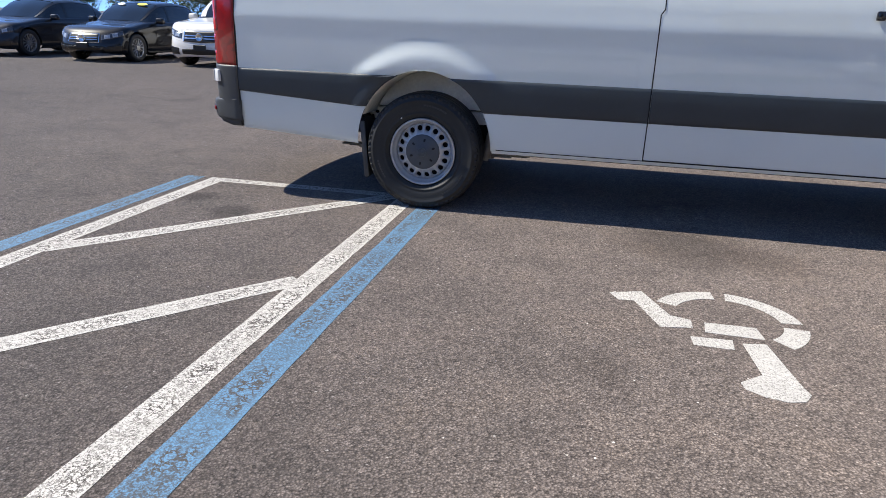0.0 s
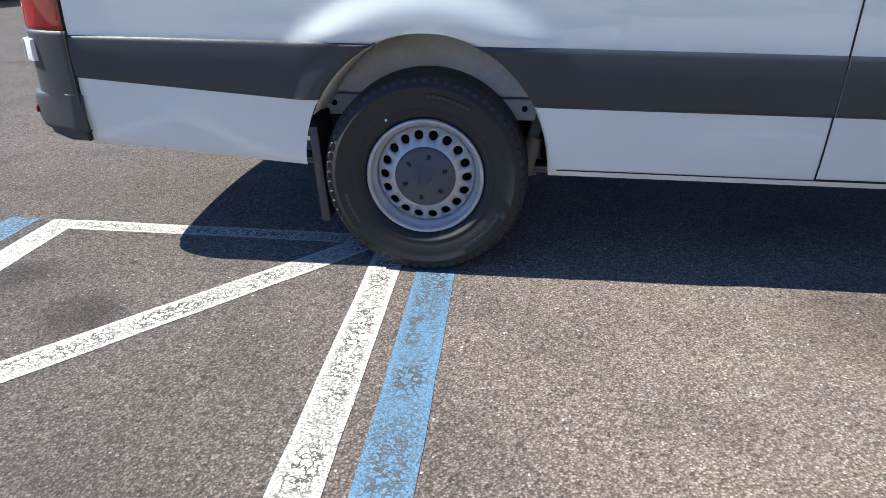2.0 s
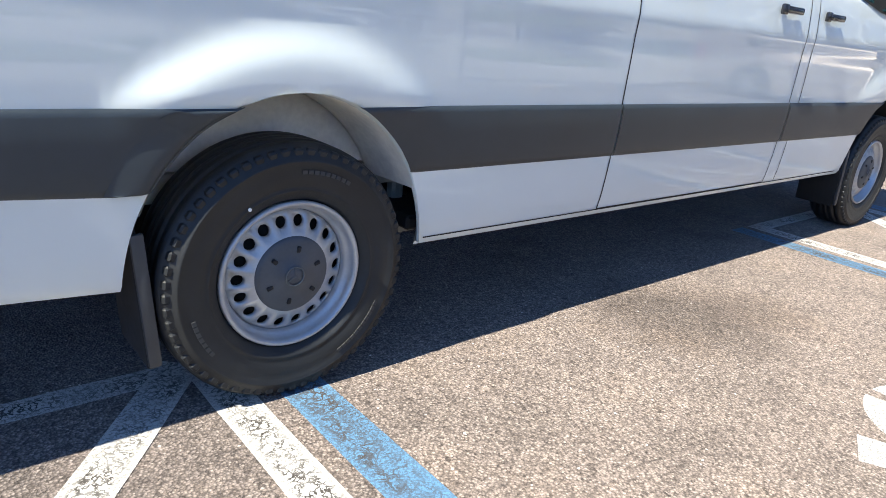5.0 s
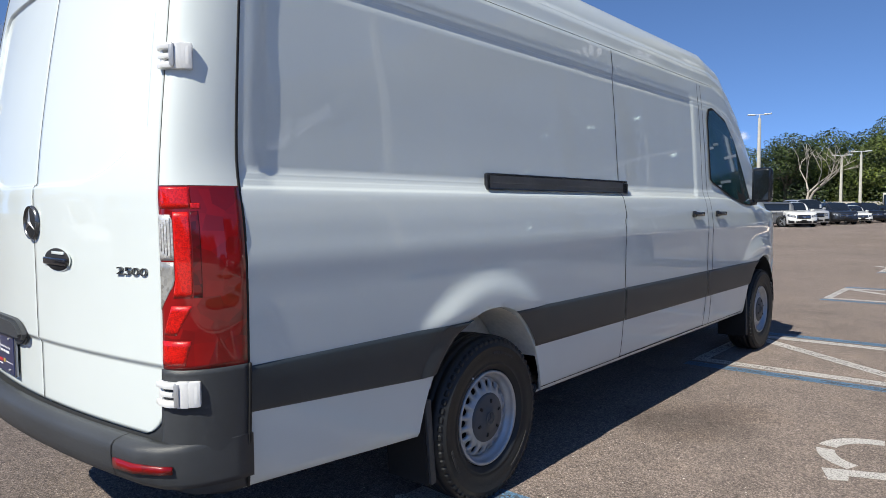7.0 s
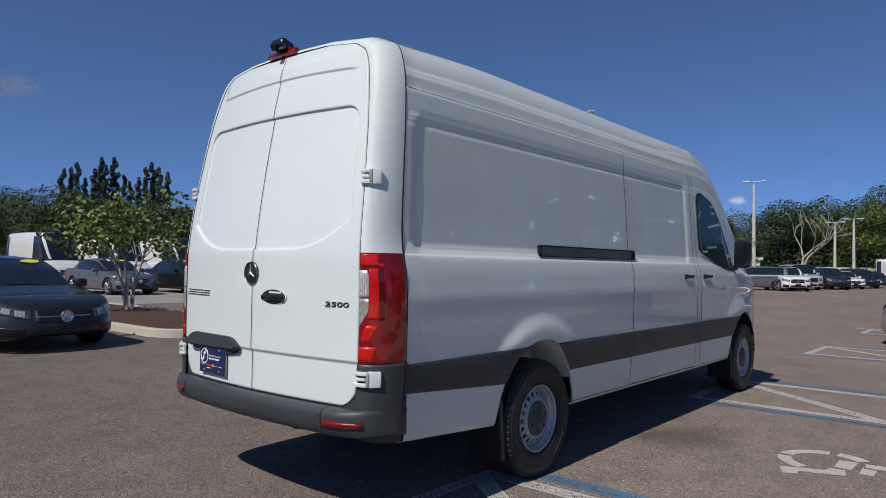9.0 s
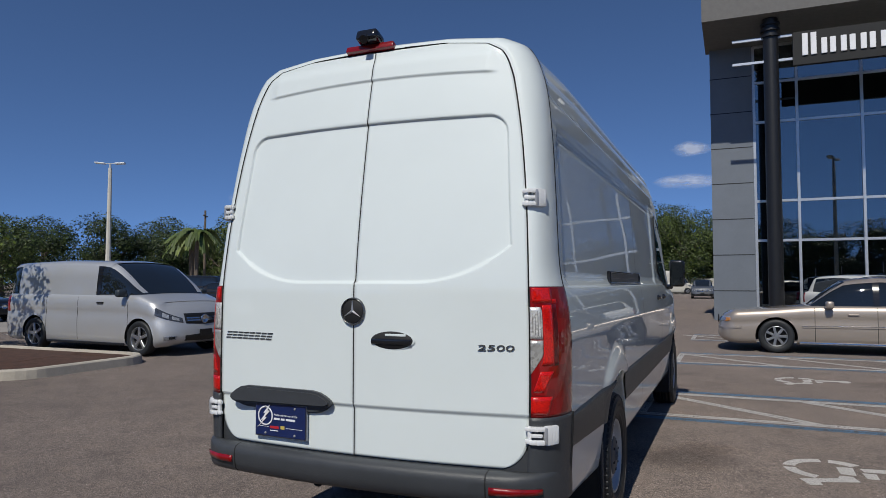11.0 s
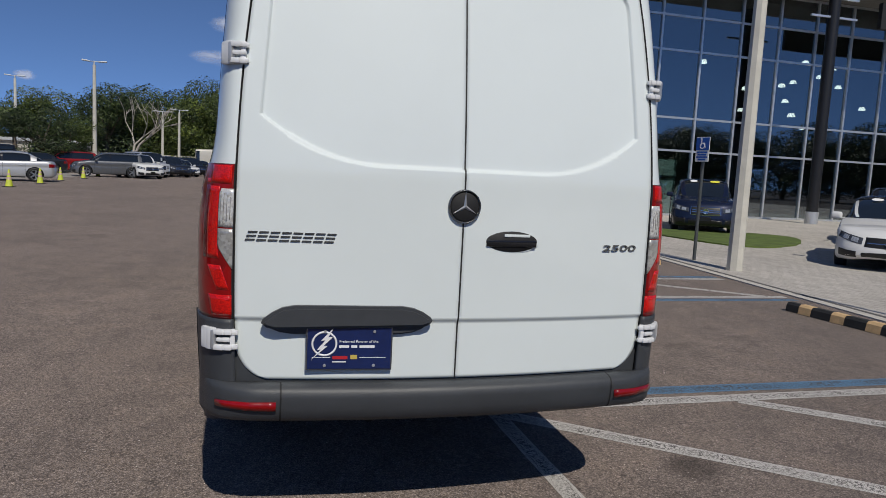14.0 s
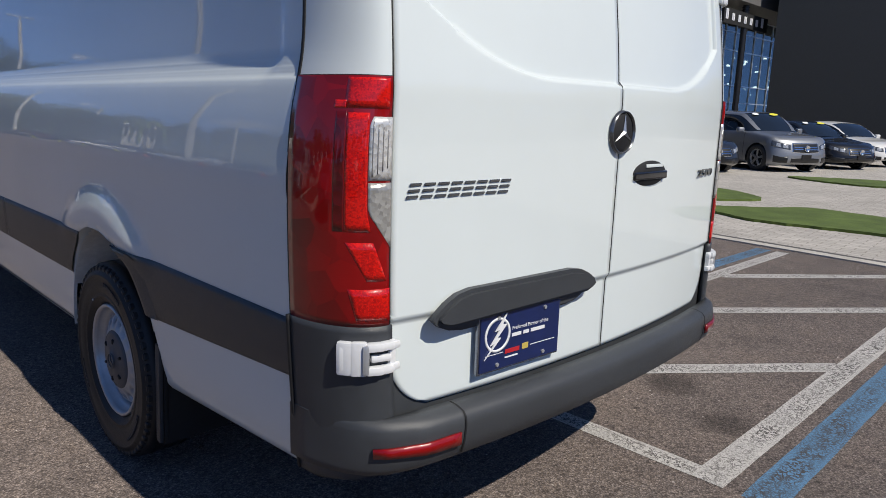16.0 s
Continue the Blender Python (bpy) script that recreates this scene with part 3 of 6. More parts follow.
    vs, fs = lathe([(.026, -.1065), (.027, -.109), (.030, -.109), (.031, -.105)], 36)
    put("ring_mark", mesh_of("ring_mark", vs, fs, plain("cap_mark", (.09, .10, .11), .4)), hub)
    return w


def build_van():
    van = thing("cargo_van", "white high-roof cargo van with dark grey lower cladding", "van")
    for s, lab in ((-1, "white painted side with a pressed long panel"), (1, "white painted side with a pressed long panel")):
        shell("body_side", XS, 0, NS, 0, VAN_WHITE, van, lab, s)
        pillar_patch("corner_pillar", index_at(.855), NS - 1, 0, 1, 0, VAN_WHITE, van, "rounded white rear corner", s, 18)
    # nose
    y, z = section(5.33)
    vs = [(5.33, -float(a), float(b)) for a, b in zip(y, z)] + [(5.33, float(a), float(b)) for a, b in zip(y[::-1], z[::-1])]
    put("nose", mesh_of("nose", vs, [tuple(range(len(vs)))], CLADDING, False), van, "dark front grille panel")
    for s in (-1, 1):
        rear_door(s, van)
    # cladding along the sides
    zz = [.655, .662, .675, .72, .78, .84, .853, .860]
    ofs = [0.001, .008, .011, .012, .012, .011, .008, .001]
    for s in (-1, 1):
        for x0, x1 in ((-1.285, -.14), (.14, 1.386), (1.394, 2.83), (2.838, 4.2)):
            xs = np.arange(x0, x1 + .01, .02)
            xs = np.linspace(x0, x1, len(xs))
            vs, keep = [], []
            for x in xs:
                yb, zb = section(x)
                for h, o in zip(zz, ofs):
                    # the lower border climbs towards the rear corner
                    px, pz, inside = x, h + max(0.0, (-.46 - x) / .825) * .055 * (.86 - h) / .205, False
                    for ax in (0.0, FRONT_AXLE):
                        dx, dz = px - ax, pz - .40
                        r = math.hypot(dx / ARCH_A, dz / ARCH_B) / .995
                        if r < 1:
                            inside = True
                            px, pz = ax + dx / r, .40 + dz / r
                    yb2, zb2 = section(px)
                    yv = float(np.interp(pz, zb2[:60], yb2[:60])) + o
                    vs.append((float(px), s * yv, float(pz)))
                    keep.append(not inside)
            fs = [f for f in grid_faces(len(xs), len(zz), flip=s > 0) if any(keep[i] for i in f)]
            put("side_cladding", mesh_of("side_cladding", vs, fs, CLADDING), van, "dark grey plastic rub strip")
    # rear corner bumpers and step
    for s in (-1, 1):
        cb = pillar_patch("bumper_corner", index_at(.47), index_at(.862), 0, 1, .008, BUMPER_GREY, van, "dark grey moulded bumper corner", s, 16, lambda t, a, b: (a, b * min(1.0, .22 + .78 * t / .10)))
    prof = [(0, .646), (.022, .644), (.048, .636), (.058, .622), (.060, .60), (.056, .56), (.046, .525), (.026, .508), (-.03, .503), (-.10, .508)]
    vs = []
    for k in range(61):
        f = -1 + 2 * k / 60
        if abs(f) <= .8:
            yv = f / .8 * .80
            xb = float(rear_x(yv, .6))
            nx, ny = -1.0, .13 * yv
        else:
            q = (abs(f) - .8) / .2 * math.pi / 2
            yv = math.copysign(.80 + .145 * math.sin(q), f)
            xb = -1.50 + .225 * (1 - math.cos(q))
            nx, ny = -math.cos(q), math.copysign(math.sin(q), f)
        d = Vector((nx, ny)).normalized()
        fade = 1.0 if abs(f) < .76 else max(0.0, 1 - (abs(f) - .76) / .17)
        for o, h in prof:
            oo = o * fade + .010 if o >= 0 else o
            vs.append((xb + d.x * oo, yv + d.y * oo, h))
    bumper = put("rear_bumper", mesh_of("rear_bumper", vs, grid_faces(61, len(prof)), BUMPER_GREY), van, "dark grey plastic rear bumper with a step")
    bumper.modifiers.new("thick", "SOLIDIFY").thickness = .006
    for s in (-1, 1):
        bx0 = float(rear_x(.655, .6))
        vs = [(bx0 - o - .0125, s * (.655 + q), h) for o, h in prof[:8] for q in (-.003, .003)]
        put("bumper_joint", mesh_of("bumper_joint", vs, grid_faces(8, 2), SEAM), bumper)
    # dark body behind the door edges
    for z0, z1, dx, mt, nm, lab in ((.80, 2.6, .04, SEAM, "door_frame", "dark rear door surround"), (.50, .80, .017, BUMPER_GREY, "bumper_infill", "dark grey plastic below the doors")):
        vs = []
        for z in np.linspace(z0, z1, 60):
            e = float(np.interp(z, RIM_Z, RIM_Y)) + (.015 if dx > .02 else .002)
            for f in np.linspace(-1, 1, 25):
                vs.append((float(rear_x(f * e, z)) + dx, f * e, z))
        put(nm, mesh_of(nm, vs, grid_faces(60, 25), mt), van, lab)
    # dark joints round the rear doors
    zs3 = np.linspace(.645, 2.628, 160)
    vs = [(float(rear_x(0, z)) + door_relief(0, z) + .0005, q, z) for z in zs3 for q in (-.0034, .0034)]
    put("centre_gap", mesh_of("centre_gap", vs, grid_faces(160, 2), SEAM), van)
    for s in (-1, 1):
        pillar_patch("door_joint", index_at(.865), NS - 8, .984, 1.0, .0012, SEAM, van, "", s, 2)
    # underbody
    bm = bmesh.new()
    bm_box(bm, (5.9, 1.16, .16), (1.85, 0, .50), None, .03)
    bm_box(bm, (3.3, .10, .14), (2.1, .35, .37), None, .02)
    bm_box(bm, (3.3, .10, .14), (2.1, -.35, .37), None, .02)
    bm_box(bm, (1.0, 1.6, .05), (-.95, 0, .555), None, .01)
    bm_box(bm, (3.3, 1.74, .05), (2.1, 0, .46), None, .01)
    bm_cyl(bm, .05, .05, 1.5, pose(0, 0, .36, 90, 0, 0), 14)
    bm_cyl(bm, .15, .15, .3, pose(0, 0, .36, 90, 0, 0), 18)
    bm_box(bm, (1.3, .07, .02), (0, -.52, .33), None, .004)
    bm_box(bm, (1.3, .07, .02), (0, .52, .33), None, .004)
    from_bm("underbody", bm, DARK, van, "dark chassis rails, axle and exhaust")
    bm = bmesh.new()
    bm_cyl(bm, .030, .030, .55, pose(-1.12, .30, .475, 0, 86, 0), 14)
    bm_cyl(bm, .075, .075, .40, pose(-.98, .30, .47, 0, 90, 0), 16)
    from_bm("exhaust_pipe", bm, DARK, van, "dark exhaust pipe under the bumper", True)
    bm = bmesh.new()
    bm_box(bm, (.14, .03, .09), (-1.38, -.30, .50), None, .012, 2)
    bm_cyl(bm, .030, .030, .03, pose(-1.46, -.30, .49, 90, 0, 0), 14)
    from_bm("towing_eye", bm, DARK, van, "black towing eye", True)
    for sy in (-1, 1):
        lf = new("leaf_spring")
        lf.parent = van
        for k in range(4):
            box("spring_leaf", (1.35 - .25 * k, .065, .012), (0, sy * .60, .345 - .014 * k), PRIMER, lf, "", Euler((0, 0, 0)), .003)
        rail = box("frame_rail", (2.3, .05, .085), (.25, sy * .635, .585), LINER, van, "pale painted chassis rail", None, .008, 2)
        for hx in (.36, .44, .53, .66, -.40, -.50):
            cyl("rail_hole", .012, .012, .004, pose(hx, sy * .661, .59, 90, 0, 0), SEAM, rail, seg=10)
        box("spring_hanger", (.05, .05, .16), (.56, sy * .64, .48), LINER, van, "pale spring hanger", None, .01)
        box("shackle", (.05, .08, .17), (.60, sy * .60, .42), PRIMER, lf, "", None, .01)
        bm = bmesh.new()
        bm_cyl(bm, .026, .026, .34, pose(.40, sy * .64, .47, 0, 12, 0), 12)
        bm_cyl(bm, .034, .034, .16, pose(.39, sy * .64, .40, 0, 12, 0), 12)
        from_bm("damper", bm, PRIMER, van, "grey shock absorber", True)
    # wheel housings
    for ax in (0.0, FRONT_AXLE):
        for s in (-1, 1):
            vs = []
            for k in range(33):
                a = radians(2 + 176 * k / 32)
                for yv, g in ((.942, .993), (.93, .99), (.70, .975), (.69, .97)):
                    vs.append((ax + ARCH_A * g * math.cos(a), s * yv, .40 + ARCH_B * g * math.sin(a)))
            n0 = len(vs)
            fs = [f for f in grid_faces(33, 4, flip=s < 0) if min(vs[q][2] for q in f) > .56 or (min(abs(vs[q][1]) for q in f) > .92 and min(vs[q][0] for q in f) > ax)]
            for k in range(33):
                vs.append((vs[k * 4 + 3][0], s * .685, max(.60, min(vs[k * 4 + 3][2], .64))))
            fs += [(k * 4 + 3, (k + 1) * 4 + 3, n0 + k + 1, n0 + k)[::1 if s < 0 else -1] for k in range(32) if vs[k * 4 + 3][2] > .61 and vs[(k + 1) * 4 + 3][2] > .61]
            put("wheel_housing", mesh_of("wheel_housing", vs, fs, LINER if ax == 0 else DARK), van, "pale primer-coloured wheel housing" if ax == 0 else "")
            for a0, a1, mt, text in ((2, 112, VAN_WHITE, "white folded arch edge"), (112, 149, CLADDING if ax == 0 else VAN_WHITE, "arch edge")):
                lv = []
                for k in range(25):
                    a = radians(a0 + (a1 - a0) * k / 24)
                    zz0 = .40 + ARCH_B * math.sin(a)
                    yb, zb = section(ax + ARCH_A * math.cos(a))
                    yo = float(np.interp(zz0, zb[:60], yb[:60]))
                    for yv, g in ((yo + .001, 1.004), (yo - .004, .997), (.935, .991)):
                        lv.append((ax + ARCH_A * g * math.cos(a), s * yv, .40 + ARCH_B * g * math.sin(a)))
                put("arch_edge", mesh_of("arch_edge", lv, grid_faces(25, 3, flip=s < 0), mt), van, text)
            if ax == 0:
                # the rub strip swells into a flare behind the wheel
                lv = []
                for k in range(31):
                    a = radians(114.5 + 40 * k / 30)
                    wide = .03 + .17 * float(sstep(110, 136, math.degrees(a)))
                    for f, o in ((1.0, .0118), (.85, .0132), (.6, .0160), (.35, .0185), (.15, .0180), (.04, .013), (0, .002)):
                        g = 1 + wide * f
                        px, pz = ARCH_A * g * math.cos(a), .40 + ARCH_B * g * math.sin(a)
                        pz = min(max(pz, .661), .856)
                        yb, zb = section(px)
                        lv.append((px, s * (float(np.interp(pz, zb[:60], yb[:60])) + o), pz))
                put("arch_flare", mesh_of("arch_flare", lv, grid_faces(31, 7, flip=s < 0), CLADDING), van, "dark grey flare behind the wheel arch")
            wheel_van(van, ax, s)
            fx = ax - .437
            bm = bmesh.new()
            bm_box(bm, (.020, .24, .40), (fx + .030, s * .800, .375), Euler((0, radians(-5), 0)), .008, 2)
            bm_box(bm, (.030, .022, .36), (fx + .034, s * .912, .365), Euler((0, radians(-5), 0)), .010, 2)
            flap = from_bm("mud_flap", bm, DARK, van, "dark plastic mud flap", True)
            bm = bmesh.new()
            bm_box(bm, (.034, .016, .37), (fx + .036, s * .930, .372), Euler((0, radians(-5), 0)), .007, 2)
            from_bm("flap_edge", bm, BUMPER_GREY, flap, "grey moulded flap edge", True)
    # tail lights
    red, clear = lamp_red, lamp_clear
    for s in (-1, 1):
        i0, i1 = index_at(.868), index_at(1.425)
        dz = i1 - i0
        pillar_patch("lamp_gasket", i0 - dz * .012, i1 + dz * .010, 0.012, .999, .002, SEAM, van, "", s, 18)
        tl = pillar_patch("tail_light", i0, i1, .022, .972, .006, red, van, "tall red tail light cluster with a clear inner lens", s, 18)
        for t0, t1, u0, u1, mt, nm, lab, fn in (
                (.545, .772, .745, .985, clear, "reversing_lens", "clear ribbed reversing lens", lambda t, a, b: (a + .03 * max(0, t - .9) / .1, b)),
                (.30, .538, .745, .985, lamp_clear_dark, "indicator_lens", "grey clear indicator lens", lambda t, a, b: (a + .235 * max(0.0, .55 - t) / .55, b)),
                (.80, .945, .50, .94, lamp_bright, "upper_lens", "bright red dotted upper lens", None),
                (.36, .785, .535, .735, lamp_bright, "brake_lens", "bright red ribbed brake lens", lambda t, a, b: (a, b + .04 * max(0.0, .18 - t) / .18)),
                (.175, .32, .54, .80, lamp_bright, "corner_lens", "", lambda t, a, b: (a + .20 * (1 - t), b + .14 * (1 - t))),
                (.02, .145, .56, .975, lamp_bright, "tail_lens", "bright red lower lens", lambda t, a, b: (a + .08 * (1 - t), b)),
                (.36, .79, .435, .525, lamp_dark, "light_divider", "dark red inner divider", None),
                (.80, .828, .41, .51, lamp_bright, "marker_dot", "", None)):
            pillar_patch(nm, i0 + dz * t0, i0 + dz * t1, u0, u1, .0066, mt, tl, lab, s, 9, fn)
        for k in range(4):
            u0 = .775 + .052 * k
            pillar_patch("lens_rib", i0 + dz * (.56 + .01 * k), i0 + dz * (.755 - .01 * k), u0, u0 + .010, .0078, lamp_rib, tl, "", s, 2)
        pillar_patch("corner_gap", index_at(.47), index_at(.862), -.006, .014, .0128, SEAM, van, "", s, 2)
        # bumper reflector
        bm = bmesh.new()
        pts = []
        for k in range(9):
            yv = .665 + .20 * k / 8
            h = .032 - .010 * (k / 8) ** 2
            if yv < .80:
                xv, dx, dy, fq = float(rear_x(yv, .6)), -1.0, .13 * yv, yv
            else:
                qa = math.asin(min(1, (yv - .80) / .145))
                xv, dx, dy, fq = -1.50 + .225 * (1 - math.cos(qa)), -math.cos(qa), math.sin(qa), .8 + .2 * qa / (math.pi / 2)
            o = .058 * (1.0 if fq < .76 else max(0.0, 1 - (fq - .76) / .17)) + .014
            dl = math.hypot(dx, dy)
            pts.append((xv + dx / dl * o, s * (yv + dy / dl * o), .573, h))
        vs = [(p[0], p[1], p[2] + q * p[3]) for p in pts for q in (-.5, .5)]
        rf = put("reflector", mesh_of("reflector", vs, grid_faces(9, 2, flip=s < 0), lamp_red), bumper, "red strip reflector")
        so = rf.modifiers.new("thick", "SOLIDIFY")
        so.thickness, so.offset = .008, 0
    # hinges
    for s in (-1, 1):
        for z, ua in ((1.815, .49), (.80, .44)):
            iz = float(np.interp(z, SZ, np.arange(NS)))
            hg = new("hinge")
            hg.parent = van

            def block(bm, u, along, size, lift, dz, bev):
                p0, p1 = pillar(iz, max(0, u - .04)), pillar(iz, min(1, u + .04))
                p = pillar(iz, u)
                t = Vector((p1.x - p0.x, p1.y - p0.y, 0)).normalized()
                nn = Vector((t.y, -t.x, 0))
                if nn.x > 0:
                    nn = -nn
                c = Vector((p.x, p.y, z + dz)) + t * along + nn * lift
                m = Matrix((t, nn, Vector((0, 0, 1)))).transposed()
                if s < 0:
                    c.y = -c.y
                    t, nn = Vector((t.x, -t.y, 0)), Vector((nn.x, -nn.y, 0))
                    m = Matrix((-t, nn, Vector((0, 0, 1)))).transposed()
                bm_box(bm, size, c, m.to_quaternion(), bev, 2)
            bm = bmesh.new()
            block(bm, ua + .10, 0, (.040, .026, .080), .010, 0, .009)
            block(bm, ua + .07, 0, (.022, .032, .066), .009, 0, .010)
            block(bm, ua + .22, 0, (.038, .020, .082), .013, 0, .007)
            for dz in (-.028, .028):
                block(bm, ua + .36, 0, (.042, .026, .020), .015, dz, .007)
                block(bm, min(.965, ua + .48), 0, (.034, .026, .020), .012, dz, .007)
            block(bm, ua + .42, 0, (.050, .018, .016), .012, 0, .006)
            block(bm, .985, 0, (.018, .018, .078), .007, 0, .006)
            for dz in (-.026, .026):
                block(bm, .985, .004, (.032, .018, .019), .011, dz, .007)
            from_bm("hinge_leaf", bm, HINGE_WHITE, hg, "white cast hinge", True)
            bm = bmesh.new()
            block(bm, ua + .28, 0, (.016, .020, .070), .020, 0, .006)
            from_bm("hinge_pin", bm, STEEL, hg, "", True)
    # high brake light and camera
    bl = box("high_brake_light", (.035, .27, .035), (float(rear_x(0, 2.655)) - .005, .03, 2.655), lamp_red, van, "red high brake light", Euler((0, radians(20), 0)), .010, 2, True)
    bm = bmesh.new()
    bm_box(bm, (.10, .12, .06), (-1.365, .03, 2.702), Euler((0, radians(18), 0)), .024, 3)
    bm_cyl(bm, .022, .02, .03, pose(-1.42, .03, 2.685, 0, 60, 0), 14)
    from_bm("camera_pod", bm, BLACK_GLOSS, van, "black rear-view camera pod on the roof edge", True)
    # emblem
    ex = float(rear_x(0, 1.311)) - .003
    em = new("emblem")
    em.parent = van
    em.matrix_basis = pose(ex, 0.0, 1.311, 0, 0, -90)
    vs, fs = lathe([(.0001, -.010), (.050, -.008), (.056, -.004), (.057, 0)], 40)
    put("disc", mesh_of("disc", vs, fs, SEAM), em, "round black badge")
    vs, fs = lathe([(.0575, -.002), (.059, -.012), (.0615, -.012), (.064, 0)], 40)
    put("ring", mesh_of("ring", vs, fs, BADGE), em, "dark chrome badge ring")
    for k in range(3):
        a = radians(90 + 120 * k)
        bm = bmesh.new()
        vv = [bm.verts.new(p) for p in ((.055 * math.cos(a), -.011, .055 * math.sin(a)),
                                        (.0075 * math.cos(a + 1.05), -.011, .0075 * math.sin(a + 1.05)), (0, -.018, 0),
                                        (.0075 * math.cos(a - 1.05), -.011, .0075 * math.sin(a - 1.05)))]
        bm.faces.new((vv[0], vv[1], vv[2]))
        bm.faces.new((vv[0], vv[2], vv[3]))
        from_bm("badge_blade", bm, ALLOY_GREY, em)
    # rear door handle
    hx = float(rear_x(-.2, 1.18)) + .0
    hn = new("door_handle")
    hn.parent = van
    hn.matrix_basis = pose(hx, -.197, 1.182, 0, 0, -90)
    vs, fs = lathe([(.0001, .004), (.85, .002), (.96, -.0006), (1.0, -.0012), (1.04, 0)], 40)
    vs = [(a * .112, b, c * .042) for a, b, c in vs]
    put("handle_cup", mesh_of("handle_cup", vs, fs, VAN_WHITE), hn, "white oval recess")
    vs, fs = lathe([(.0001, -.0042), (.90, -.0045), (.95, -.001)], 40)
    vs = [(a * .112, b, c * .042) for a, b, c in vs]
    put("handle_hollow", mesh_of("handle_hollow", vs, fs, SEAM), hn)
    bm = bmesh.new()
    bm_box(bm, (.204, .012, .026), (0, -.006, -.006), None, .0055, 3)
    from_bm("handle_bar", bm, BLACK_GLOSS, hn, "black pull handle", True)
    bm = bmesh.new()
    bm_box(bm, (.105, .006, .011), (.022, -.0050, .024), None, .0028, 2)
    from_bm("handle_tab", bm, VAN_WHITE, hn, "", True)
    # grip above the number plate
    gx = float(rear_x(.42, .88)) - .002
    pts = [(.728, .868), (.722, .882), (.69, .906), (.655, .924), (.61, .932), (.22, .932), (.175, .925), (.14, .910), (.112, .892), (.105, .880), (.114, .866), (.14, .856), (.68, .844), (.712, .853)]
    grip = extrude_poly("grip_strip", [(-(y - .42), z - .88) for y, z in pts], .028, BUMPER_GREY, van, "dark grey grip moulding above the plate",
                        m=Matrix.Translation((gx, .42, .88)) @ pose(0, 0, 0, 90, 0, -93.5), bevel=.011, smooth=True)
    low = [(.722, .866), (.70, .846), (.665, .831), (.62, .824), (.22, .824), (.175, .831), (.14, .846), (.118, .866)]
    extrude_poly("grip_lip", [(-(y - .42), z - .88) for y, z in low], .014, BUMPER_GREY, grip, "grey lip below the grip",
                 m=Matrix.Translation((0, 0, -.010)), bevel=.006, smooth=True)
    plate(van)
    # badges: plain slanted bars
    for k in range(8):
        yv = .768 - .0395 * k
        bm = bmesh.new()
        for yb, zb, wy, hz in ((0, .0140, .034, .0068), (0, 0, .034, .0068), (0, -.0140, .034, .0068)):
            bm_box(bm, (.004, wy, hz), (0, yb, zb), None, .0015)
        ob = from_bm("badge_bar", bm, BADGE, van, "dark chrome lettering drawn as plain bars")
        for v in ob.data.vertices:
            v.co.y -= v.co.z * .35
        ob.matrix_basis = Matrix.Translation((float(rear_x(yv, 1.177)) - .0025, yv, 1.177)) @ pose(0, 0, 0, 0, 0, -5)
    text_on("2500", .035, Matrix.Translation((float(rear_x(-.60, 1.166)) - .005, -.600, 1.151)) @ pose(0, 0, 0, 90, 0, -82), BADGE, van, "model_number", .003, 2.35)
    # side details
    for s in (-1, 1):
        if s < 0:
            seam(van, [(1.39 + .02 * (1 - abs(z - 1.3) / 1.2) * (z > 1.3), z) for z in np.linspace(.425, 2.315, 70)], .007, s)
            seam(van, [(2.83, z) for z in np.linspace(.43, 2.315, 60)], .006, s)
            seam(van, [(1.39, .428)] + [(x, .428) for x in np.linspace(1.42, 2.83, 20)], .006, s)
        seam(van, [(2.93 - .03 * (z - 1.3), z) for z in np.linspace(.43, 2.30, 60)], .006, s)
        seam(van, [(x, 2.33) for x in np.linspace(-1.27, 3.2, 100)], .006, s)
        pillar_patch("panel_gap", index_at(.865), NS - 10, -.004, .019, .0022, SEAM, van, "", s, 2)
        seam(van, [(x, .425) for x in np.linspace(.48, 3.8, 60)], .005, s)
        # cab window
        pts = [(2.99, 1.57), (2.985, 2.05), (3.02, 2.13), (3.12, 2.15), (3.42, 2.08), (3.66, 1.91), (3.86, 1.66), (4.02, 1.42), (3.98, 1.36), (3.75, 1.375), (3.5, 1.42), (3.25, 1.495), (3.04, 1.545)]
        for off, shrink, name, mt, lab in ((.0035, 1.0, "window_rubber", SEAM, ""), (.006, .955, "cab_window", GLASS_CAB, "teal-tinted cab door window")):
            cx = sum(p[0] for p in pts) / len(pts)
            cz = sum(p[1] for p in pts) / len(pts)
            ring = []
            for x, z in pts:
                px, pz = cx + (x - cx) * shrink, cz + (z - cz) * shrink
                yy, zz2 = section(px)
                lim = int(np.argmax(zz2 > 2.25)) if zz2.max() > 2.25 else NS - 12
                ring.append((px, s * (float(np.interp(pz, zz2[:lim], yy[:lim])) + off + .004), pz))
            me = mesh_of(name, ring, [tuple(range(len(ring))) if s < 0 else tuple(range(len(ring)))[::-1]], mt, False)
            put(name, me, van, lab)
        # door handles
        for hx2 in (2.60, 3.10):
            if s > 0 and hx2 < 3:
                continue
            bm = bmesh.new()
            bm_box(bm, (.17, .03, .035), (hx2, s * .972, 1.30), None, .012, 2)
            bm_box(bm, (.045, .022, .05), (hx2 - .085, s * .966, 1.30), None, .01, 2)
            from_bm("side_handle", bm, BLACK_GLOSS, van, "black side door handle", True)
        # mirrors
        mr = new("wing_mirror")
        mr.parent = van
        mr.matrix_basis = pose(3.97, s * 1.035, 1.545) @ Matrix.Diagonal((.9, .98, .9, 1))
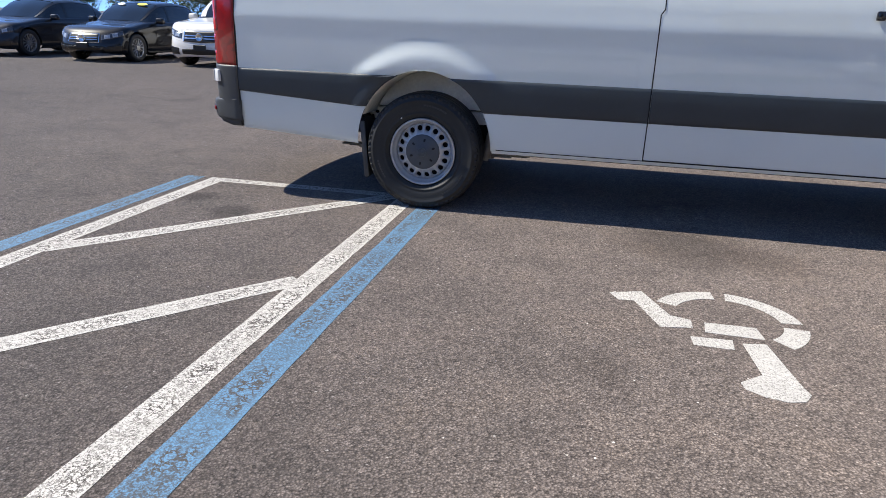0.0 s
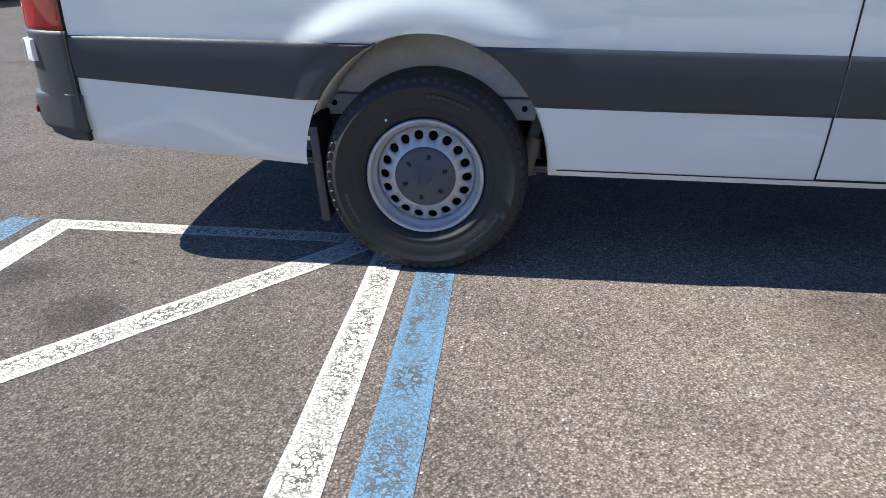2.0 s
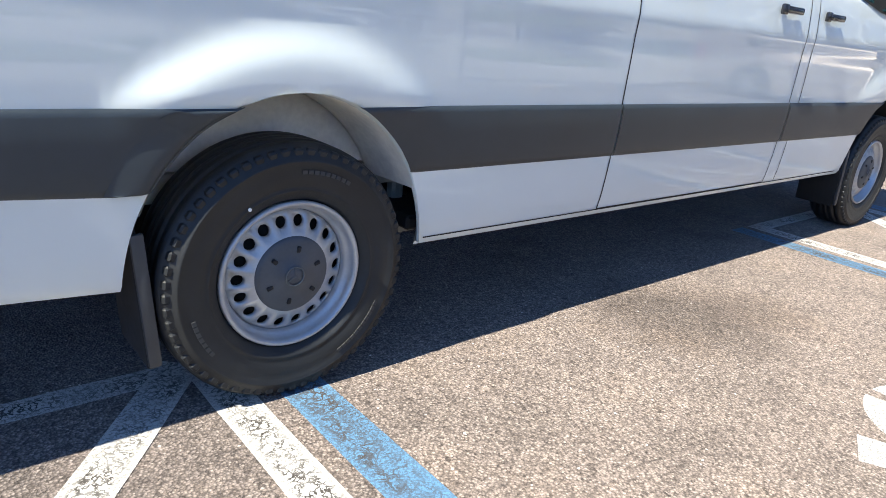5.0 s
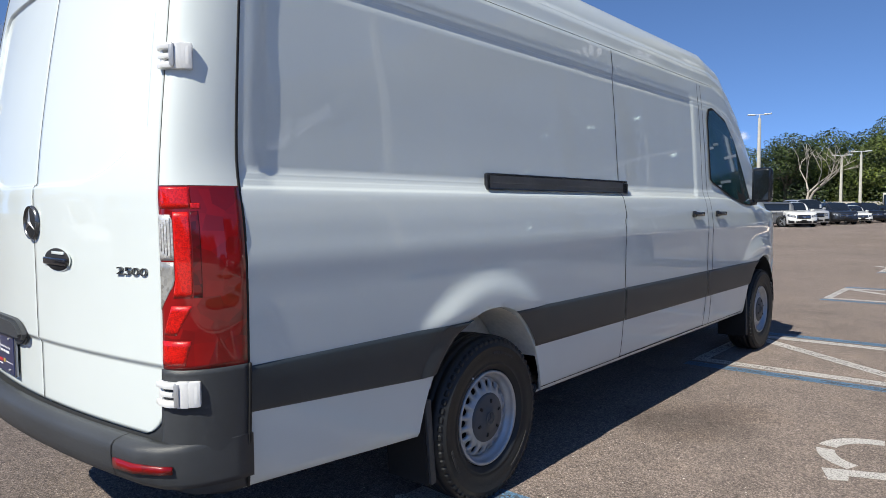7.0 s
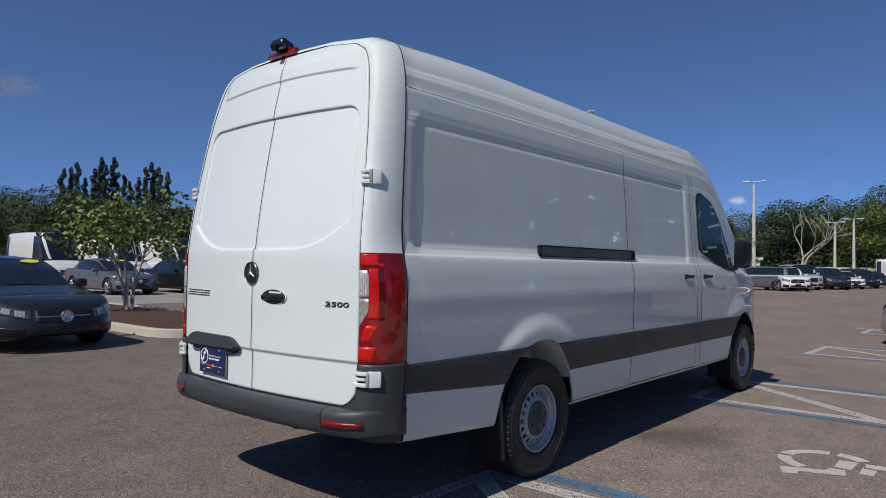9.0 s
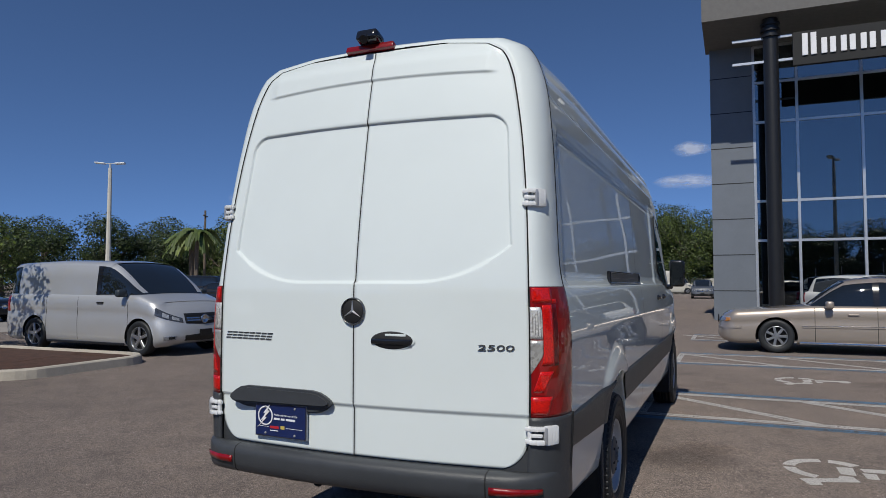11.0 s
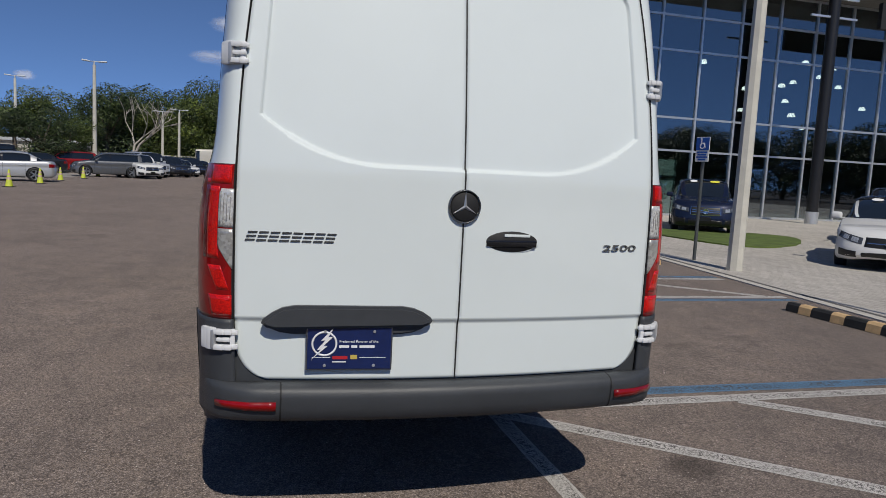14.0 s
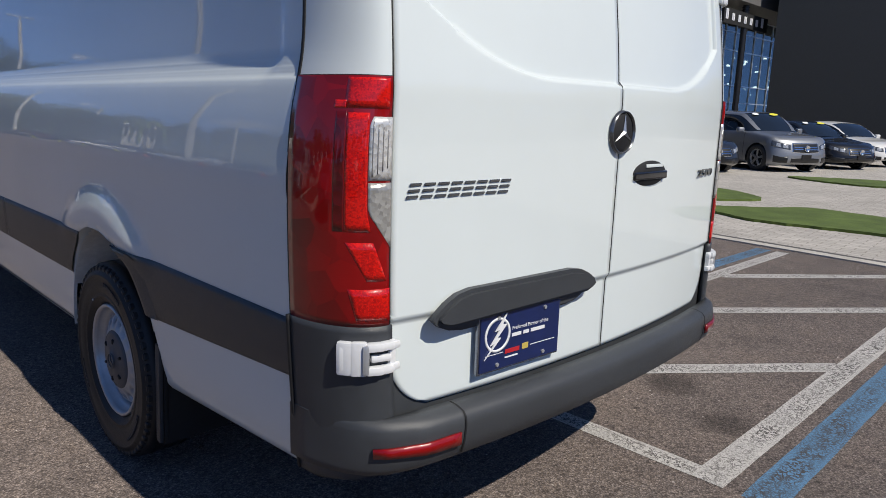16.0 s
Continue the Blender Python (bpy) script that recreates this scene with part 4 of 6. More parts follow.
        bm = bmesh.new()
        bm_box(bm, (.11, .17, .34), (0, 0, 0), None, .045, 4)
        from_bm("mirror_housing", bm, BLACK_GLOSS, mr, "black mirror housing", True)
        box("mirror_glass", (.006, .13, .29), (-.056, 0, 0), GLASS_CAR, mr, "dark mirror glass", None, .002)
        box("mirror_arm", (.07, .18, .06), (.01, -s * .14, -.17), BLACK_GLOSS, mr, "", None, .02, 2, True)
    # sliding door rail
    tk = new("door_rail")
    tk.parent = van
    yr = .908
    bm = bmesh.new()
    bm_box(bm, (1.46, .018, .012), (.76, -yr - .001, 1.511), None, .003)
    bm_box(bm, (1.46, .018, .010), (.76, -yr - .008, 1.441), None, .003)
    bm_box(bm, (.02, .026, .078), (.035, -yr - .002, 1.476), None, .004)
    bm_box(bm, (.06, .026, .060), (1.46, -yr - .002, 1.474), None, .006)
    from_bm("rail_lip", bm, BLACK_GLOSS, tk, "black rail lips")
    bm = bmesh.new()
    bm_box(bm, (1.45, .012, .062), (.765, -yr - .002, 1.476), None, .002)
    bm_box(bm, (1.44, .014, .006), (.765, -yr - .0025, 1.470), None, .001)
    from_bm("rail_channel", bm, RAIL, tk, "dark grey rail channel")
    for ob in van.children:
        if ob.type == "MESH" and ob.matrix_basis == Matrix.Identity(4):
            co = np.empty(len(ob.data.vertices) * 3)
            ob.data.vertices.foreach_get("co", co)
            co = co.reshape(-1, 3)
            co[:, 2] -= .034 * sstep(-.3, -1.3, co[:, 0]) * sstep(2.25, 2.6, co[:, 2])
            ob.data.vertices.foreach_set("co", co.ravel())
    return van


def lens_mat(name, deep, bright, facet, relief, metal=0.0):
    """Moulded lamp: facets inside, under a smooth clear cover."""
    m, n, l, p = nodes_of(name)
    tc = n.new("ShaderNodeTexCoord")
    v = n.new("ShaderNodeTexVoronoi")
    v.inputs["Scale"].default_value = facet
    l.new(tc.outputs["Object"], v.inputs["Vector"])
    big = noise_node(n, l, 9.0, 3)
    both = mix(n, l, 0.45, v.outputs["Color"], big.outputs["Color"])
    l.new(ramp(n, l, both, [(.30, lin(*deep)), (.62, lin(*bright))]).outputs["Color"], p.inputs["Base Color"])
    p.inputs["Roughness"].default_value = 0.30
    p.inputs["Metallic"].default_value = metal
    p.inputs["Specular IOR Level"].default_value = 0.25
    p.inputs["Coat Weight"].default_value = 1.0
    p.inputs["Coat Roughness"].default_value = 0.02
    bump(n, l, p, v.outputs["Distance"], relief, 0.01)
    return m


lamp_red = lens_mat("lamp_red", (0.16, 0.0006, 0.0008), (0.27, 0.001, 0.0012), 16.0, 0.25)
lamp_bright = lens_mat("lamp_red_bright", (0.38, 0.002, 0.0015), (0.70, 0.008, 0.003), 260.0, 0.06)
lamp_dark = lens_mat("lamp_red_dark", (0.06, 0.0004, 0.0006), (0.13, 0.0006, 0.0008), 40.0, 0.3)
lamp_clear = lens_mat("lamp_clear", (0.50, 0.49, 0.47), (0.82, 0.81, 0.78), 110.0, 0.10, 0.4)
lamp_clear_dark = lens_mat("lamp_clear_grey", (0.32, 0.31, 0.29), (0.50, 0.49, 0.46), 90.0, 0.10, 0.4)
lamp_rib = plain("lamp_rib", (0.34, 0.33, 0.32), 0.2, metal=0.4, var=0.2, coat=1.0)
PRIMER = plain("chassis_primer", (.22, .215, .20), .6, var=.25, scale=8)
ALLOY_GREY = plain("badge_silver", (.55, .56, .57), .32, metal=.6, var=.06)
HINGE_WHITE = plain("hinge_white", (0.74, 0.75, 0.76), 0.3, var=0.06, coat=0.5)
BADGE = plain("badge_dark_chrome", (0.20, 0.205, 0.21), 0.22, metal=0.8, var=0.1)
RAIL = plain("rail_grey", (0.13, 0.132, 0.135), 0.4, metal=0.3, var=0.2)
PLATE_BLUE = plain("plate_blue", (0.009, 0.020, 0.095), 0.3, var=0.12, scale=20, coat=0.6)
PLATE_FRAME = plain("plate_frame", (0.30, 0.32, 0.38), 0.2, metal=0.9)
PRINT_WHITE = plain("print_white", (0.8, 0.8, 0.82), 0.45, var=0.04)
PRINT_RED = plain("print_red", (0.5, 0.02, 0.03), 0.45, var=0.08)
PRINT_GOLD = plain("print_gold", (0.55, 0.42, 0.10), 0.4, var=0.1)


def text_on(words, size, m, material, parent, name, depth=.001, stretch=1.0):
    cu = bpy.data.curves.new(name, "FONT")
    cu.body, cu.size, cu.extrude = words, size, depth
    tmp = bpy.data.objects.new(name, cu)
    scene.collection.objects.link(tmp)
    me = bpy.data.meshes.new_from_object(tmp.evaluated_get(bpy.context.evaluated_depsgraph_get()))
    bpy.data.objects.remove(tmp)
    me.materials.clear()
    me.materials.append(material)
    for v in me.vertices:
        v.co.x = v.co.x * stretch + v.co.y * .18 * (stretch > 1)
    return put(name, me, parent, "", m)


def plate(van):
    """Dealer plate: blue with a white ring and bolt, printed lines and plain bars."""
    px = float(rear_x(.41, .77)) - .002
    pl = new("number_plate")
    pl.parent = van
    pl["label"] = "blue dealer plate in a bright frame"
    base = Matrix.Translation((px, .410, .772)) @ pose(0, 0, 0, 90, 0, -94)
    pl.matrix_basis = base
    bm = bmesh.new()
    bm_box(bm, (.318, .166, .012), (0, 0, 0), None, .004, 2)
    from_bm("plate_frame", bm, PLATE_FRAME, pl, "bright metal plate frame")
    bm = bmesh.new()
    bm_box(bm, (.306, .154, .004), (0, 0, .007), None, .001)
    from_bm("plate_face", bm, PLATE_BLUE, pl, "blue plate face")
    vs, fs = lathe([(.040, 0), (.040, .002), (.047, .002), (.047, 0)], 36, "z")
    put("ring_mark", mesh_of("ring_mark", vs, fs, PRINT_WHITE), pl, m=pose(-.092, .018, .009))
    extrude_poly("bolt_mark", [(.034, .062), (-.012, .012), (.004, .014), (-.028, -.024), (-.012, -.020), (-.048, -.060), (.010, -.008), (-.004, -.008), (.030, .026), (.014, .026)],
                 .003, PRINT_WHITE, pl, m=pose(-.092, .018, .0105))
    text_on("Preferred Partner of the", .0145, pose(-.038, .022, .0098), PRINT_WHITE, pl, "printed_line", .0004)
    bars(pl, -.038, .003, (.036, .022, .056), .0095, PRINT_WHITE)
    bars(pl, -.062, -.040, (.055,), .012, PRINT_RED)
    bars(pl, .004, -.040, (.024,), .016, PRINT_GOLD)
    bars(pl, -.062, -.052, (.05,), .004, PRINT_WHITE)
    bars(pl, -.135, -.034, (.066,), .0016, PRINT_WHITE)
    bars(pl, .036, -.034, (.10,), .0016, PRINT_WHITE)
    for sx in (-1, 1):
        for sy in (-1, 1):
            cyl("plate_screw", .006, .005, .004, pose(sx * .09, sy * .064, .011), STEEL, pl, seg=12)


def bars(parent, x, y, widths, h, material, gap=.008, z=.0095):
    for w in widths:
        box("print_bar", (w, h, .0012), (x + w / 2, y + h / 2, z), material, parent)
        x += w + gap


build_van()

# ---- parked vehicles ----
KINDS = {
    # length, width, height, wheelbase, wheel radius, hood height, belt height, windscreen base, roof front, roof rear, rear glass base, deck height
    "sedan": (4.70, 1.82, 1.44, 2.84, .335, .86, .93, .30, .46, .72, .87, 1.02),
    "coupe": (4.68, 1.83, 1.40, 2.73, .34, .84, .93, .29, .46, .66, .90, 1.00),
    "old_sedan": (5.35, 1.92, 1.52, 2.86, .34, .90, .95, .33, .46, .655, .82, .99),
    "suv": (4.72, 1.90, 1.66, 2.87, .37, 1.03, 1.08, .25, .41, .88, .965, 1.12),
    "boxy": (4.65, 1.88, 1.88, 2.85, .40, 1.12, 1.16, .22, .30, .95, .985, 1.20),
    "minivan": (5.14, 1.93, 1.90, 3.20, .345, 1.09, 1.18, .17, .355, .955, .985, 1.20),
    "big_van": (5.93, 2.00, 2.82, 3.66, .36, 1.12, 1.30, .13, .30, .975, .992, 1.30),
    "pickup": (5.60, 2.02, 1.92, 3.60, .42, 1.16, 1.20, .28, .38, .56, .62, 1.22),
}
HEADLAMP = plain("headlamp", (0.45, 0.47, 0.50), 0.12, metal=0.3, var=0.4, scale=30, coat=1.0)
GRILLE = plain("grille_black", (0.012, 0.012, 0.013), 0.35, var=0.2, scale=30)
ALLOY = plain("alloy", (0.50, 0.51, 0.53), 0.28, metal=0.85, var=0.1, scale=20)
STICKER = plain("sticker_yellow", (0.72, 0.66, 0.05), 0.5, var=0.05)
PAPER = plain("paper_white", (0.75, 0.75, 0.73), 0.7, var=0.05)
WHEEL_SETS = {}


def car_wheel(r, style):
    """Meshes of a wheel, made once for each size and style; -y is outward."""
    key = (r, style)
    if key in WHEEL_SETS:
        return WHEEL_SETS[key]
    ri = r * (.66 if style != "small" else .60)
    vs, fs = lathe([(ri, -.09), (ri + .02, -.108), (r * .88, -.112), (r * .97, -.10), (r, -.075), (r, .075), (r * .97, .10), (ri, .09)], 36)
    tyre = mesh_of("tyre", vs, fs, RUBBER)
    vs, fs = lathe([(ri - .012, .06), (ri - .012, -.085), (ri, -.098), (ri + .006, -.09)], 36)
    rim = mesh_of("rim", vs, fs, ALLOY)
    bm = bmesh.new()
    n = {"small": 7, "five": 5, "multi": 14}[style]
    for k in range(n):
        a = 2 * math.pi * k / n
        w = {"small": .05, "five": .062, "multi": .02}[style]
        bm_box(bm, (ri * .96, .03, w), (ri * .5 * math.cos(a), -.078, ri * .5 * math.sin(a)), Euler((0, -a, 0)), .006)
    bm_cyl(bm, .06, .06, .03, pose(0, -.085, 0, 90, 0, 0), 16)
    sp = bpy.data.meshes.new("spokes")
    bm.to_mesh(sp)
    bm.free()
    sp.materials.append(ALLOY)
    vs, fs = lathe([(.0001, -.02), (ri - .01, -.02)], 24)
    back = mesh_of("brake_disc", vs, fs, DARK)
    WHEEL_SETS[key] = (tyre, rim, sp, back)
    return WHEEL_SETS[key]


NOSE = {"sedan": (.62, 2.5, 1.0), "coupe": (.66, 2.5, 1.0), "old_sedan": (.42, 2.8, .62), "suv": (.50, 2.7, .72),
        "boxy": (.22, 4.0, .30), "minivan": (.52, 2.6, 1.1), "big_van": (.42, 2.8, .8), "pickup": (.30, 3.4, .4)}
LEVELS = [0, .04, .09, .16, .25, .36, .47, .56, .63, .69, .75, .81, .86, .905, .945, .975, 1]
HEAD_DARK = plain("headlamp_housing", (0.10, 0.105, 0.115), 0.10, metal=0.4, var=0.4, scale=25, coat=1.0)


def build_car(kind, paint, label, at, heading, group="", style="multi", stickers=False, category="car", cargo=False, chrome=False, roof_mat=None):
    L, W, H, wb, wr, hood, belt, ws, rf, rr, rg, deck = KINDS[kind]
    cf, expo, rake = NOSE[kind]
    root = thing("parked_" + ("van" if "van" in kind else "pickup" if kind == "pickup" else "car"), label, category, group,
                 m=pose(at[0], at[1], 0, 0, 0, heading))
    low_car = kind in ("sedan", "coupe", "old_sedan")
    hw = W / 2
    axf = L / 2 - (L - wb) * (.46 if "van" not in kind else .41)
    axr = axf - wb
    arch = wr + .05
    drop = {"sedan": .13, "coupe": .13, "old_sedan": .12, "minivan": .17, "suv": .12}.get(kind, .10)
    # plan outline of one half, from the middle of the nose to the middle of the tail
    cr, er = (.42, 2.8) if low_car else (.30, 3.2)
    px, py = [], []
    for a in np.linspace(0, math.pi / 2, 30):
        py.append(hw * math.sin(a) ** (2 / expo))
        px.append(L / 2 - cf + cf * math.cos(a) ** (2 / expo))
    mid = np.unique(np.concatenate([np.linspace(L / 2 - cf - .03, -L / 2 + cr + .03, 26), axf + arch * np.cos(np.linspace(0, math.pi, 17)), axr + arch * np.cos(np.linspace(0, math.pi, 17))]))[::-1]
    for x in mid:
        if -L / 2 + cr < x < L / 2 - cf:
            px.append(float(x))
            py.append(hw)
    for a in np.linspace(math.pi / 2, 0, 16):
        py.append(hw * math.sin(a) ** (2 / er))
        px.append(-L / 2 + cr - cr * math.cos(a) ** (2 / er))
    px, py = np.array(px), np.array(py)
    arc = np.concatenate([[0], np.cumsum(np.hypot(np.diff(px), np.diff(py)))])
    gx, gy = np.gradient(px), np.gradient(py)
    ln = np.maximum(np.hypot(gx, gy), 1e-6)
    nx, ny = gy / ln, -gx / ln
    nx[0], ny[0], nx[-1], ny[-1] = 1, 0, -1, 0
    total = float(arc[-1])

    def top_of(x):
        t = (L / 2 - x) / L
        return np.interp(t, [0, .05, ws * .6, ws, rg, .97, 1], [hood - drop, hood - drop * .55, hood - .012, belt + .01, deck, deck - .015, deck - .05])

    def skin(sv, v, off=0.0):
        x, y = np.interp(sv, arc, px), np.interp(sv, arc, py)
        a, b = np.interp(sv, arc, nx), np.interp(sv, arc, ny)
        t = (L / 2 - x) / L
        low = np.interp(t, [0, .03, .08, .92, .98, 1], [.24, .19, .18, .20, .24, .30])
        fi = rake * np.interp(v, [0, .05, .16, .36, .5, .62, .8, .92, 1], [.12, .05, .0, .005, .03, .06, .12, .19, .32])
        si = np.interp(v, [0, .05, .14, .36, .56, .63, .75, .86, .93, .98, 1], [.08, .03, .012, .0, .004, .012, .0, .006, .022, .055, .10])
        ri = np.interp(v, [0, .08, .4, .6, .8, 1], [.10, .02, .0, .015, .04, .12])
        d = off - (max(0, a) * fi + max(0, -a) * ri + abs(b) * si)
        xe = x + a * d
        return float(xe), float(y + b * d), float(low + v * (top_of(xe) - low))
    vs, keep = [], []
    for k in range(len(px)):
        for v in LEVELS:
            x, y, z = skin(arc[k], v)
            inside = False
            if z < belt - .05 and y > hw * .7:
                for ax in (axf, axr):
                    r = math.hypot(x - ax, z - wr)
                    if r < arch:
                        inside = True
                        if r > 1e-4:
                            x, z = ax + (x - ax) / r * arch, wr + (z - wr) / r * arch
            vs.append((x, y, z))
            keep.append(not inside)
    nl = len(LEVELS)
    half = len(vs)
    fs = [f for f in grid_faces(len(px), nl, flip=True) if any(keep[q] for q in f)]
    vs += [(a, -b, c) for a, b, c in vs]
    fs += [tuple(half + q for q in f[::-1]) for f in fs]
    cap0, nc = len(vs), 7
    for k in range(len(px)):
        x, y, z = vs[k * nl + nl - 1]
        for c in np.linspace(1, -1, nc):
            vs.append((x, y * c, z + .035 * (y / hw) ** 2 * (1 - c * c)))
    fs += grid_faces(len(px), nc, cap0, flip=True)
    me = mesh_of("body", vs, fs, paint)
    bm = bmesh.new()
    bm.from_mesh(me)
    bmesh.ops.remove_doubles(bm, verts=bm.verts, dist=.0006)
    bm.to_mesh(me)
    bm.free()
    me.set_sharp_from_angle(angle=radians(42))
    put("body", me, root)

    def patch(name, s0, s1, a0, a1, b0, b1, off, material, parent, side, text="", n1=10, n2=6):
        """A raised piece on the skin: height a0..a1 at s0 and b0..b1 at s1; side 0 spans the middle."""
        us = [0, .02] + list(np.linspace(.06, .94, n1)) + [.98, 1]
        ws2 = [0, .04] + list(np.linspace(.12, .88, n2)) + [.96, 1]
        pv = []
        for p in us:
            for q in ws2:
                edge = p in (0, 1) or q in (0, 1)
                sv = s0 + (s1 - s0) * p
                lo, hi = a0 + (b0 - a0) * p, a1 + (b1 - a1) * p
                if side == 0:
                    f = abs(2 * p - 1)
                    lo, hi = a0 + (b0 - a0) * f, a1 + (b1 - a1) * f
                x, y, z = skin(abs(sv) if side == 0 else sv, lo + (hi - lo) * q, -.006 if edge else off)
                pv.append((x, y * (math.copysign(1, sv) if side == 0 else side), z))
        return put(name, mesh_of(name, pv, grid_faces(len(us), len(ws2), flip=side >= 0), material), parent, text)
    bm = bmesh.new()
    bm_box(bm, (L * .90, W * .70, .35), (0, 0, .42))
    from_bm("floor_pan", bm, DARK, root)

    # greenhouse
    def ghouse(name, material, t0, t1, lo, hi, grow, nn=16):
        vv = []
        for t in np.linspace(t0, t1, nn):
            x = L / 2 - t * L
            bend = np.interp(t, [ws, rf, (rf + rr) / 2, rr, rg], [0, 1, 1, 1, 0])
            roof = np.interp(t, [ws, ws + (rf - ws) * .5, rf - .02, rf + .02, (rf + rr) / 2, rr - .02, rr + .02, rr + (rg - rr) * .5, rg],
                             [belt + .02, belt + .02 + (H - belt) * .53, H - .075, H - .035, H, H - .03, H - .065, deck + (H - deck) * .52, deck + .02])
            base = np.interp(t, [ws, rf, rr, rg], [belt - .02, belt - .04, belt - .02, deck - .02])
            tw = np.interp(t, [ws, ws + .04, .5, rg - .04, rg], [.84, .90, .92, .90, .82]) * hw
            tumble = (.17 if "van" not in kind and kind != "boxy" else .07) * W / 2
            q = [(tw, base), (tw - tumble * .45, base + (roof - base) * .5), (tw - tumble * .92, base + (roof - base) * .86), (tw - tumble - .045, base + (roof - base) * .94),
                 (tw - tumble - .12, base + (roof - base) * .982), (tw - tumble - .22, roof), (tw * .35, roof + .018), (0, roof + .024)]
            for k, (yv, zv) in enumerate(q):
                if lo <= k <= hi:
                    vv.append((x, yv + grow, zv + grow))
        m2 = hi - lo + 1
        ff = grid_faces(nn, m2)
        h2 = len(vv)
        if hi < 7:
            put(name, mesh_of(name, vv, ff, material), root)
            return put(name, mesh_of(name, [(a, -b, c) for a, b, c in vv], [f[::-1] for f in ff], material), root)
        vv += [(a, -b, c) for a, b, c in vv]
        ff += [tuple(h2 + k for k in f[::-1]) for f in ff]
        return put(name, mesh_of(name, vv, ff, material), root)
    ghouse("glasshouse", GLASS_CAR, ws, rg, 0, 7, 0, 28)["label"] = "dark tinted windows"
    ghouse("roof", roof_mat or paint, rf - .012, rr + .012, 2, 7, .006, 14)
    ghouse("side_rail", paint, ws + .008, rg - .005, 2, 3 if low_car else 4, .005, 24)
    c = {"minivan": .40, "big_van": .40, "old_sedan": .545}.get(kind, .5)
    ghouse("door_pillar", BLACK_GLOSS, c - .010, c + .010, 0, 3, .005, 3)
    if kind in ("minivan", "big_van") and cargo:
        ghouse("cargo_side", paint, .415, rg - .002, 0, 7, .008, 8)
    elif kind == "old_sedan":
        ghouse("rear_pillar", paint, .755, rg - .002, 0, 3, .006, 5)
        ghouse("quarter_divider", BLACK_GLOSS, .697, .704, 0, 3, .005, 3)
    elif kind in ("suv", "sedan", "boxy"):
        ghouse("rear_pillar", paint, rr + (.03 if low_car else -.015), rr + (.085 if low_car else .04), 0, 3, .006, 4)
    if kind == "pickup":
        box("bed_hollow", (L * .33, W * .78, .30), (-L * .31, 0, deck - .10), DARK, root)
    # nose
    gw = {"boxy": .30, "old_sedan": .24, "big_van": .28}.get(kind, .23) * W
    g0, g1 = {"sedan": (.42, .80), "coupe": (.44, .78), "old_sedan": (.62, .84), "minivan": (.54, .80), "big_van": (.42, .74)}.get(kind, (.46, .82))
    patch("grille_surround", -gw - .02, gw + .02, g0 - .02, g1 + .02, g0 + .02, g1 + .015, .006, CHROME if chrome or kind in ("sedan", "suv") else GRILLE, root, 0, "", 14)
    g = patch("grille", -gw, gw, g0, g1, g0 + .04, g1, .013, GRILLE, root, 0, "black grille", 14)
    for f in ((.40, .62) if kind not in ("coupe",) else (.5,)):
        vb = g0 + (g1 - g0) * f
        patch("grille_bar", -gw * .95, gw * .95, vb - .018, vb + .018, vb - .012, vb + .018, .022, CHROME, g, 0, "", 12, 2)
    bx, _, bz = skin(0, (g0 + g1) / 2)
    vs2, fs2 = lathe([(.0001, -.006), (.070, -.006), (.074, -.02), (.086, -.02), (.09, 0)], 24)
    put("badge_disc", mesh_of("badge_disc", vs2, fs2, CHROME if kind != "old_sedan" else GRILLE), g, m=pose(bx + .040, 0, bz, 0, -12, 90))
    if kind != "old_sedan":
        patch("lower_intake", -hw * .52, hw * .52, .06, .28, .09, .25, .007, GRILLE, root, 0, "dark lower intake", 12, 3)
    hs = gw + .055
    hl = {"old_sedan": .52, "boxy": .22, "minivan": .62, "big_van": .40}.get(kind, .58)
    ha = {"minivan": (.58, .70, .72, .90), "old_sedan": (.66, .84, .70, .84), "boxy": (.58, .82, .58, .82), "big_van": (.52, .66, .60, .84), "suv": (.58, .76, .68, .88)}.get(kind, (.54, .76, .70, .89))
    for s in (-1, 1):
        hd = patch("headlight", hs, hs + hl, *ha, .008, HEAD_DARK if kind != "old_sedan" else HEADLAMP, root, s, "clear headlight", 10, 5)
        for f0, f1 in ((.14, .40), (.50, .74)):
            lo0, lo1 = ha[0] + (ha[2] - ha[0]) * f0, ha[0] + (ha[2] - ha[0]) * f1
            hi0, hi1 = ha[1] + (ha[3] - ha[1]) * f0, ha[1] + (ha[3] - ha[1]) * f1
            patch("lamp_lens", hs + hl * f0, hs + hl * f1, lo0 + .03, hi0 - .03, lo1 + .03, hi1 - .03, .012, HEADLAMP if kind != "old_sedan" else ALLOY, hd, s, "bright lamp lens", 4, 3)
        if kind == "minivan":
            fg = patch("fog_surround", hs + .16, hs + .42, .16, .27, .17, .27, .008, ALLOY, root, s, "silver fog lamp surround", 5, 3)
            patch("fog_lamp", hs + .20, hs + .32, .18, .25, .185, .25, .012, GRILLE, fg, s, "", 4, 3)
        elif kind == "old_sedan":
            patch("indicator", hs + .34, hs + .52, .68, .82, .70, .80, .012, STOP_AMBER, root, s, "amber indicator", 4, 3)
            patch("bumper_moulding", .02, hs + .75, .46, .53, .46, .53, .012, paint, root, s, "painted bumper moulding", 12, 2)
        else:
            patch("bumper_vent", hw * .60, hw * .60 + .40, .07, .30, .14, .38, .007, GRILLE, root, s, "", 6, 4)
        rs = total - hw - .10
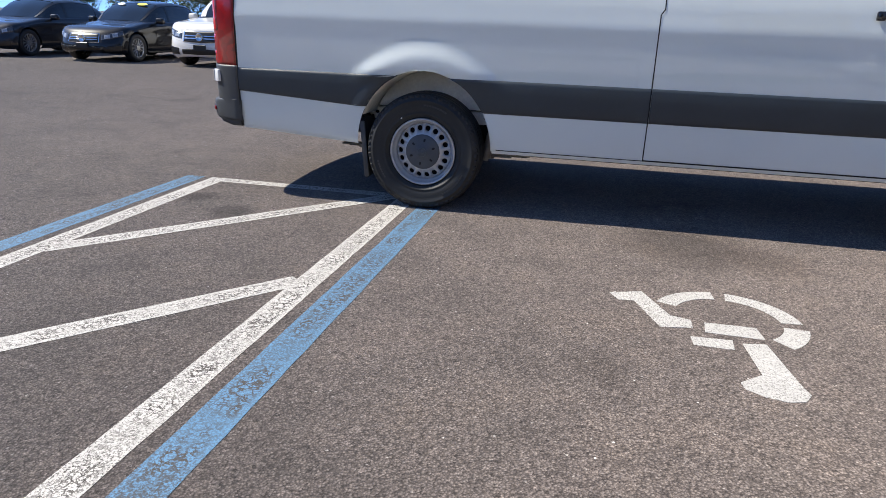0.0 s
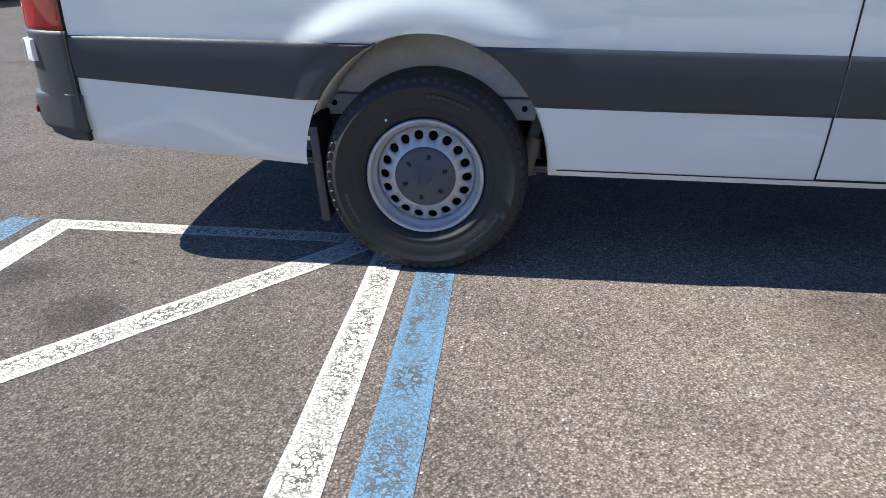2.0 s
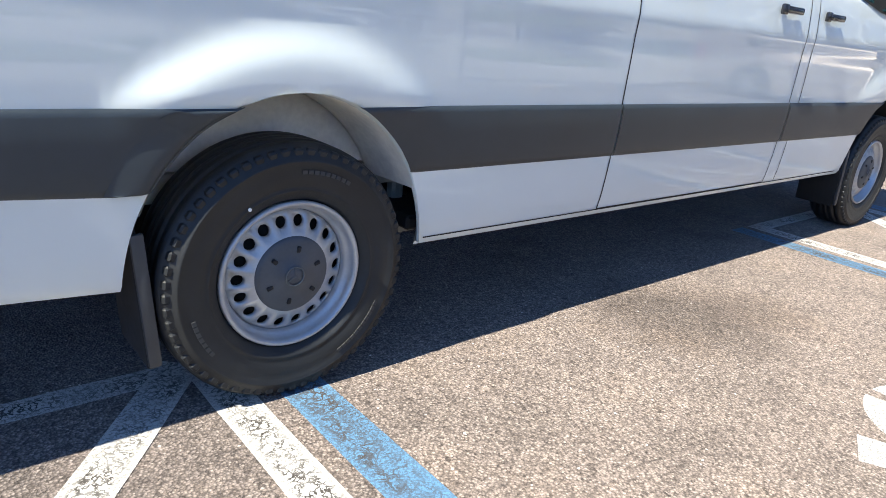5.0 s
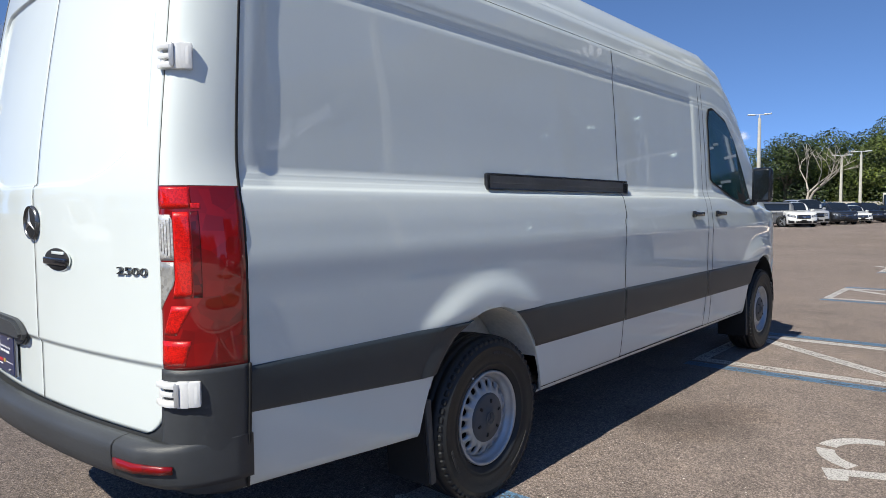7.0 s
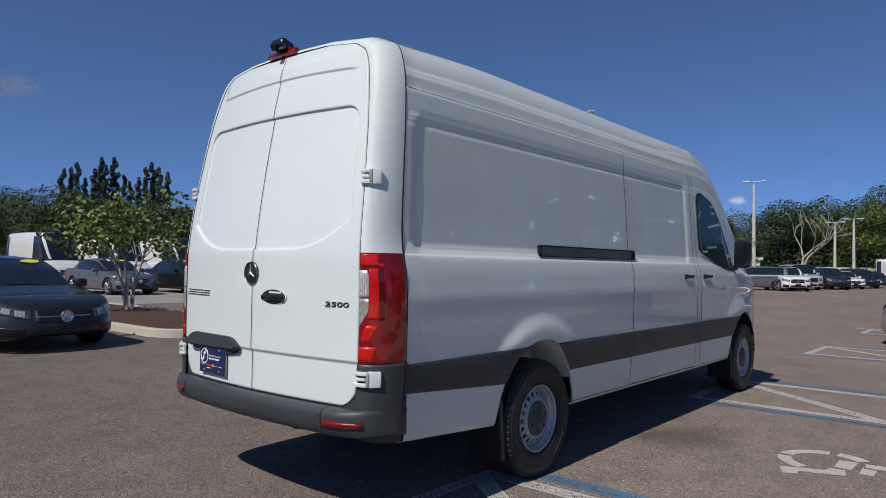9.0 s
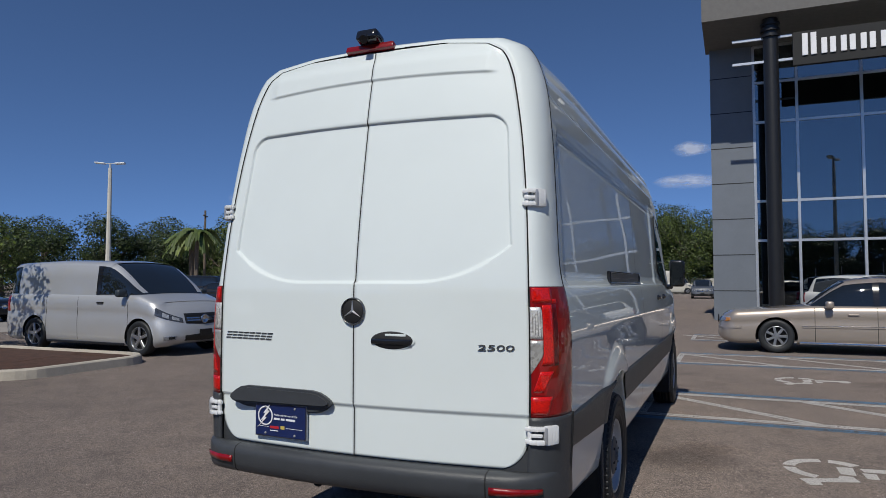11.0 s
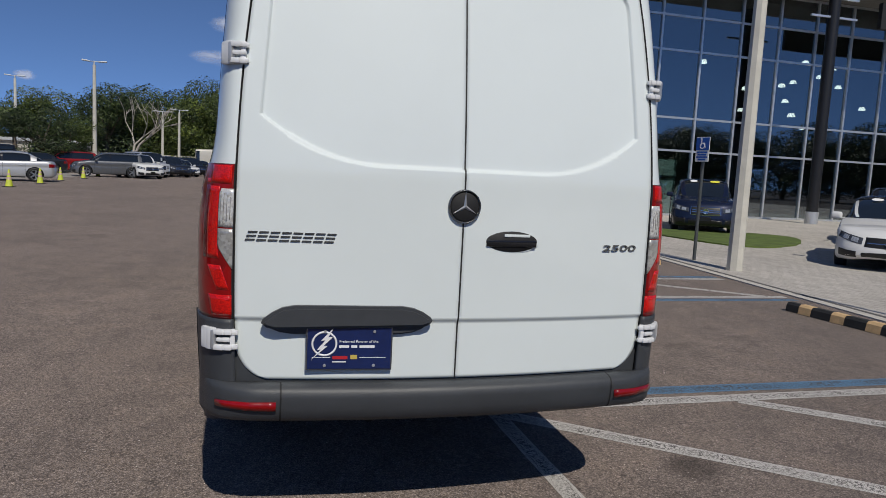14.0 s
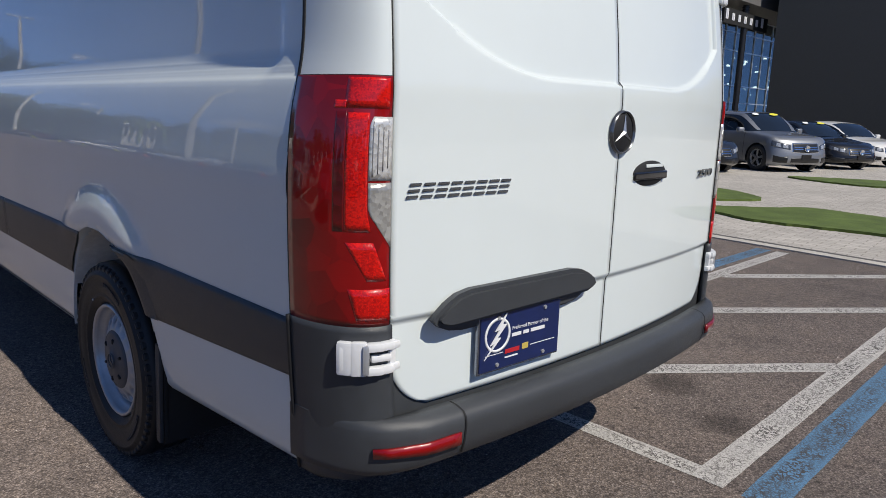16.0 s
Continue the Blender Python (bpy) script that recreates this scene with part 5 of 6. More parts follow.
        if low_car:
            patch("tail_light", rs - .12, total - hw * .42, .62, .84, .64, .84, .008, lamp_red, root, s, "red tail light", 8, 4)
        else:
            patch("tail_light", rs - .06, rs + .24, .60, .96, .60, .96, .010, lamp_red, root, s, "red tail light", 6, 6)
        bm = bmesh.new()
        bm_box(bm, (.14, .21, .15), (L / 2 - (ws + .062) * L, s * (hw + .085), belt + .045), Euler((0, 0, radians(s * 8))), .055, 3)
        bm_box(bm, (.06, .10, .04), (L / 2 - (ws + .062) * L, s * (hw - .02), belt - .005), None, .01)
        from_bm("door_mirror", bm, CLADDING if kind in ("big_van", "minivan") else paint, root, "", True)

        def side_s(x):
            return float(np.interp(-x, -px, arc))
        for cc in ((ws + .045, .64) if kind == "coupe" else (ws + .015, .545, .735) if kind == "old_sedan" else (ws + .045, .505, .70)):
            a = side_s(L / 2 - cc * L)
            patch("door_gap", a - .005, a + .005, .06, .985, .06, .985, .0025, SEAM, root, s, "", 2, 8)
        for cc in ((.47, .67) if kind not in ("coupe", "big_van", "minivan") else (.44,) if kind == "coupe" else (.37,)):
            bm = bmesh.new()
            bm_box(bm, (.19, .035, .032), (L / 2 - cc * L, s * (hw + .008), belt - .15), None, .012, 2)
            from_bm("door_handle", bm, paint if kind != "minivan" else GRILLE, root, "", True)
        if chrome:
            patch("side_moulding", side_s(axf - arch - .06), side_s(axr + arch + .06), .44, .49, .44, .49, .012, paint, root, s, "", 8, 2)
            patch("side_bright", side_s(axf - arch - .06), side_s(axr + arch + .06), .485, .498, .485, .498, .015, CHROME, root, s, "thin bright strip", 8, 2)
        bm = bmesh.new()
        bm_box(bm, (wb - 2 * arch - .05, .03, .05), ((axf + axr) / 2, s * hw * .965, .215), None, .012, 2)
        from_bm("sill_strip", bm, CHROME if chrome else GRILLE, root, "", True)
        vv = []
        for k in range(17):
            a = math.pi * k / 16
            for yy in (.985, .72):
                vv.append((0 + arch * 1.01 * math.cos(a), s * hw * yy, wr + arch * 1.01 * math.sin(a)))
        lin_me = mesh_of("arch_liner", vv, grid_faces(17, 2, flip=s < 0), DARK)
        tyre, rim, sp, back_me = car_wheel(wr, style)
        for ax in (axf, axr):
            put("arch_liner", lin_me, root, m=pose(ax, 0, 0))
            w = new("wheel")
            w.parent = root
            w.matrix_basis = pose(ax, s * (hw - .115), wr, 0, RND.uniform(0, 360), 0) if s < 0 else pose(ax, s * (hw - .115), wr, 0, 0, 180)
            for nm, me2 in (("tyre", tyre), ("rim", rim), ("spokes", sp), ("brake_disc", back_me)):
                put(nm, me2, w)
    if kind not in ("coupe", "old_sedan"):
        x0, _, z0 = skin(0, .30)
        box("plate_blank", (.02, .32, .13), (x0 + .012, 0, z0), GRILLE, root, "", None, .004)
    if stickers:
        t1 = ws + (rf - ws) * .80
        xs = L / 2 - t1 * L
        zs = float(np.interp(t1, [ws, ws + (rf - ws) * .5, rf - .02], [belt + .02, belt + .02 + (H - belt) * .53, H - .075])) + .008
        tilt = math.atan2((H - .05 - belt), (rf - ws) * L)
        for yv, mt, wd in ((W * .17, STICKER, .30), (-W * .17, PAPER, .22)):
            vs3 = [(.055 * math.sin(a), wd / 2 * math.cos(a)) for a in np.linspace(0, 6.2832, 20, endpoint=False)]
            ob = extrude_poly("price_sticker", vs3, .004, mt, root, "oval windscreen price sticker")
            ob.matrix_basis = Matrix.Translation((xs + .012, yv, zs + .028)) @ Matrix.Rotation(tilt, 4, "Y")
    return root


STOP_AMBER = plain("amber_lens", (.55, .22, .05), .2, var=.2, scale=30, coat=1.0)


def P(name, col, flake=0.0):
    return paint_mat("paint_" + name, col, flake)


BLACK_P, GREY_P, SILVER_P, WHITE_P = P("black", (.008, .008, .010)), P("dark_grey", (.024, .027, .035), .45), P("silver", (.60, .605, .61), .6), P("white", (.66, .66, .65))
GOLD_P, BLUE_P, MID_P, RED_P = P("champagne", (.42, .36, .31), .55), P("blue", (.007, .011, .032), .3), P("mid_grey", (.15, .155, .165), .55), P("red", (.28, .01, .012), .2)

G1 = "cars parked in rows on the lot"
build_car("sedan", BLACK_P, "black sedan parked nose out on the lot", (-11.1, 11.65), 270, G1, "multi", True)
build_car("sedan", GREY_P, "very dark grey sedan parked nose out", (-14.3, 11.7), 270, G1)
build_car("suv", WHITE_P, "white sport utility car parked nose out", (-8.0, 11.7), 270, G1, "five", True)
build_car("suv", SILVER_P, "pale silver car standing in the second row", (-10.0, 18.0), 270, G1)
build_car("coupe", GREY_P, "dark grey coupe with a chrome grille bar", (.10, 9.75), 275, G1, "multi", True)
build_car("sedan", GREY_P, "dark sedan behind the grey coupe", (.9, 16.6), 290, G1, "multi", True)
build_car("sedan", MID_P, "grey sedan parked beyond the tree island", (8.9, 25.6), 274, G1, "five", True)
build_car("sedan", BLACK_P, "black sedan parked beyond the tree island", (12.0, 25.0), 274, G1, "five", True)
build_car("big_van", WHITE_P, "white high-roof van in the back row", (10.4, 36.8), 274, G1, "small", False, "van", True)
build_car("big_van", WHITE_P, "white high-roof van in the back row", (14.2, 37.6), 274, G1, "small", False, "van", True)
build_car("big_van", WHITE_P, "white high-roof van in the back row", (17.9, 37.6), 274, G1, "small", False, "van", True)
build_car("big_van", WHITE_P, "white high-roof van in the back row", (6.8, 38.4), 274, G1, "small", False, "van", True)
build_car("minivan", SILVER_P, "silver cargo minivan beside the kerbed island", (6.62, 10.75), 267, "", "five", False, "van", True)
build_car("sedan", BLACK_P, "black saloon with bright grille", (31.2, 28.7), 285, G1, "multi")
build_car("boxy", BLACK_P, "long black sport utility car", (35.4, 29.4), 285, G1, "five")
build_car("boxy", BLACK_P, "long black boxy utility car", (32.5, 31.8), 285, G1, "five")
build_car("suv", WHITE_P, "white family car facing the aisle", (37.4, 26.8), 262, G1, "five")
build_car("pickup", BLACK_P, "black crew-cab pickup truck", (40.6, 25.6), 300, G1, "five", False, "pickup")
build_car("sedan", WHITE_P, "white sedan parked far down the lot", (45.6, 22.9), 290, G1, "five")
build_car("sedan", SILVER_P, "silver sedan parked across behind the cones", (33.9, 13.0), 108, G1, "five", True)
build_car("suv", MID_P, "grey crossover parked behind the cones", (47.5, 10.9), 108, G1, "five")
build_car("boxy", BLACK_P, "black boxy utility car in the middle rows", (46.0, 18.5), 118, G1, "five")
build_car("sedan", WHITE_P, "white sedan in the middle rows", (41.0, 20.0), 300, G1, "five")
build_car("sedan", GREY_P, "dark grey sedan in the middle rows", (52.0, 17.0), 118, G1, "five")
build_car("suv", RED_P, "dark red car in the middle rows", (55.5, 15.5), 118, G1, "five")
build_car("suv", WHITE_P, "white sport utility car in the far row", (48.6, 9.2), 212, G1, "five")
build_car("boxy", SILVER_P, "silver boxy off-roader in the far row", (53.0, 9.4), 212, G1, "five")
build_car("suv", GREY_P, "dark grey crossover in the far row", (57.0, 8.2), 212, G1, "five")
build_car("sedan", WHITE_P, "white sedan in the far row", (60.6, 7.7), 212, G1, "five")
build_car("suv", BLACK_P, "black crossover in the far row", (64.6, 7.3), 212, G1, "five")
build_car("sedan", GREY_P, "dark sedan at the far end of the row", (69.5, 6.8), 212, G1, "five")
build_car("big_van", plain("van_beige", (.50, .48, .43), .4, var=.05, coat=.5), "pale beige cargo van by the far fence", (84.0, 5.6), 278, G1, "small", False, "van", True)
build_car("suv", MID_P, "grey sport utility car facing the lot", (60.5, 0.9), 182, G1, "five")
build_car("old_sedan", GOLD_P, "champagne old sedan with chrome wheels and mouldings", (12.05, -3.98), 88, "", "small", False, "car", False, True)
G2 = "cars on show in front of the glass building"
build_car("suv", BLACK_P, "black sport utility car by the showroom", (20.6, -8.9), 205, G2, "five", True)
build_car("suv", WHITE_P, "white crossover behind the champagne sedan", (20.6, -5.6), 205, G2, "five")
build_car("coupe", WHITE_P, "white coupe sedan with a black grille", (7.35, -12.1), 132, G2, "multi", True, roof_mat=BLACK_P)
build_car("suv", BLACK_P, "black crossover on the paved forecourt", (11.4, -16.9), 134, G2, "five", True)
build_car("sedan", GREY_P, "dark grey sedan on the paved forecourt", (7.0, -16.85), 152, G2, "five", True)
build_car("suv", BLUE_P, "dark blue crossover on the paved forecourt", (15.8, -13.5), 148, G2, "five", True)
build_car("suv", P("steel", (.25, .26, .28), .6), "steel grey sport utility car on the forecourt", (5.8, -19.6), 152, G2, "five", True)
build_car("sedan", BLACK_P, "black saloon on the forecourt", (5.2, -22.6), 152, G2, "multi", True)
build_car("sedan", WHITE_P, "white sedan at the end of the row", (4.9, -25.4), 152, G2, "five")
build_car("suv", RED_P, "red crossover by the dark building", (1.2, -29.0), 152, G2, "five")

# ---- glass showroom ----
FD, FN = Vector((0, -1, 0)), Vector((-1, 0, 0))
F0 = Vector((23.6, -1.85, 0))
F_ANG = math.degrees(math.atan2(FD.y, FD.x))


def facade_m(u, v, z):
    """Pose in the showroom's frame: x along the glass, y towards the lot (negative), z up."""
    return Matrix.Translation(F0 + FD * u + FN * v + Vector((0, 0, z))) @ pose(0, 0, 0, 0, 0, F_ANG)


def fbox(name, u0, u1, v0, v1, z0, z1, material, parent=None, label="", bevel=0.0):
    bm = bmesh.new()
    bm_box(bm, (abs(u1 - u0), abs(v1 - v0), z1 - z0), (0, 0, 0), None, bevel)
    return from_bm(name, bm, material, parent, label, m=facade_m((u0 + u1) / 2, (v0 + v1) / 2, (z0 + z1) / 2))


def pane_mat():
    m, n, l, p = nodes_of("tinted_pane")
    out = n["Material Output"]
    tr = n.new("ShaderNodeBsdfTransparent")
    tr.inputs["Color"].default_value = lin(.36, .42, .44)
    gl = n.new("ShaderNodeBsdfGlossy")
    gl.inputs["Roughness"].default_value = 0.015
    gl.inputs["Color"].default_value = lin(.78, .84, .88)
    w = noise_node(n, l, 0.35, 1)
    b = n.new("ShaderNodeBump")
    b.inputs["Strength"].default_value = 0.03
    b.inputs["Distance"].default_value = 0.02
    l.new(w.outputs["Fac"], b.inputs["Height"])
    l.new(b.outputs["Normal"], gl.inputs["Normal"])
    mx = n.new("ShaderNodeMixShader")
    mx.inputs["Fac"].default_value = 0.235
    l.new(tr.outputs[0], mx.inputs[1])
    l.new(gl.outputs[0], mx.inputs[2])
    l.new(mx.outputs[0], out.inputs["Surface"])
    return m


PANE = pane_mat()
BLACK_STEEL = plain("black_steel", (0.012, 0.012, 0.013), 0.4, var=0.1)
BOARD = plain("sign_board", (0.012, 0.0125, 0.0135), 0.75, var=0.08)
SOFFIT = plain("soffit_grey", (0.13, 0.125, 0.12), 0.7, var=0.1)
END_PANEL = plain("end_panel", (0.155, 0.175, 0.205), 0.45, var=0.06, scale=1)
PANEL_GREY = plain("panel_grey", (0.46, 0.48, 0.50), 0.5, var=0.06, scale=1)
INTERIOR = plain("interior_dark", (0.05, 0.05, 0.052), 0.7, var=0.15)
DARK_WALL = plain("dark_wall", (0.018, 0.021, 0.024), 0.6, var=0.1)
LAMP_ON, _n, _l, _p = nodes_of("pendant_glow")
_p.inputs["Base Color"].default_value = lin(.8, .78, .7)
_p.inputs["Emission Color"].default_value = lin(1, .93, .82)
_p.inputs["Emission Strength"].default_value = 8.0
TEAL = plain("teal_glass", (.50, .72, .63), .25, var=.1)
F_LEN = 78.28


def showroom():
    b = thing("showroom", "tall glass-fronted showroom with black columns and a deep canopy", "building")
    cols = [.62] + [q * 2.06 for q in range(1, int(F_LEN / 2.06) + 1)]
    rows = [0.06, 2.98, 4.45, 7.42, 8.92, 10.3]
    for i, u in enumerate(cols):
        fbox("mullion", u - .045, u + .045, -.06, .10, 0.06, 10.3, ALU, b, "pale aluminium mullion")
    for z in rows:
        fbox("transom", .62, F_LEN, -.055, .075, z - .045, z + .045, ALU, b, "pale aluminium transom")
    for i in range(len(cols) - 1):
        for j in range(len(rows) - 1):
            fbox("pane", cols[i] + .045, cols[i + 1] - .045, 0, .02, rows[j] + .045, rows[j + 1] - .045, PANE, b, "dark reflecting glass pane").visible_shadow = False
    fbox("canopy", -1.05, F_LEN + 1.5, -.3, 3.35, 10.35, 11.6, SOFFIT, b, "grey canopy with a deep soffit")
    fbox("end_wall", -.9, .575, -16, .1, 0, 10.35, END_PANEL, b, "blue-grey panelled end wall")
    for z in (1.1, 2.45, 3.8, 5.15, 6.5, 7.85, 9.2):
        fbox("panel_joint", -.91, .55, -10, .105, z, z + .03, SEAM, b)
    fbox("floor_slab", 0, F_LEN, -12, 0, 0, .05, PANEL_GREY, b, "pale grey tiled showroom floor")
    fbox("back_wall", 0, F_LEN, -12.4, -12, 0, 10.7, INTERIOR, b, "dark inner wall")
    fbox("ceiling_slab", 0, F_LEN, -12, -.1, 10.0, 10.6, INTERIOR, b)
    fbox("far_end_wall", F_LEN, F_LEN + .3, -12, .1, 0, 10.7, PANE, b)
    fbox("teal_screen", 13.9, 16.5, -1.25, -1.1, .06, 2.6, TEAL, b, "frosted teal glass screen")
    # entrance portal
    fbox("portal_block", 41.2, 44.4, .12, 1.5, 0, 3.1, BLACK_STEEL, b, "black entrance block")
    fbox("portal_lintel", 44.4, 50.6, .12, 1.5, 2.72, 3.1, BLACK_STEEL, b, "black lintel over the entrance")
    fbox("portal_side", 50.1, 50.6, .12, 1.5, 0, 2.72, BLACK_STEEL, b, "black entrance jamb")
    fbox("portal_back", 44.4, 50.1, .11, .16, 0, 2.72, INTERIOR, b)
    fbox("portal_panel", 47.4, 49.6, .5, .56, .1, 2.6, PANEL_GREY, b, "pale grey entrance panel")
    for q in range(2):
        fbox("door_leaf", 44.5 + 1.15 * q, 45.55 + 1.15 * q, .9, .94, .08, 2.66, TEAL, b, "glazed entrance door leaf")
        for u in (44.45 + 1.15 * q, 45.55 + 1.15 * q):
            fbox("door_stile", u, u + .07, .88, .97, .05, 2.7, ALU, b)
    fbox("planter", 12.6, 13.4, -1.6, -.8, .06, 1.2, PANEL_GREY, b)
    r2 = random.Random(3)
    for k in range(70):
        u, v, z = r2.uniform(9, F_LEN - 1), r2.uniform(-9, -1.5), r2.choice((4.9, 5.8, 6.8, 7.6)) + r2.uniform(-.5, .5)
        lamp = new("pendant_lamp")
        lamp.parent = b
        lamp.matrix_basis = facade_m(u, v, z)
        cyl("shade", .20, .14, .17, pose(0, 0, 0), LAMP_ON, lamp, "lit pale pendant shade", 12)
        cyl("cord", .012, .012, 10 - z, pose(0, 0, (10 - z) / 2 + .07), SEAM, lamp, "", 6)
    # columns with clamps
    for u in (1.1, 10.2, 21.0, 31.6, 42.2, 52.8):
        col = new("column")
        col.parent = b
        col.matrix_basis = facade_m(u, 2.7, 0)
        cyl("shaft", .24, .24, 10.2, pose(0, 0, 5.25), BLACK_STEEL, col, "round black steel column", 20)
        cyl("foot_sleeve", .27, .27, .55, pose(0, 0, .275), ALU, col, "brushed steel foot sleeve", 20)
        for z in (9.75, 9.95, 10.15):
            cyl("collar", .31, .31, .08, pose(0, 0, z), BLACK_STEEL, col, "", 20)
        for z in (8.9, 9.7):
            fbox("bracket", u - 1.2, u + 1.2, 2.7, 2.78, z - .04, z + .04, ALU, b, "steel bracket tube")
    # name boards with plain strokes in place of names
    for u0, u1, count, gap_at in ((1.75, 9.45, 13, 99), (23.3, 31.0, 13, 5), (48.4, 56.8, 7, 99)):
        fbox("name_board", u0, u1, 2.75, 2.95, 8.62, 9.72, BOARD, b, "black name board across the columns")
        pitch = (u1 - u0 - .5) / count
        for q in range(count):
            if q == gap_at:
                continue
            u = u0 + .25 + q * pitch
            tall = .74 if q in (0, 6, gap_at + 1, 9) else .52
            for v0, v1 in ((.02, .19), (.27, .44)):
                fbox("name_bar", u + v0, u + v1, 2.95, 3.0, 8.90, 8.90 + tall, PRINT_WHITE, b, "white plain bar in place of lettering", .012)
    return b


showroom()
dw = thing("dark_building", "windowless charcoal building beside the showroom", "building")
bm = bmesh.new()
bm_box(bm, (9.5, 6, 15.4), (-4.75, -3, 7.7))
from_bm("wall", bm, DARK_WALL, dw, "smooth charcoal wall panels")
bm = bmesh.new()
bm_box(bm, (9.8, 6.3, .4), (-4.75, -3, 15.6))
from_bm("parapet", bm, DARK_WALL, dw)
dw.matrix_basis = pose(18.9, -55.9, 0, 0, 0, 19)

# ---- forecourt ----


def paver_mat():
    """Small laid blocks in running bond, with joints and stains."""
    m, n, l, p = nodes_of("paver_blocks")
    tc = n.new("ShaderNodeTexCoord")
    mp = n.new("ShaderNodeMapping")
    mp.inputs["Rotation"].default_value = (0, 0, radians(-5))
    l.new(tc.outputs["Object"], mp.inputs["Vector"])
    b = n.new("ShaderNodeTexBrick")
    b.inputs["Scale"].default_value = 1.0
    b.inputs["Brick Width"].default_value = 0.24
    b.inputs["Row Height"].default_value = 0.12
    b.inputs["Mortar Size"].default_value = 0.006
    b.inputs["Color1"].default_value = lin(.42, .395, .36)
    b.inputs["Color2"].default_value = lin(.52, .49, .455)
    b.inputs["Mortar"].default_value = lin(.26, .24, .215)
    l.new(mp.outputs["Vector"], b.inputs["Vector"])
    big = noise_node(n, l, 0.5, 5, .65)
    fine = noise_node(n, l, 90, 3)
    c = mix(n, l, 1.0, b.outputs["Color"], ramp(n, l, big.outputs["Fac"], [(.3, lin(.85, .84, .83)), (.7, lin(1.08, 1.07, 1.05))]).outputs["Color"], "MULTIPLY")
    c = mix(n, l, 1.0, c, ramp(n, l, fine.outputs["Fac"], [(.3, lin(.85, .85, .85)), (.7, lin(1.1, 1.1, 1.1))]).outputs["Color"], "MULTIPLY")
    l.new(c, p.inputs["Base Color"])
    p.inputs["Roughness"].default_value = 0.85
    bump(n, l, p, b.outputs["Fac"], -.5, .004)
    return m


FORE = paver_mat()


def poly_sheet(name, pts, z0, z1, material, label, category, kind="structure"):
    ob = extrude_poly(name, pts, z1 - z0, material, None, "", m=pose(0, 0, z0))
    return tagged(ob, label, category, kind=kind)


fx0, fx1 = -26.0, 30.0
poly_sheet("pavement", [(fx0, kerb_y(fx0) - .35), (fx0, -48), (fx1, -48), (fx1, kerb_y(fx1) - .35)], -.05, .012, FORE, "pale grey paved forecourt before the showroom", "pavement")
for k, (o, w, mt, lab) in enumerate(((-.08, .16, CONCRETE, "flush pale concrete edging"), (-.235, .10, plain("edge_dark", (.10, .095, .09), .9), "dark edging course"))):
    a, b2 = Vector((fx0, kerb_y(fx0) + o - w / 2)), Vector((fx1, kerb_y(fx1) + o - w / 2))
    poly_sheet("kerb_edge", [(a.x, a.y + w / 2), (a.x, a.y - w / 2), (b2.x, b2.y - w / 2), (b2.x, b2.y + w / 2)][::-1], -.05, .016 - .002 * k, mt, lab, "kerb")


def grass_patch(pts):
    """A lawn with rounded corners and a slightly ragged edge."""
    for _ in range(3):
        nxt = []
        for k, (x, y) in enumerate(pts):
            u, v = pts[(k + 1) % len(pts)]
            nxt += [(x * .75 + u * .25, y * .75 + v * .25), (x * .25 + u * .75, y * .25 + v * .75)]
        pts = nxt
    rg2 = random.Random(len(pts))
    pts = [(x + rg2.uniform(-.03, .03), y + rg2.uniform(-.03, .03)) for x, y in pts]
    ob = extrude_poly("grass_bed", pts, .05, GRASS, None, "", m=pose(0, 0, 0))
    tagged(ob, "mown green lawn strip set in the paving", "lawn", kind="structure")


# grazing sunlight on the far asphalt is put into this sheet's paler colour
PALE_LOT = plain("pale_lot", (.29, .265, .24), .9, var=.16, scale=.4, grain=.4, gscale=120)
poly_sheet("lot_surface", [(-3, 19), (5, 18.2), (16, 17), (24, 15), (30, 13.2), (45, 12.4), (85, 11.5), (85, 75), (-3, 75)], -.03, .003, PALE_LOT, "back lot asphalt coloured paler for grazing sunlight", "ground")
grass_patch([(15.2, -10.2), (12.6, -9.9), (9.4, -10.3), (10.6, -13), (13.8, -15.6)])
grass_patch([(2.2, -8.5), (1.2, -9.3), (.9, -10.0), (-.3, -9.6), (-4, -8.9), (-4, -7.6), (-.5, -7.9), (.5, -7.7), (1.1, -7.7)])
grass_patch([(1.6, -10.4), (2.6, -9.3), (4.1, -10.0), (5.4, -10.9), (5.1, -12.3), (3.6, -11.8), (2.6, -11.4)])
grass_patch([(3.7, -16.3), (2.8, -16.9), (1.5, -17.5), (-2, -18.4), (-2.2, -16.6), (1.1, -15.4), (1.9, -15.4)])
grass_patch([(9.6, -13.9), (6.2, -15.6), (6.6, -17.4), (10.2, -15.6)])

# wheel stops
STOP_BLACK = plain("stop_rubber", (.02, .02, .02), .7, var=.25, scale=10)
STOP_YELLOW = plain("stop_stripe", (.62, .42, .22), .7, var=.2, scale=10)


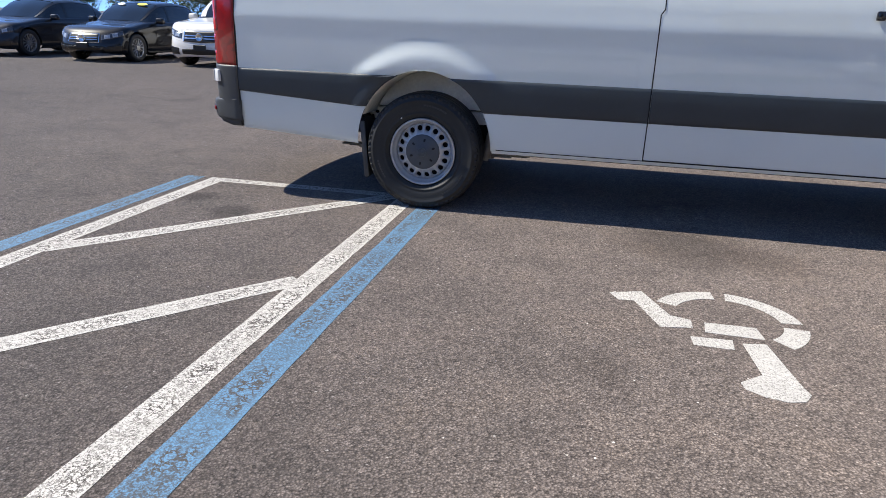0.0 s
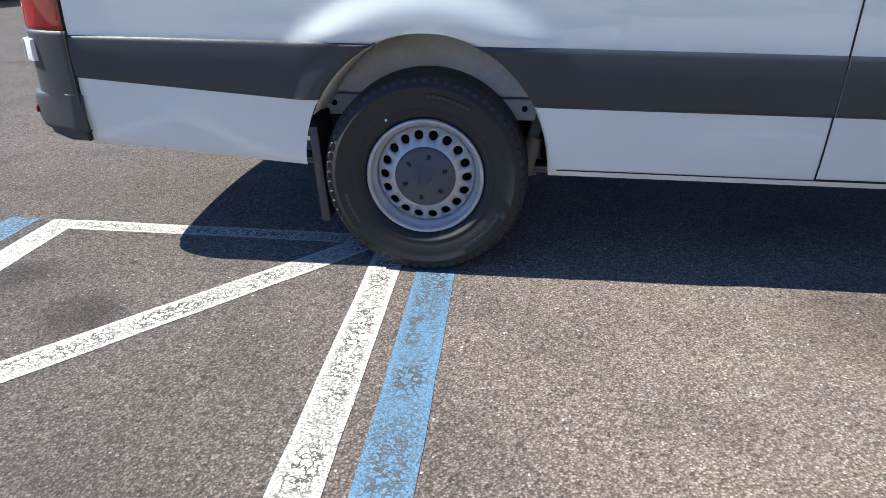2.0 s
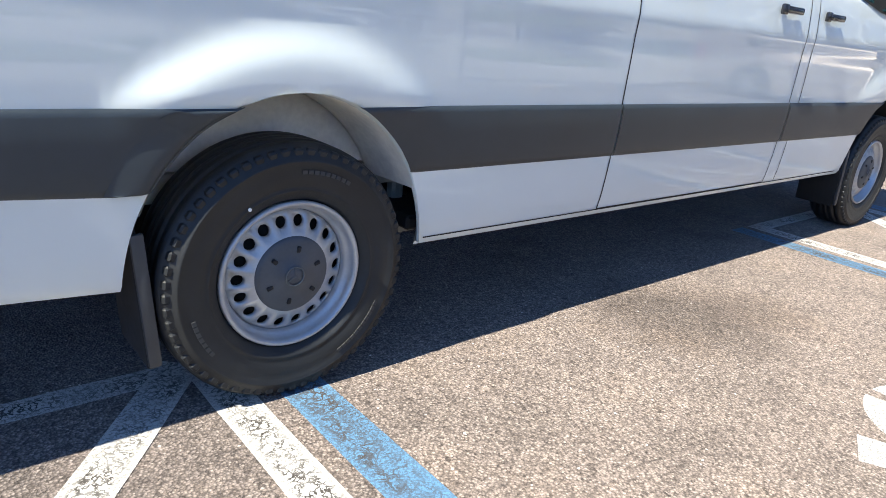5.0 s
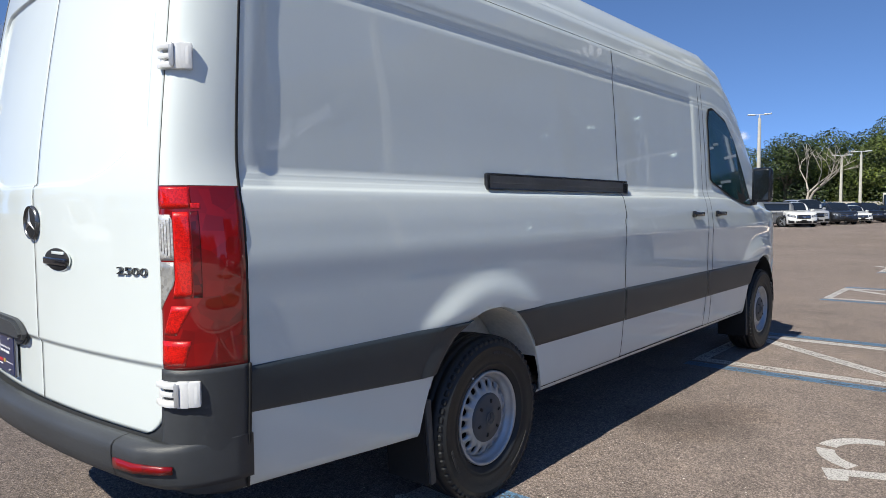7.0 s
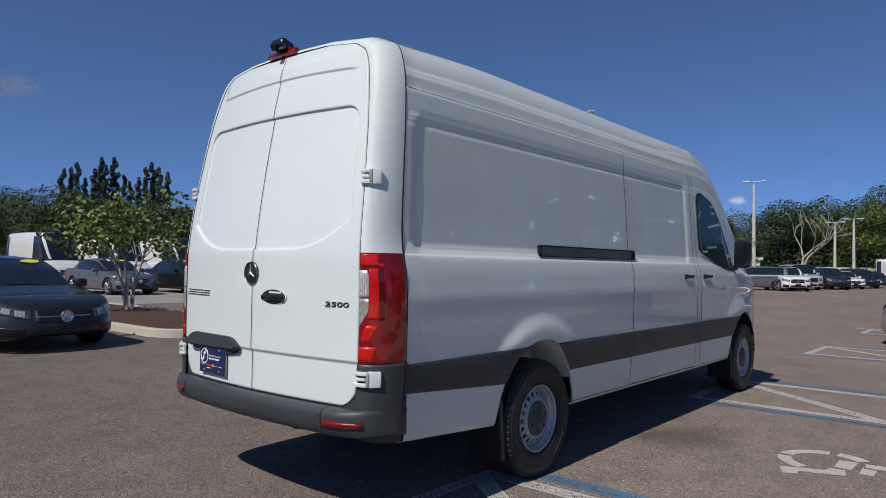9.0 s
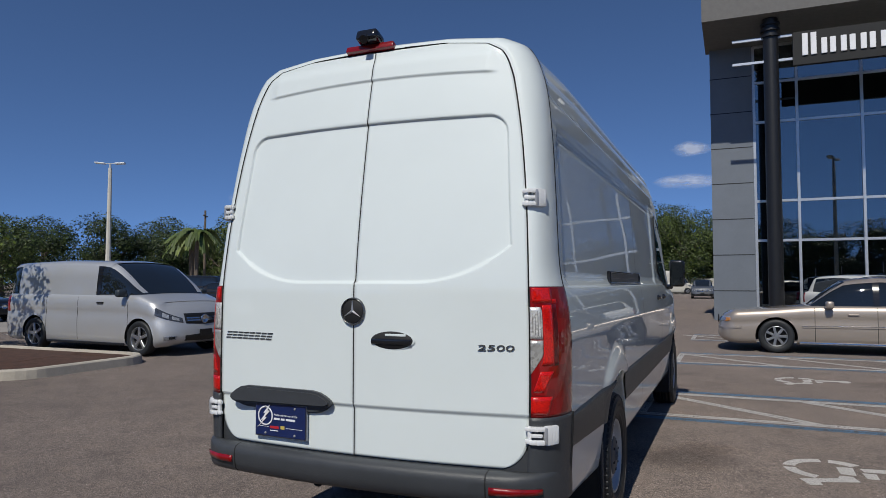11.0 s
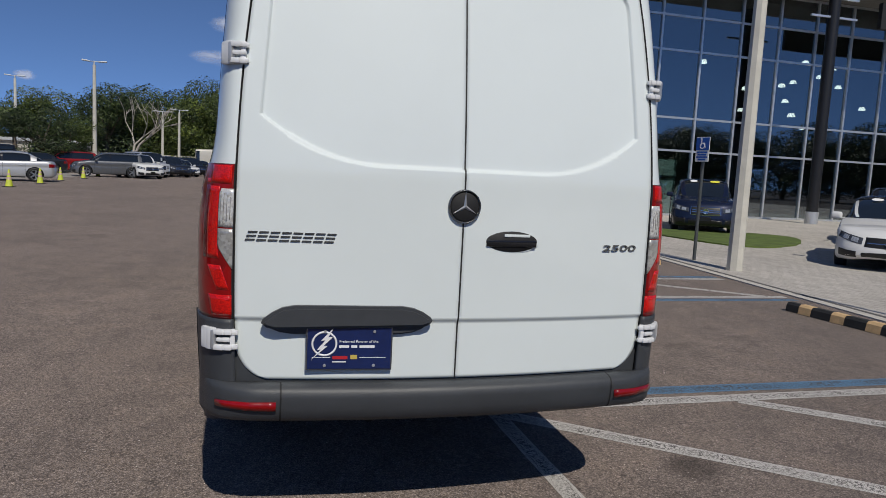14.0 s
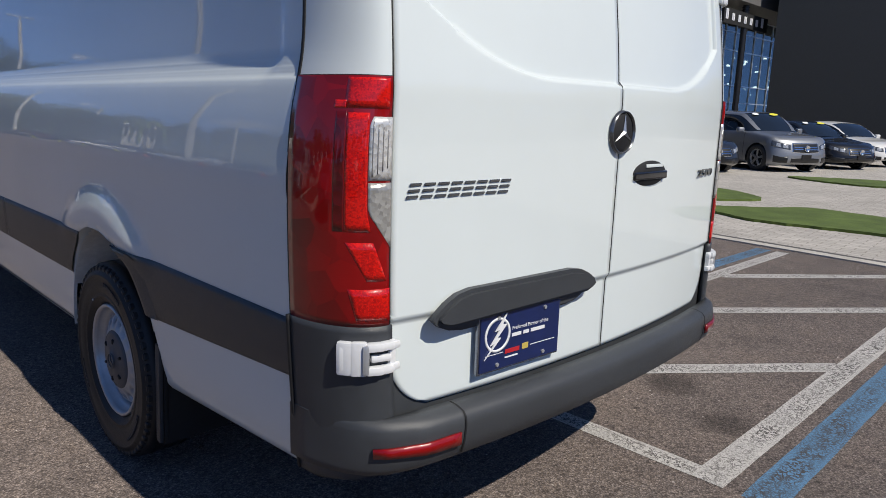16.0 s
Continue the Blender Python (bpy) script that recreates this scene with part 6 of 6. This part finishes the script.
def wheel_stop(x, y, ang, L=1.83):
    r = thing("wheel_stop", "black rubber wheel stop with pale yellow bands", "wheel stop", "wheel stops at the bay ends", m=pose(x, y, .005, 0, 0, ang))
    sec = [(-.075, 0), (-.06, .08), (-.035, .105), (.035, .105), (.06, .08), (.075, 0)]

    def piece(name, x0, x1, g, mt, sl=0.0):
        vs = []
        for xx, sh in ((x0, sl if x0 < -L / 2 + .01 else 0), (x1, 0)):
            for yy, zz in sec:
                vs.append((xx, yy * g, zz * g + .0))
        fs = [(i, i + 6, i + 7, i + 1) for i in range(5)] + [tuple(range(6)), tuple(range(11, 5, -1))]
        put(name, mesh_of(name, vs, fs, mt, False), r)
    piece("stop_body", -L / 2, L / 2, 1.0, STOP_BLACK)
    for k in range(4):
        c = -L / 2 + L * (k + .5) / 4.2 + .05
        piece("stop_band", c - .085, c + .085, 1.025, STOP_YELLOW)
    piece("stop_end", L / 2 - .10, L / 2 + .004, 1.03, STOP_YELLOW)


wheel_stop(1.76, -5.49, 184)
wheel_stop(7.45, -6.0, 184)
wheel_stop(12.1, -6.85, 186)

# signs and posts
SIGN_BLUE = plain("sign_blue", (.012, .08, .36), .4, var=.06)
POST_GREY = plain("post_grey", (.10, .11, .11), .5, metal=.5, var=.15)


def access_sign(x, y, turn):
    s = thing("parking_sign", "blue and white disabled parking sign on a grey post", "sign", "disabled parking signs", m=pose(x, y, 0, 0, 0, turn))
    cyl("post", .032, .032, 2.35, pose(0, 0, 1.175), POST_GREY, s, "grey steel post", 12)
    box("sign_plate", (.31, .012, .46), (0, -.04, 2.12), PAPER, s, "white sign plate", None, .004)
    box("sign_head", (.30, .004, .235), (0, -.049, 2.225), SIGN_BLUE, s, "blue upper panel")
    vs, fs = lathe([(.042, 0), (.042, -.003), (.058, -.003), (.058, 0)], 24)
    put("wheel_mark", mesh_of("wheel_mark", vs, fs, PRINT_WHITE), s, m=pose(-.005, -.0515, 2.185))
    for sx, sz, w, h, a in ((-.03, 2.25, .02, .11, 8), (.02, 2.235, .075, .018, 0), (.055, 2.19, .018, .085, -18), (-.035, 2.315, .034, .034, 0)):
        ob = box("figure_bar", (w, .003, h), (0, 0, 0), PRINT_WHITE, s)
        ob.matrix_basis = pose(sx, -.0525, sz, 0, a, 0)
    for k, w in enumerate((.24, .20, .25, .18)):
        box("text_bar", (w, .003, .028), (0, -.0475, 2.065 - .045 * k), SIGN_BLUE, s, "illegible lines drawn as bars")
    return s


access_sign(1.55, -6.6, 196)
access_sign(7.28, -7.33, 194)
access_sign(14.66, -8.06, 194)


def lamp_post(x, y, h=7.9, turn=0.0, heads=2, w=.14):
    p = thing("street_lamp", "tall pale concrete lamp post with flat grey heads", "street lamp", "lamp posts of the car park", m=pose(x, y, 0, 0, 0, turn))
    cyl("pole", w, w * .62, h, pose(0, 0, h / 2), POLE, p, "tapered concrete pole", 8, False)
    cyl("pole_cap", .07, .06, .45, pose(0, 0, h + .12), LAMP_GREY, p, "", 10)
    for k in range(heads):
        a = 180 * k
        hd = new("lamp_head")
        hd.parent = p
        hd.matrix_basis = pose(0, 0, h + .30, 0, 0, a)
        box("arm", (.35, .07, .06), (.18, 0, 0), LAMP_GREY, hd, "", None, .015)
        box("lamp_box", (.62, .34, .10), (.62, 0, .02), LAMP_GREY, hd, "flat grey lamp head", Euler((0, radians(-4), 0)), .03, 2)
    return p


for lx, ly, tt in ((26.9, 13.5, 60), (58.8, 14.2, 100), (27.4, 35.3, 120), (57.6, 31.8, 60), (66.6, 51.3, 60), (87.8, 62.9, 60), (107.0, 50.0, 60),
                   (75.7, 25.2, 100)):
    lamp_post(lx, ly, 8.8, tt, 2, .19)
for lx, ly, lh in ((77.7, 11.4, 6.3), (77.9, 9.7, 6.6), (73.9, 35.3, 6.8)):
    lamp_post(lx, ly, lh, 100, 2, .17)
lamp_post(5.95, -7.2, 8.4, 20, 2, .135)


def utility_pole(x, y, h):
    p = thing("utility_pole", "dark wooden utility pole with a cross arm", "utility pole", "utility poles behind the lot", m=pose(x, y, 0, 0, 0, 30))
    cyl("mast", .17, .12, h, pose(0, 0, h / 2), BARK, p, "", 8)
    box("cross_arm", (2.2, .12, .14), (0, 0, h - .7), BARK, p)
    for k in (-1, 1):
        cyl("transformer", .28, .28, .9, pose(k * .5, 0, h - 3.0), LAMP_GREY, p, "grey transformer can", 12)


utility_pole(62, 59, 10.4)
utility_pole(66, 58, 10.6)

# traffic cones
CONE_OR = plain("cone_orange", (.72, .085, .02), .55, var=.12, scale=6)
CONE_LIME = plain("cone_lime", (.55, .62, .06), .55, var=.12, scale=6)
CONE_BAND = plain("cone_band", (.60, .44, .32), .4, var=.15, scale=12)
CONE_BASE = plain("cone_base", (.02, .02, .02), .8, var=.2)


def cone(x, y, mt, lab):
    c = thing("traffic_cone", lab, "traffic cone", "traffic cones in a line", m=pose(x, y, 0, 0, 0, RND.uniform(0, 90)))
    box("base", (.36, .36, .03), (0, 0, .018), CONE_BASE, c, "black rubber base", None, .012, 2)
    vs, fs = lathe([(.145, .03), (.135, .06), (.028, .70), (.022, .715), (.0001, .716)], 24, "z")
    put("body", mesh_of("body", vs, fs, mt), c)
    for z0, z1 in ((.30, .40), (.47, .57)):
        r0, r1 = np.interp([z0, z1], [.06, .70], [.135, .028]) + .002
        vs, fs = lathe([(r0, z0), (r1, z1)], 24, "z")
        put("band", mesh_of("band", vs, fs, CONE_BAND), c, "pale reflective band")


for i, (cx, cy) in enumerate(((9.46, 9.0), (13.7, 9.6), (17.7, 9.8), (22.1, 9.8), (26.9, 10.5), (31.6, 10.7), (36.9, 11.2), (41.8, 11.2), (47.5, 11.6))):
    if i < 4:
        cone(cx, cy, CONE_OR, "orange traffic cone with two pale bands")
    else:
        cone(cx, cy, CONE_LIME, "lime yellow traffic cone with pale bands")

# bay lines beside the cones
for k in range(9):
    x = 9.2 + 4.6 * k
    strip("line_marking", x, 10.4, x - .9, 17.0, .12, WHITE_LINE, "thin white bay line beyond the cones", .0052)

# kerbed island
KERB = plain("kerb_concrete", (.46, .42, .36), .85, var=.12, scale=3, grain=.3)


def island(x0, x1, y0, y1, r):
    def ring(g):
        pts = []
        for cx, cy, a0 in ((x1 - r, y1 - r, 0), (x0 + r, y1 - r, 90), (x0 + r, y0 + r, 180), (x1 - r, y0 + r, 270)):
            for k in range(9):
                a = radians(a0 + 90 * k / 8)
                pts.append((cx + (r - g) * math.cos(a), cy + (r - g) * math.sin(a)))
        return pts
    i = thing("kerb_island", "pale concrete kerb round a mulched bed", "kerb", kind="structure")
    rings = [(ring(0), 0), (ring(.02), .13), (ring(.04), .15), (ring(.15), .15), (ring(.16), .10)]
    vs = [(x, y, z) for pts, z in rings for x, y in pts]
    n = 36
    fs = [(a * n + k, a * n + (k + 1) % n, (a + 1) * n + (k + 1) % n, (a + 1) * n + k) for a in range(4) for k in range(n)]
    put("kerb_ring", mesh_of("kerb_ring", vs, fs, KERB, False), i)
    pts = ring(.155)
    rr = random.Random(5)
    vs = [(x, y, .11) for x, y in pts] + [((x0 + x1) / 2 + (x - (x0 + x1) / 2) * .6, (y0 + y1) / 2 + (y - (y0 + y1) / 2) * .8, .17 + rr.uniform(-.02, .02)) for x, y in pts]
    fs = [(k, (k + 1) % n, n + (k + 1) % n, n + k) for k in range(n)] + [tuple(range(n, 2 * n))]
    put("mulch_bed", mesh_of("mulch_bed", vs, fs, MULCH), i, "dark red-brown bark mulch")


island(2.15, 5.15, 8.0, 17.5, .75)


# ---- trees ----
def leaf_cloud(vs, fs, centre, rad, count, size, rr, squash=1.0):
    for _ in range(count):
        d = Vector((rr.gauss(0, 1), rr.gauss(0, 1), rr.gauss(0, 1))).normalized()
        q = rr.uniform(.55, 1.0) ** .6
        c = Vector(centre) + Vector((d.x * rad[0], d.y * rad[1], d.z * rad[2])) * q
        nrm = (d + Vector((rr.uniform(-.9, .9), rr.uniform(-.9, .9), rr.uniform(-.3, 1.0)))).normalized()
        t = nrm.orthogonal().normalized()
        t = Matrix.Rotation(rr.uniform(0, 6.28), 3, nrm) @ t
        b = nrm.cross(t)
        s = size * rr.uniform(.6, 1.4)
        i = len(vs)
        vs += [c - t * s, c - b * s * .55 + nrm * s * .1, c + t * s, c + b * s * .55 - nrm * s * .08]
        fs.append((i, i + 1, i + 2, i + 3))


def limb(vs, fs, a, b, r0, r1, seg=7):
    a, b = Vector(a), Vector(b)
    d = (b - a).normalized()
    u = d.orthogonal().normalized()
    v = d.cross(u)
    i = len(vs)
    for p, r in ((a, r0), (b, r1)):
        for k in range(seg):
            q = 2 * math.pi * k / seg
            vs.append(p + u * r * math.cos(q) + v * r * math.sin(q))
    for k in range(seg):
        fs.append((i + k, i + (k + 1) % seg, i + seg + (k + 1) % seg, i + seg + k))


def make_tree(kind, seed, h):
    """Meshes (trunk, crown) of one tree of unit kind."""
    rr = random.Random(seed)
    tv, tf, lv, lf = [], [], [], []
    if kind == "broad":
        top = Vector((rr.uniform(-.3, .3), rr.uniform(-.3, .3), h * .42))
        limb(tv, tf, (0, 0, 0), top, h * .028, h * .02)
        for k in range(13):
            a = rr.uniform(0, 6.28)
            rad = h * rr.uniform(.10, .34)
            c = Vector((math.cos(a) * rad, math.sin(a) * rad, h * rr.uniform(.30, .86) - rad * .35))
            limb(tv, tf, top * rr.uniform(.6, 1.0), c, h * .012, h * .003, 5)
            q = h * rr.uniform(.13, .21)
            leaf_cloud(lv, lf, c, (q, q, q * .75), 850, h * .0105, rr)
        leaf_cloud(lv, lf, (0, 0, h * .62), (h * .3, h * .3, h * .30), 1500, h * .0115, rr)
        leaf_cloud(lv, lf, (0, 0, h * .22), (h * .33, h * .33, h * .2), 1500, h * .0115, rr)
    elif kind == "conifer":
        limb(tv, tf, (0, 0, 0), (0, 0, h * .96), h * .016, h * .003)
        for k in range(26):
            z = h * (.12 + .86 * k / 26)
            r = h * .062 * (1 - (k / 27) ** 1.6) * rr.uniform(.6, 1.25) + .1
            leaf_cloud(lv, lf, (rr.uniform(-.2, .2), rr.uniform(-.2, .2), z), (r, r, h * .035), 130, h * .009, rr)
    elif kind == "palm":
        limb(tv, tf, (0, 0, 0), (.2, 0, h * .78), .16, .12)
        for k in range(20):
            a, dr = 6.28 * k / 20 + rr.uniform(-.1, .1), rr.uniform(-.2, .9)
            p0 = Vector((.2, 0, h * .78))
            for j in range(9):
                f0, f1 = j / 9, (j + 1) / 9
                R = 1.9
                def pt(f):
                    return p0 + Vector((math.cos(a) * R * f, math.sin(a) * R * f, 1.1 * f * (1 - dr) - 1.7 * f * f))
                x, y = pt(f0), pt(f1)
                s = Vector((-math.sin(a), math.cos(a), -.3)) * (.32 * (1 - f0 * .7))
                i = len(lv)
                lv += [x, y, y + s - Vector((0, 0, .1)), x + s]
                lv += [x, y, y - s - Vector((0, 0, .2)), x - s]
                lf += [(i, i + 1, i + 2, i + 3), (i + 4, i + 5, i + 6, i + 7)]
    elif kind == "small":
        for k in range(5):
            a = 6.28 * k / 5 + rr.uniform(-.4, .4)
            m1 = Vector((math.cos(a) * .16, math.sin(a) * .16, h * .22))
            m2 = Vector((math.cos(a) * .45, math.sin(a) * .45, h * .50))
            limb(tv, tf, (math.cos(a) * .10, math.sin(a) * .10, 0), m1, .042, .036, 6)
            limb(tv, tf, m1, m2, .036, .022, 6)
            for j in range(4):
                b = a + rr.uniform(-1.2, 1.2)
                e = m2 + Vector((math.cos(b) * rr.uniform(.3, 1.3), math.sin(b) * rr.uniform(.3, 1.3), h * rr.uniform(.02, .42)))
                limb(tv, tf, m2 * rr.uniform(.8, 1), e, .018, .005, 5)
                leaf_cloud(lv, lf, e, (.62, .62, .42), 115, .075, rr)
    elif kind == "bare":
        def grow(p, d, r, n):
            e = p + d * h * .16 * rr.uniform(.7, 1.2)
            limb(tv, tf, p, e, r, r * .62, 6)
            if n:
                for _ in range(2 if n > 1 else 3):
                    grow(e, (d + Vector((rr.uniform(-.8, .8), rr.uniform(-.8, .8), rr.uniform(-.25, .35)))).normalized(), r * .62, n - 1)
        grow(Vector((0, 0, 0)), Vector((0, 0, 1)), h * .03, 5)
        leaf_cloud(lv, lf, (0, 0, h * .3), (h * .2, h * .2, h * .2), 60, h * .02, rr)
    return tv, tf, lv, lf


LEAFY = {"broad": LEAF_A, "conifer": LEAF_C, "palm": LEAF_B, "small": LEAF_B, "bare": LEAF_A, "bush": LEAF_B}
PALE_BARK = plain("pale_bark", (.42, .38, .33), .85, var=.2, scale=6)
TREE_LABEL = {"broad": "broad dark green tree at the edge of the lot", "conifer": "tall narrow dark conifer far behind the lot",
              "palm": "palm with a shaggy crown behind the lot", "small": "small multi-stemmed tree with light green leaves in the island",
              "bare": "half-dead tree with bare pale limbs"}
MASTERS = {}


def tree(kind, seed, x, y, h, turn, group="trees round the lot", wide=1.0):
    key = (kind, seed)
    if key not in MASTERS:
        tv, tf, lv, lf = make_tree(kind, seed, 10.0 if kind not in ("small", "palm") else (3.5 if kind == "small" else 5.5))
        MASTERS[key] = (mesh_of("trunk", tv, tf, BARK if kind not in ("bare", "small") else PALE_BARK), mesh_of("crown", lv, lf, LEAFY[kind], False),
                        10.0 if kind not in ("small", "palm") else (3.5 if kind == "small" else 5.5))
    a, b, h0 = MASTERS[key]
    t = thing("tree", TREE_LABEL[kind], "tree", group if kind != "small" else "")
    t.matrix_basis = pose(x, y, 0, 0, 0, turn) @ Matrix.Diagonal((h / h0 * wide, h / h0 * wide, h / h0, 1))
    put("trunk", a, t)
    put("crown", b, t)
    return t


rt = random.Random(21)
tree("small", 2, 4.0, 13.4, 2.98, 20, wide=1.1)


def belt_of(az0, az1, step, d0, d1, h0, h1, kind="broad", seeds=(1, 2, 3, 4), wide=1.0):
    """A belt of trees seen from the lot, between two headings."""
    a = az0
    while a < az1:
        d = rt.uniform(d0, d1)
        tree(kind, rt.choice(seeds), -4 + d * math.cos(radians(a)), -1 + d * math.sin(radians(a)), rt.uniform(h0, h1), rt.uniform(0, 360), wide=wide)
        a += step * rt.uniform(.7, 1.3)


belt_of(-4.0, 12.5, 2.2, 92, 108, 10.8, 13.0, wide=1.15)
belt_of(0.0, 13.0, 3.6, 93, 98, 8.0, 10.0, wide=1.2)
belt_of(12.5, 30, 2.6, 100, 118, 8.8, 12.2, wide=1.1)
belt_of(14, 30, 3.4, 90, 98, 5.5, 7.5, wide=1.3)
belt_of(30, 46, 2.6, 104, 120, 10.3, 13.8, wide=1.15)
belt_of(30, 48, 3.6, 92, 100, 6.2, 8.7, wide=1.3)
belt_of(46, 58, 3.0, 92, 104, 9.6, 12.4, wide=1.2)
belt_of(56, 82, 3.0, 78, 92, 7.5, 9.5, wide=1.25)
belt_of(61.8, 69.2, .48, 112, 124, 14.5, 18.5, "conifer", (1, 2, 3))
belt_of(61, 84, 2.4, 96, 108, 10.5, 13.0, wide=1.2)
belt_of(82, 140, 6.0, 80, 95, 8.0, 10.5, wide=1.3)
for px, py in ((52, 51), (55.5, 55), (58, 57), (55, 22.6), (60, 20.4)):
    tree("palm", 1 + int(px) % 2, px, py, 8.6 if px > 51 and py > 40 else 6.0, rt.uniform(0, 360))
tree("bare", 3, 74.3, 13.9, 9.5, 40)
tree("broad", 2, 91.0, 8.0, 13.6, 70, wide=.7)
tree("broad", 4, 88.0, 4.0, 12.6, 10, wide=.7)
tree("broad", 3, 96.0, -3.5, 13.0, 130, wide=.9)
belt_of(160, 268, 3.2, 76, 92, 10.5, 13.8, wide=1.3)
for px, py, hh in ((56, 17.5, 5.9), (60.5, 16.2, 5.2)):
    tree("broad", 2, px, py, hh, rt.uniform(0, 360), wide=1.2)

# low white wall at the far edge
wall = thing("boundary_wall", "long low white wall at the far edge of the lot", "wall", kind="structure")
for k in range(24):
    a0, a1 = radians(-4 + 2.2 * k), radians(-4 + 2.2 * (k + 1))
    p, q = Vector((-4 + 92 * math.cos(a0), -1 + 92 * math.sin(a0))), Vector((-4 + 92 * math.cos(a1), -1 + 92 * math.sin(a1)))
    d = q - p
    bm = bmesh.new()
    bm_box(bm, (d.length, .2, 1.9), (0, 0, .95))
    from_bm("wall_panel", bm, CONCRETE, wall, m=Matrix.Translation(((p.x + q.x) / 2, (p.y + q.y) / 2, 0)) @ pose(0, 0, 0, 0, 0, math.degrees(math.atan2(d.y, d.x))))


hut = thing("outbuilding", "low white flat-roofed building behind the car rows", "building", m=pose(70, 25.5, 0, 0, 0, 108))
box("wall", (10, 8, 2.5), (-3.5, -5, 1.25), CONCRETE, hut, "pale rendered wall")
box("roof", (10.6, 8.6, .3), (-3.5, -5, 2.65), LAMP_GREY, hut, "grey flat roof")
box("tower_wall", (3.0, 3, 4.5), (2, 0.5, 2.25), CONCRETE, hut, "white rendered block")
box("tower_roof", (3.7, 3.7, .3), (2, 0.5, 4.65), PAPER, hut, "white flat roof with an overhang")
for hx in (-7, -4):
    box("window", (1.4, .06, 1.0), (hx, -.97, 1.5), GLASS_CAR, hut, "dark window")

# small fair-weather clouds, far off
def cloud_mat():
    m, n, l, p = nodes_of("cloud_vapour")
    out = n["Material Output"]
    tc = n.new("ShaderNodeTexCoord")
    ln = n.new("ShaderNodeVectorMath")
    ln.operation = "LENGTH"
    l.new(tc.outputs["Object"], ln.inputs[0])
    info = n.new("ShaderNodeObjectInfo")
    add = n.new("ShaderNodeVectorMath")
    add.operation = "ADD"
    sc = n.new("ShaderNodeVectorMath")
    sc.operation = "SCALE"
    l.new(info.outputs["Location"], sc.inputs[0])
    sc.inputs["Scale"].default_value = 0.013
    l.new(tc.outputs["Object"], add.inputs[0])
    l.new(sc.outputs["Vector"], add.inputs[1])
    t = n.new("ShaderNodeTexNoise")
    t.inputs["Scale"].default_value = 1.7
    t.inputs["Detail"].default_value = 6
    t.inputs["Roughness"].default_value = 0.55
    l.new(add.outputs["Vector"], t.inputs["Vector"])
    fall = n.new("ShaderNodeMapRange")
    fall.inputs["From Min"].default_value, fall.inputs["From Max"].default_value = 1.0, 0.15
    l.new(ln.outputs["Value"], fall.inputs["Value"])
    mul = n.new("ShaderNodeMath")
    mul.operation = "MULTIPLY"
    l.new(fall.outputs["Result"], mul.inputs[0])
    l.new(t.outputs["Fac"], mul.inputs[1])
    r = ramp(n, l, mul.outputs["Value"], [(.14, lin(0, 0, 0)), (.46, lin(.62, .62, .62))])
    tr = n.new("ShaderNodeBsdfTransparent")
    df = n.new("ShaderNodeBsdfDiffuse")
    df.inputs["Color"].default_value = lin(.75, .76, .80)
    mx = n.new("ShaderNodeMixShader")
    l.new(r.outputs["Color"], mx.inputs["Fac"])
    l.new(tr.outputs[0], mx.inputs[1])
    l.new(df.outputs[0], mx.inputs[2])
    l.new(mx.outputs[0], out.inputs["Surface"])
    return m


CLOUD = cloud_mat()
for az, el, w, h in ((72.9, 12.3, 34, 17), (38.2, 6.7, 40, 14), (36.5, 4.3, 36, 17), (33.5, 9.3, 18, 8), (28.6, 5.3, 58, 20), (38.5, 5.4, 34, 16), (2.8, 10.5, 26, 10), (3.1, 8.0, 42, 10), (16.6, 5.4, 12, 6)):
    d = 700.0
    c = Vector((-4 + d * math.cos(radians(az)), -1 + d * math.sin(radians(az)), 1.4 + d * math.tan(radians(el))))
    bm = bmesh.new()
    bmesh.ops.create_circle(bm, cap_ends=True, segments=32, radius=1.0)
    ob = from_bm("cloud", bm, CLOUD, m=look(c, (-4, -1, 1.4)) @ Matrix.Diagonal((w, h, 1, 1)))
    tagged(ob, "small pale fair-weather cloud in the blue sky", "cloud", kind="structure")
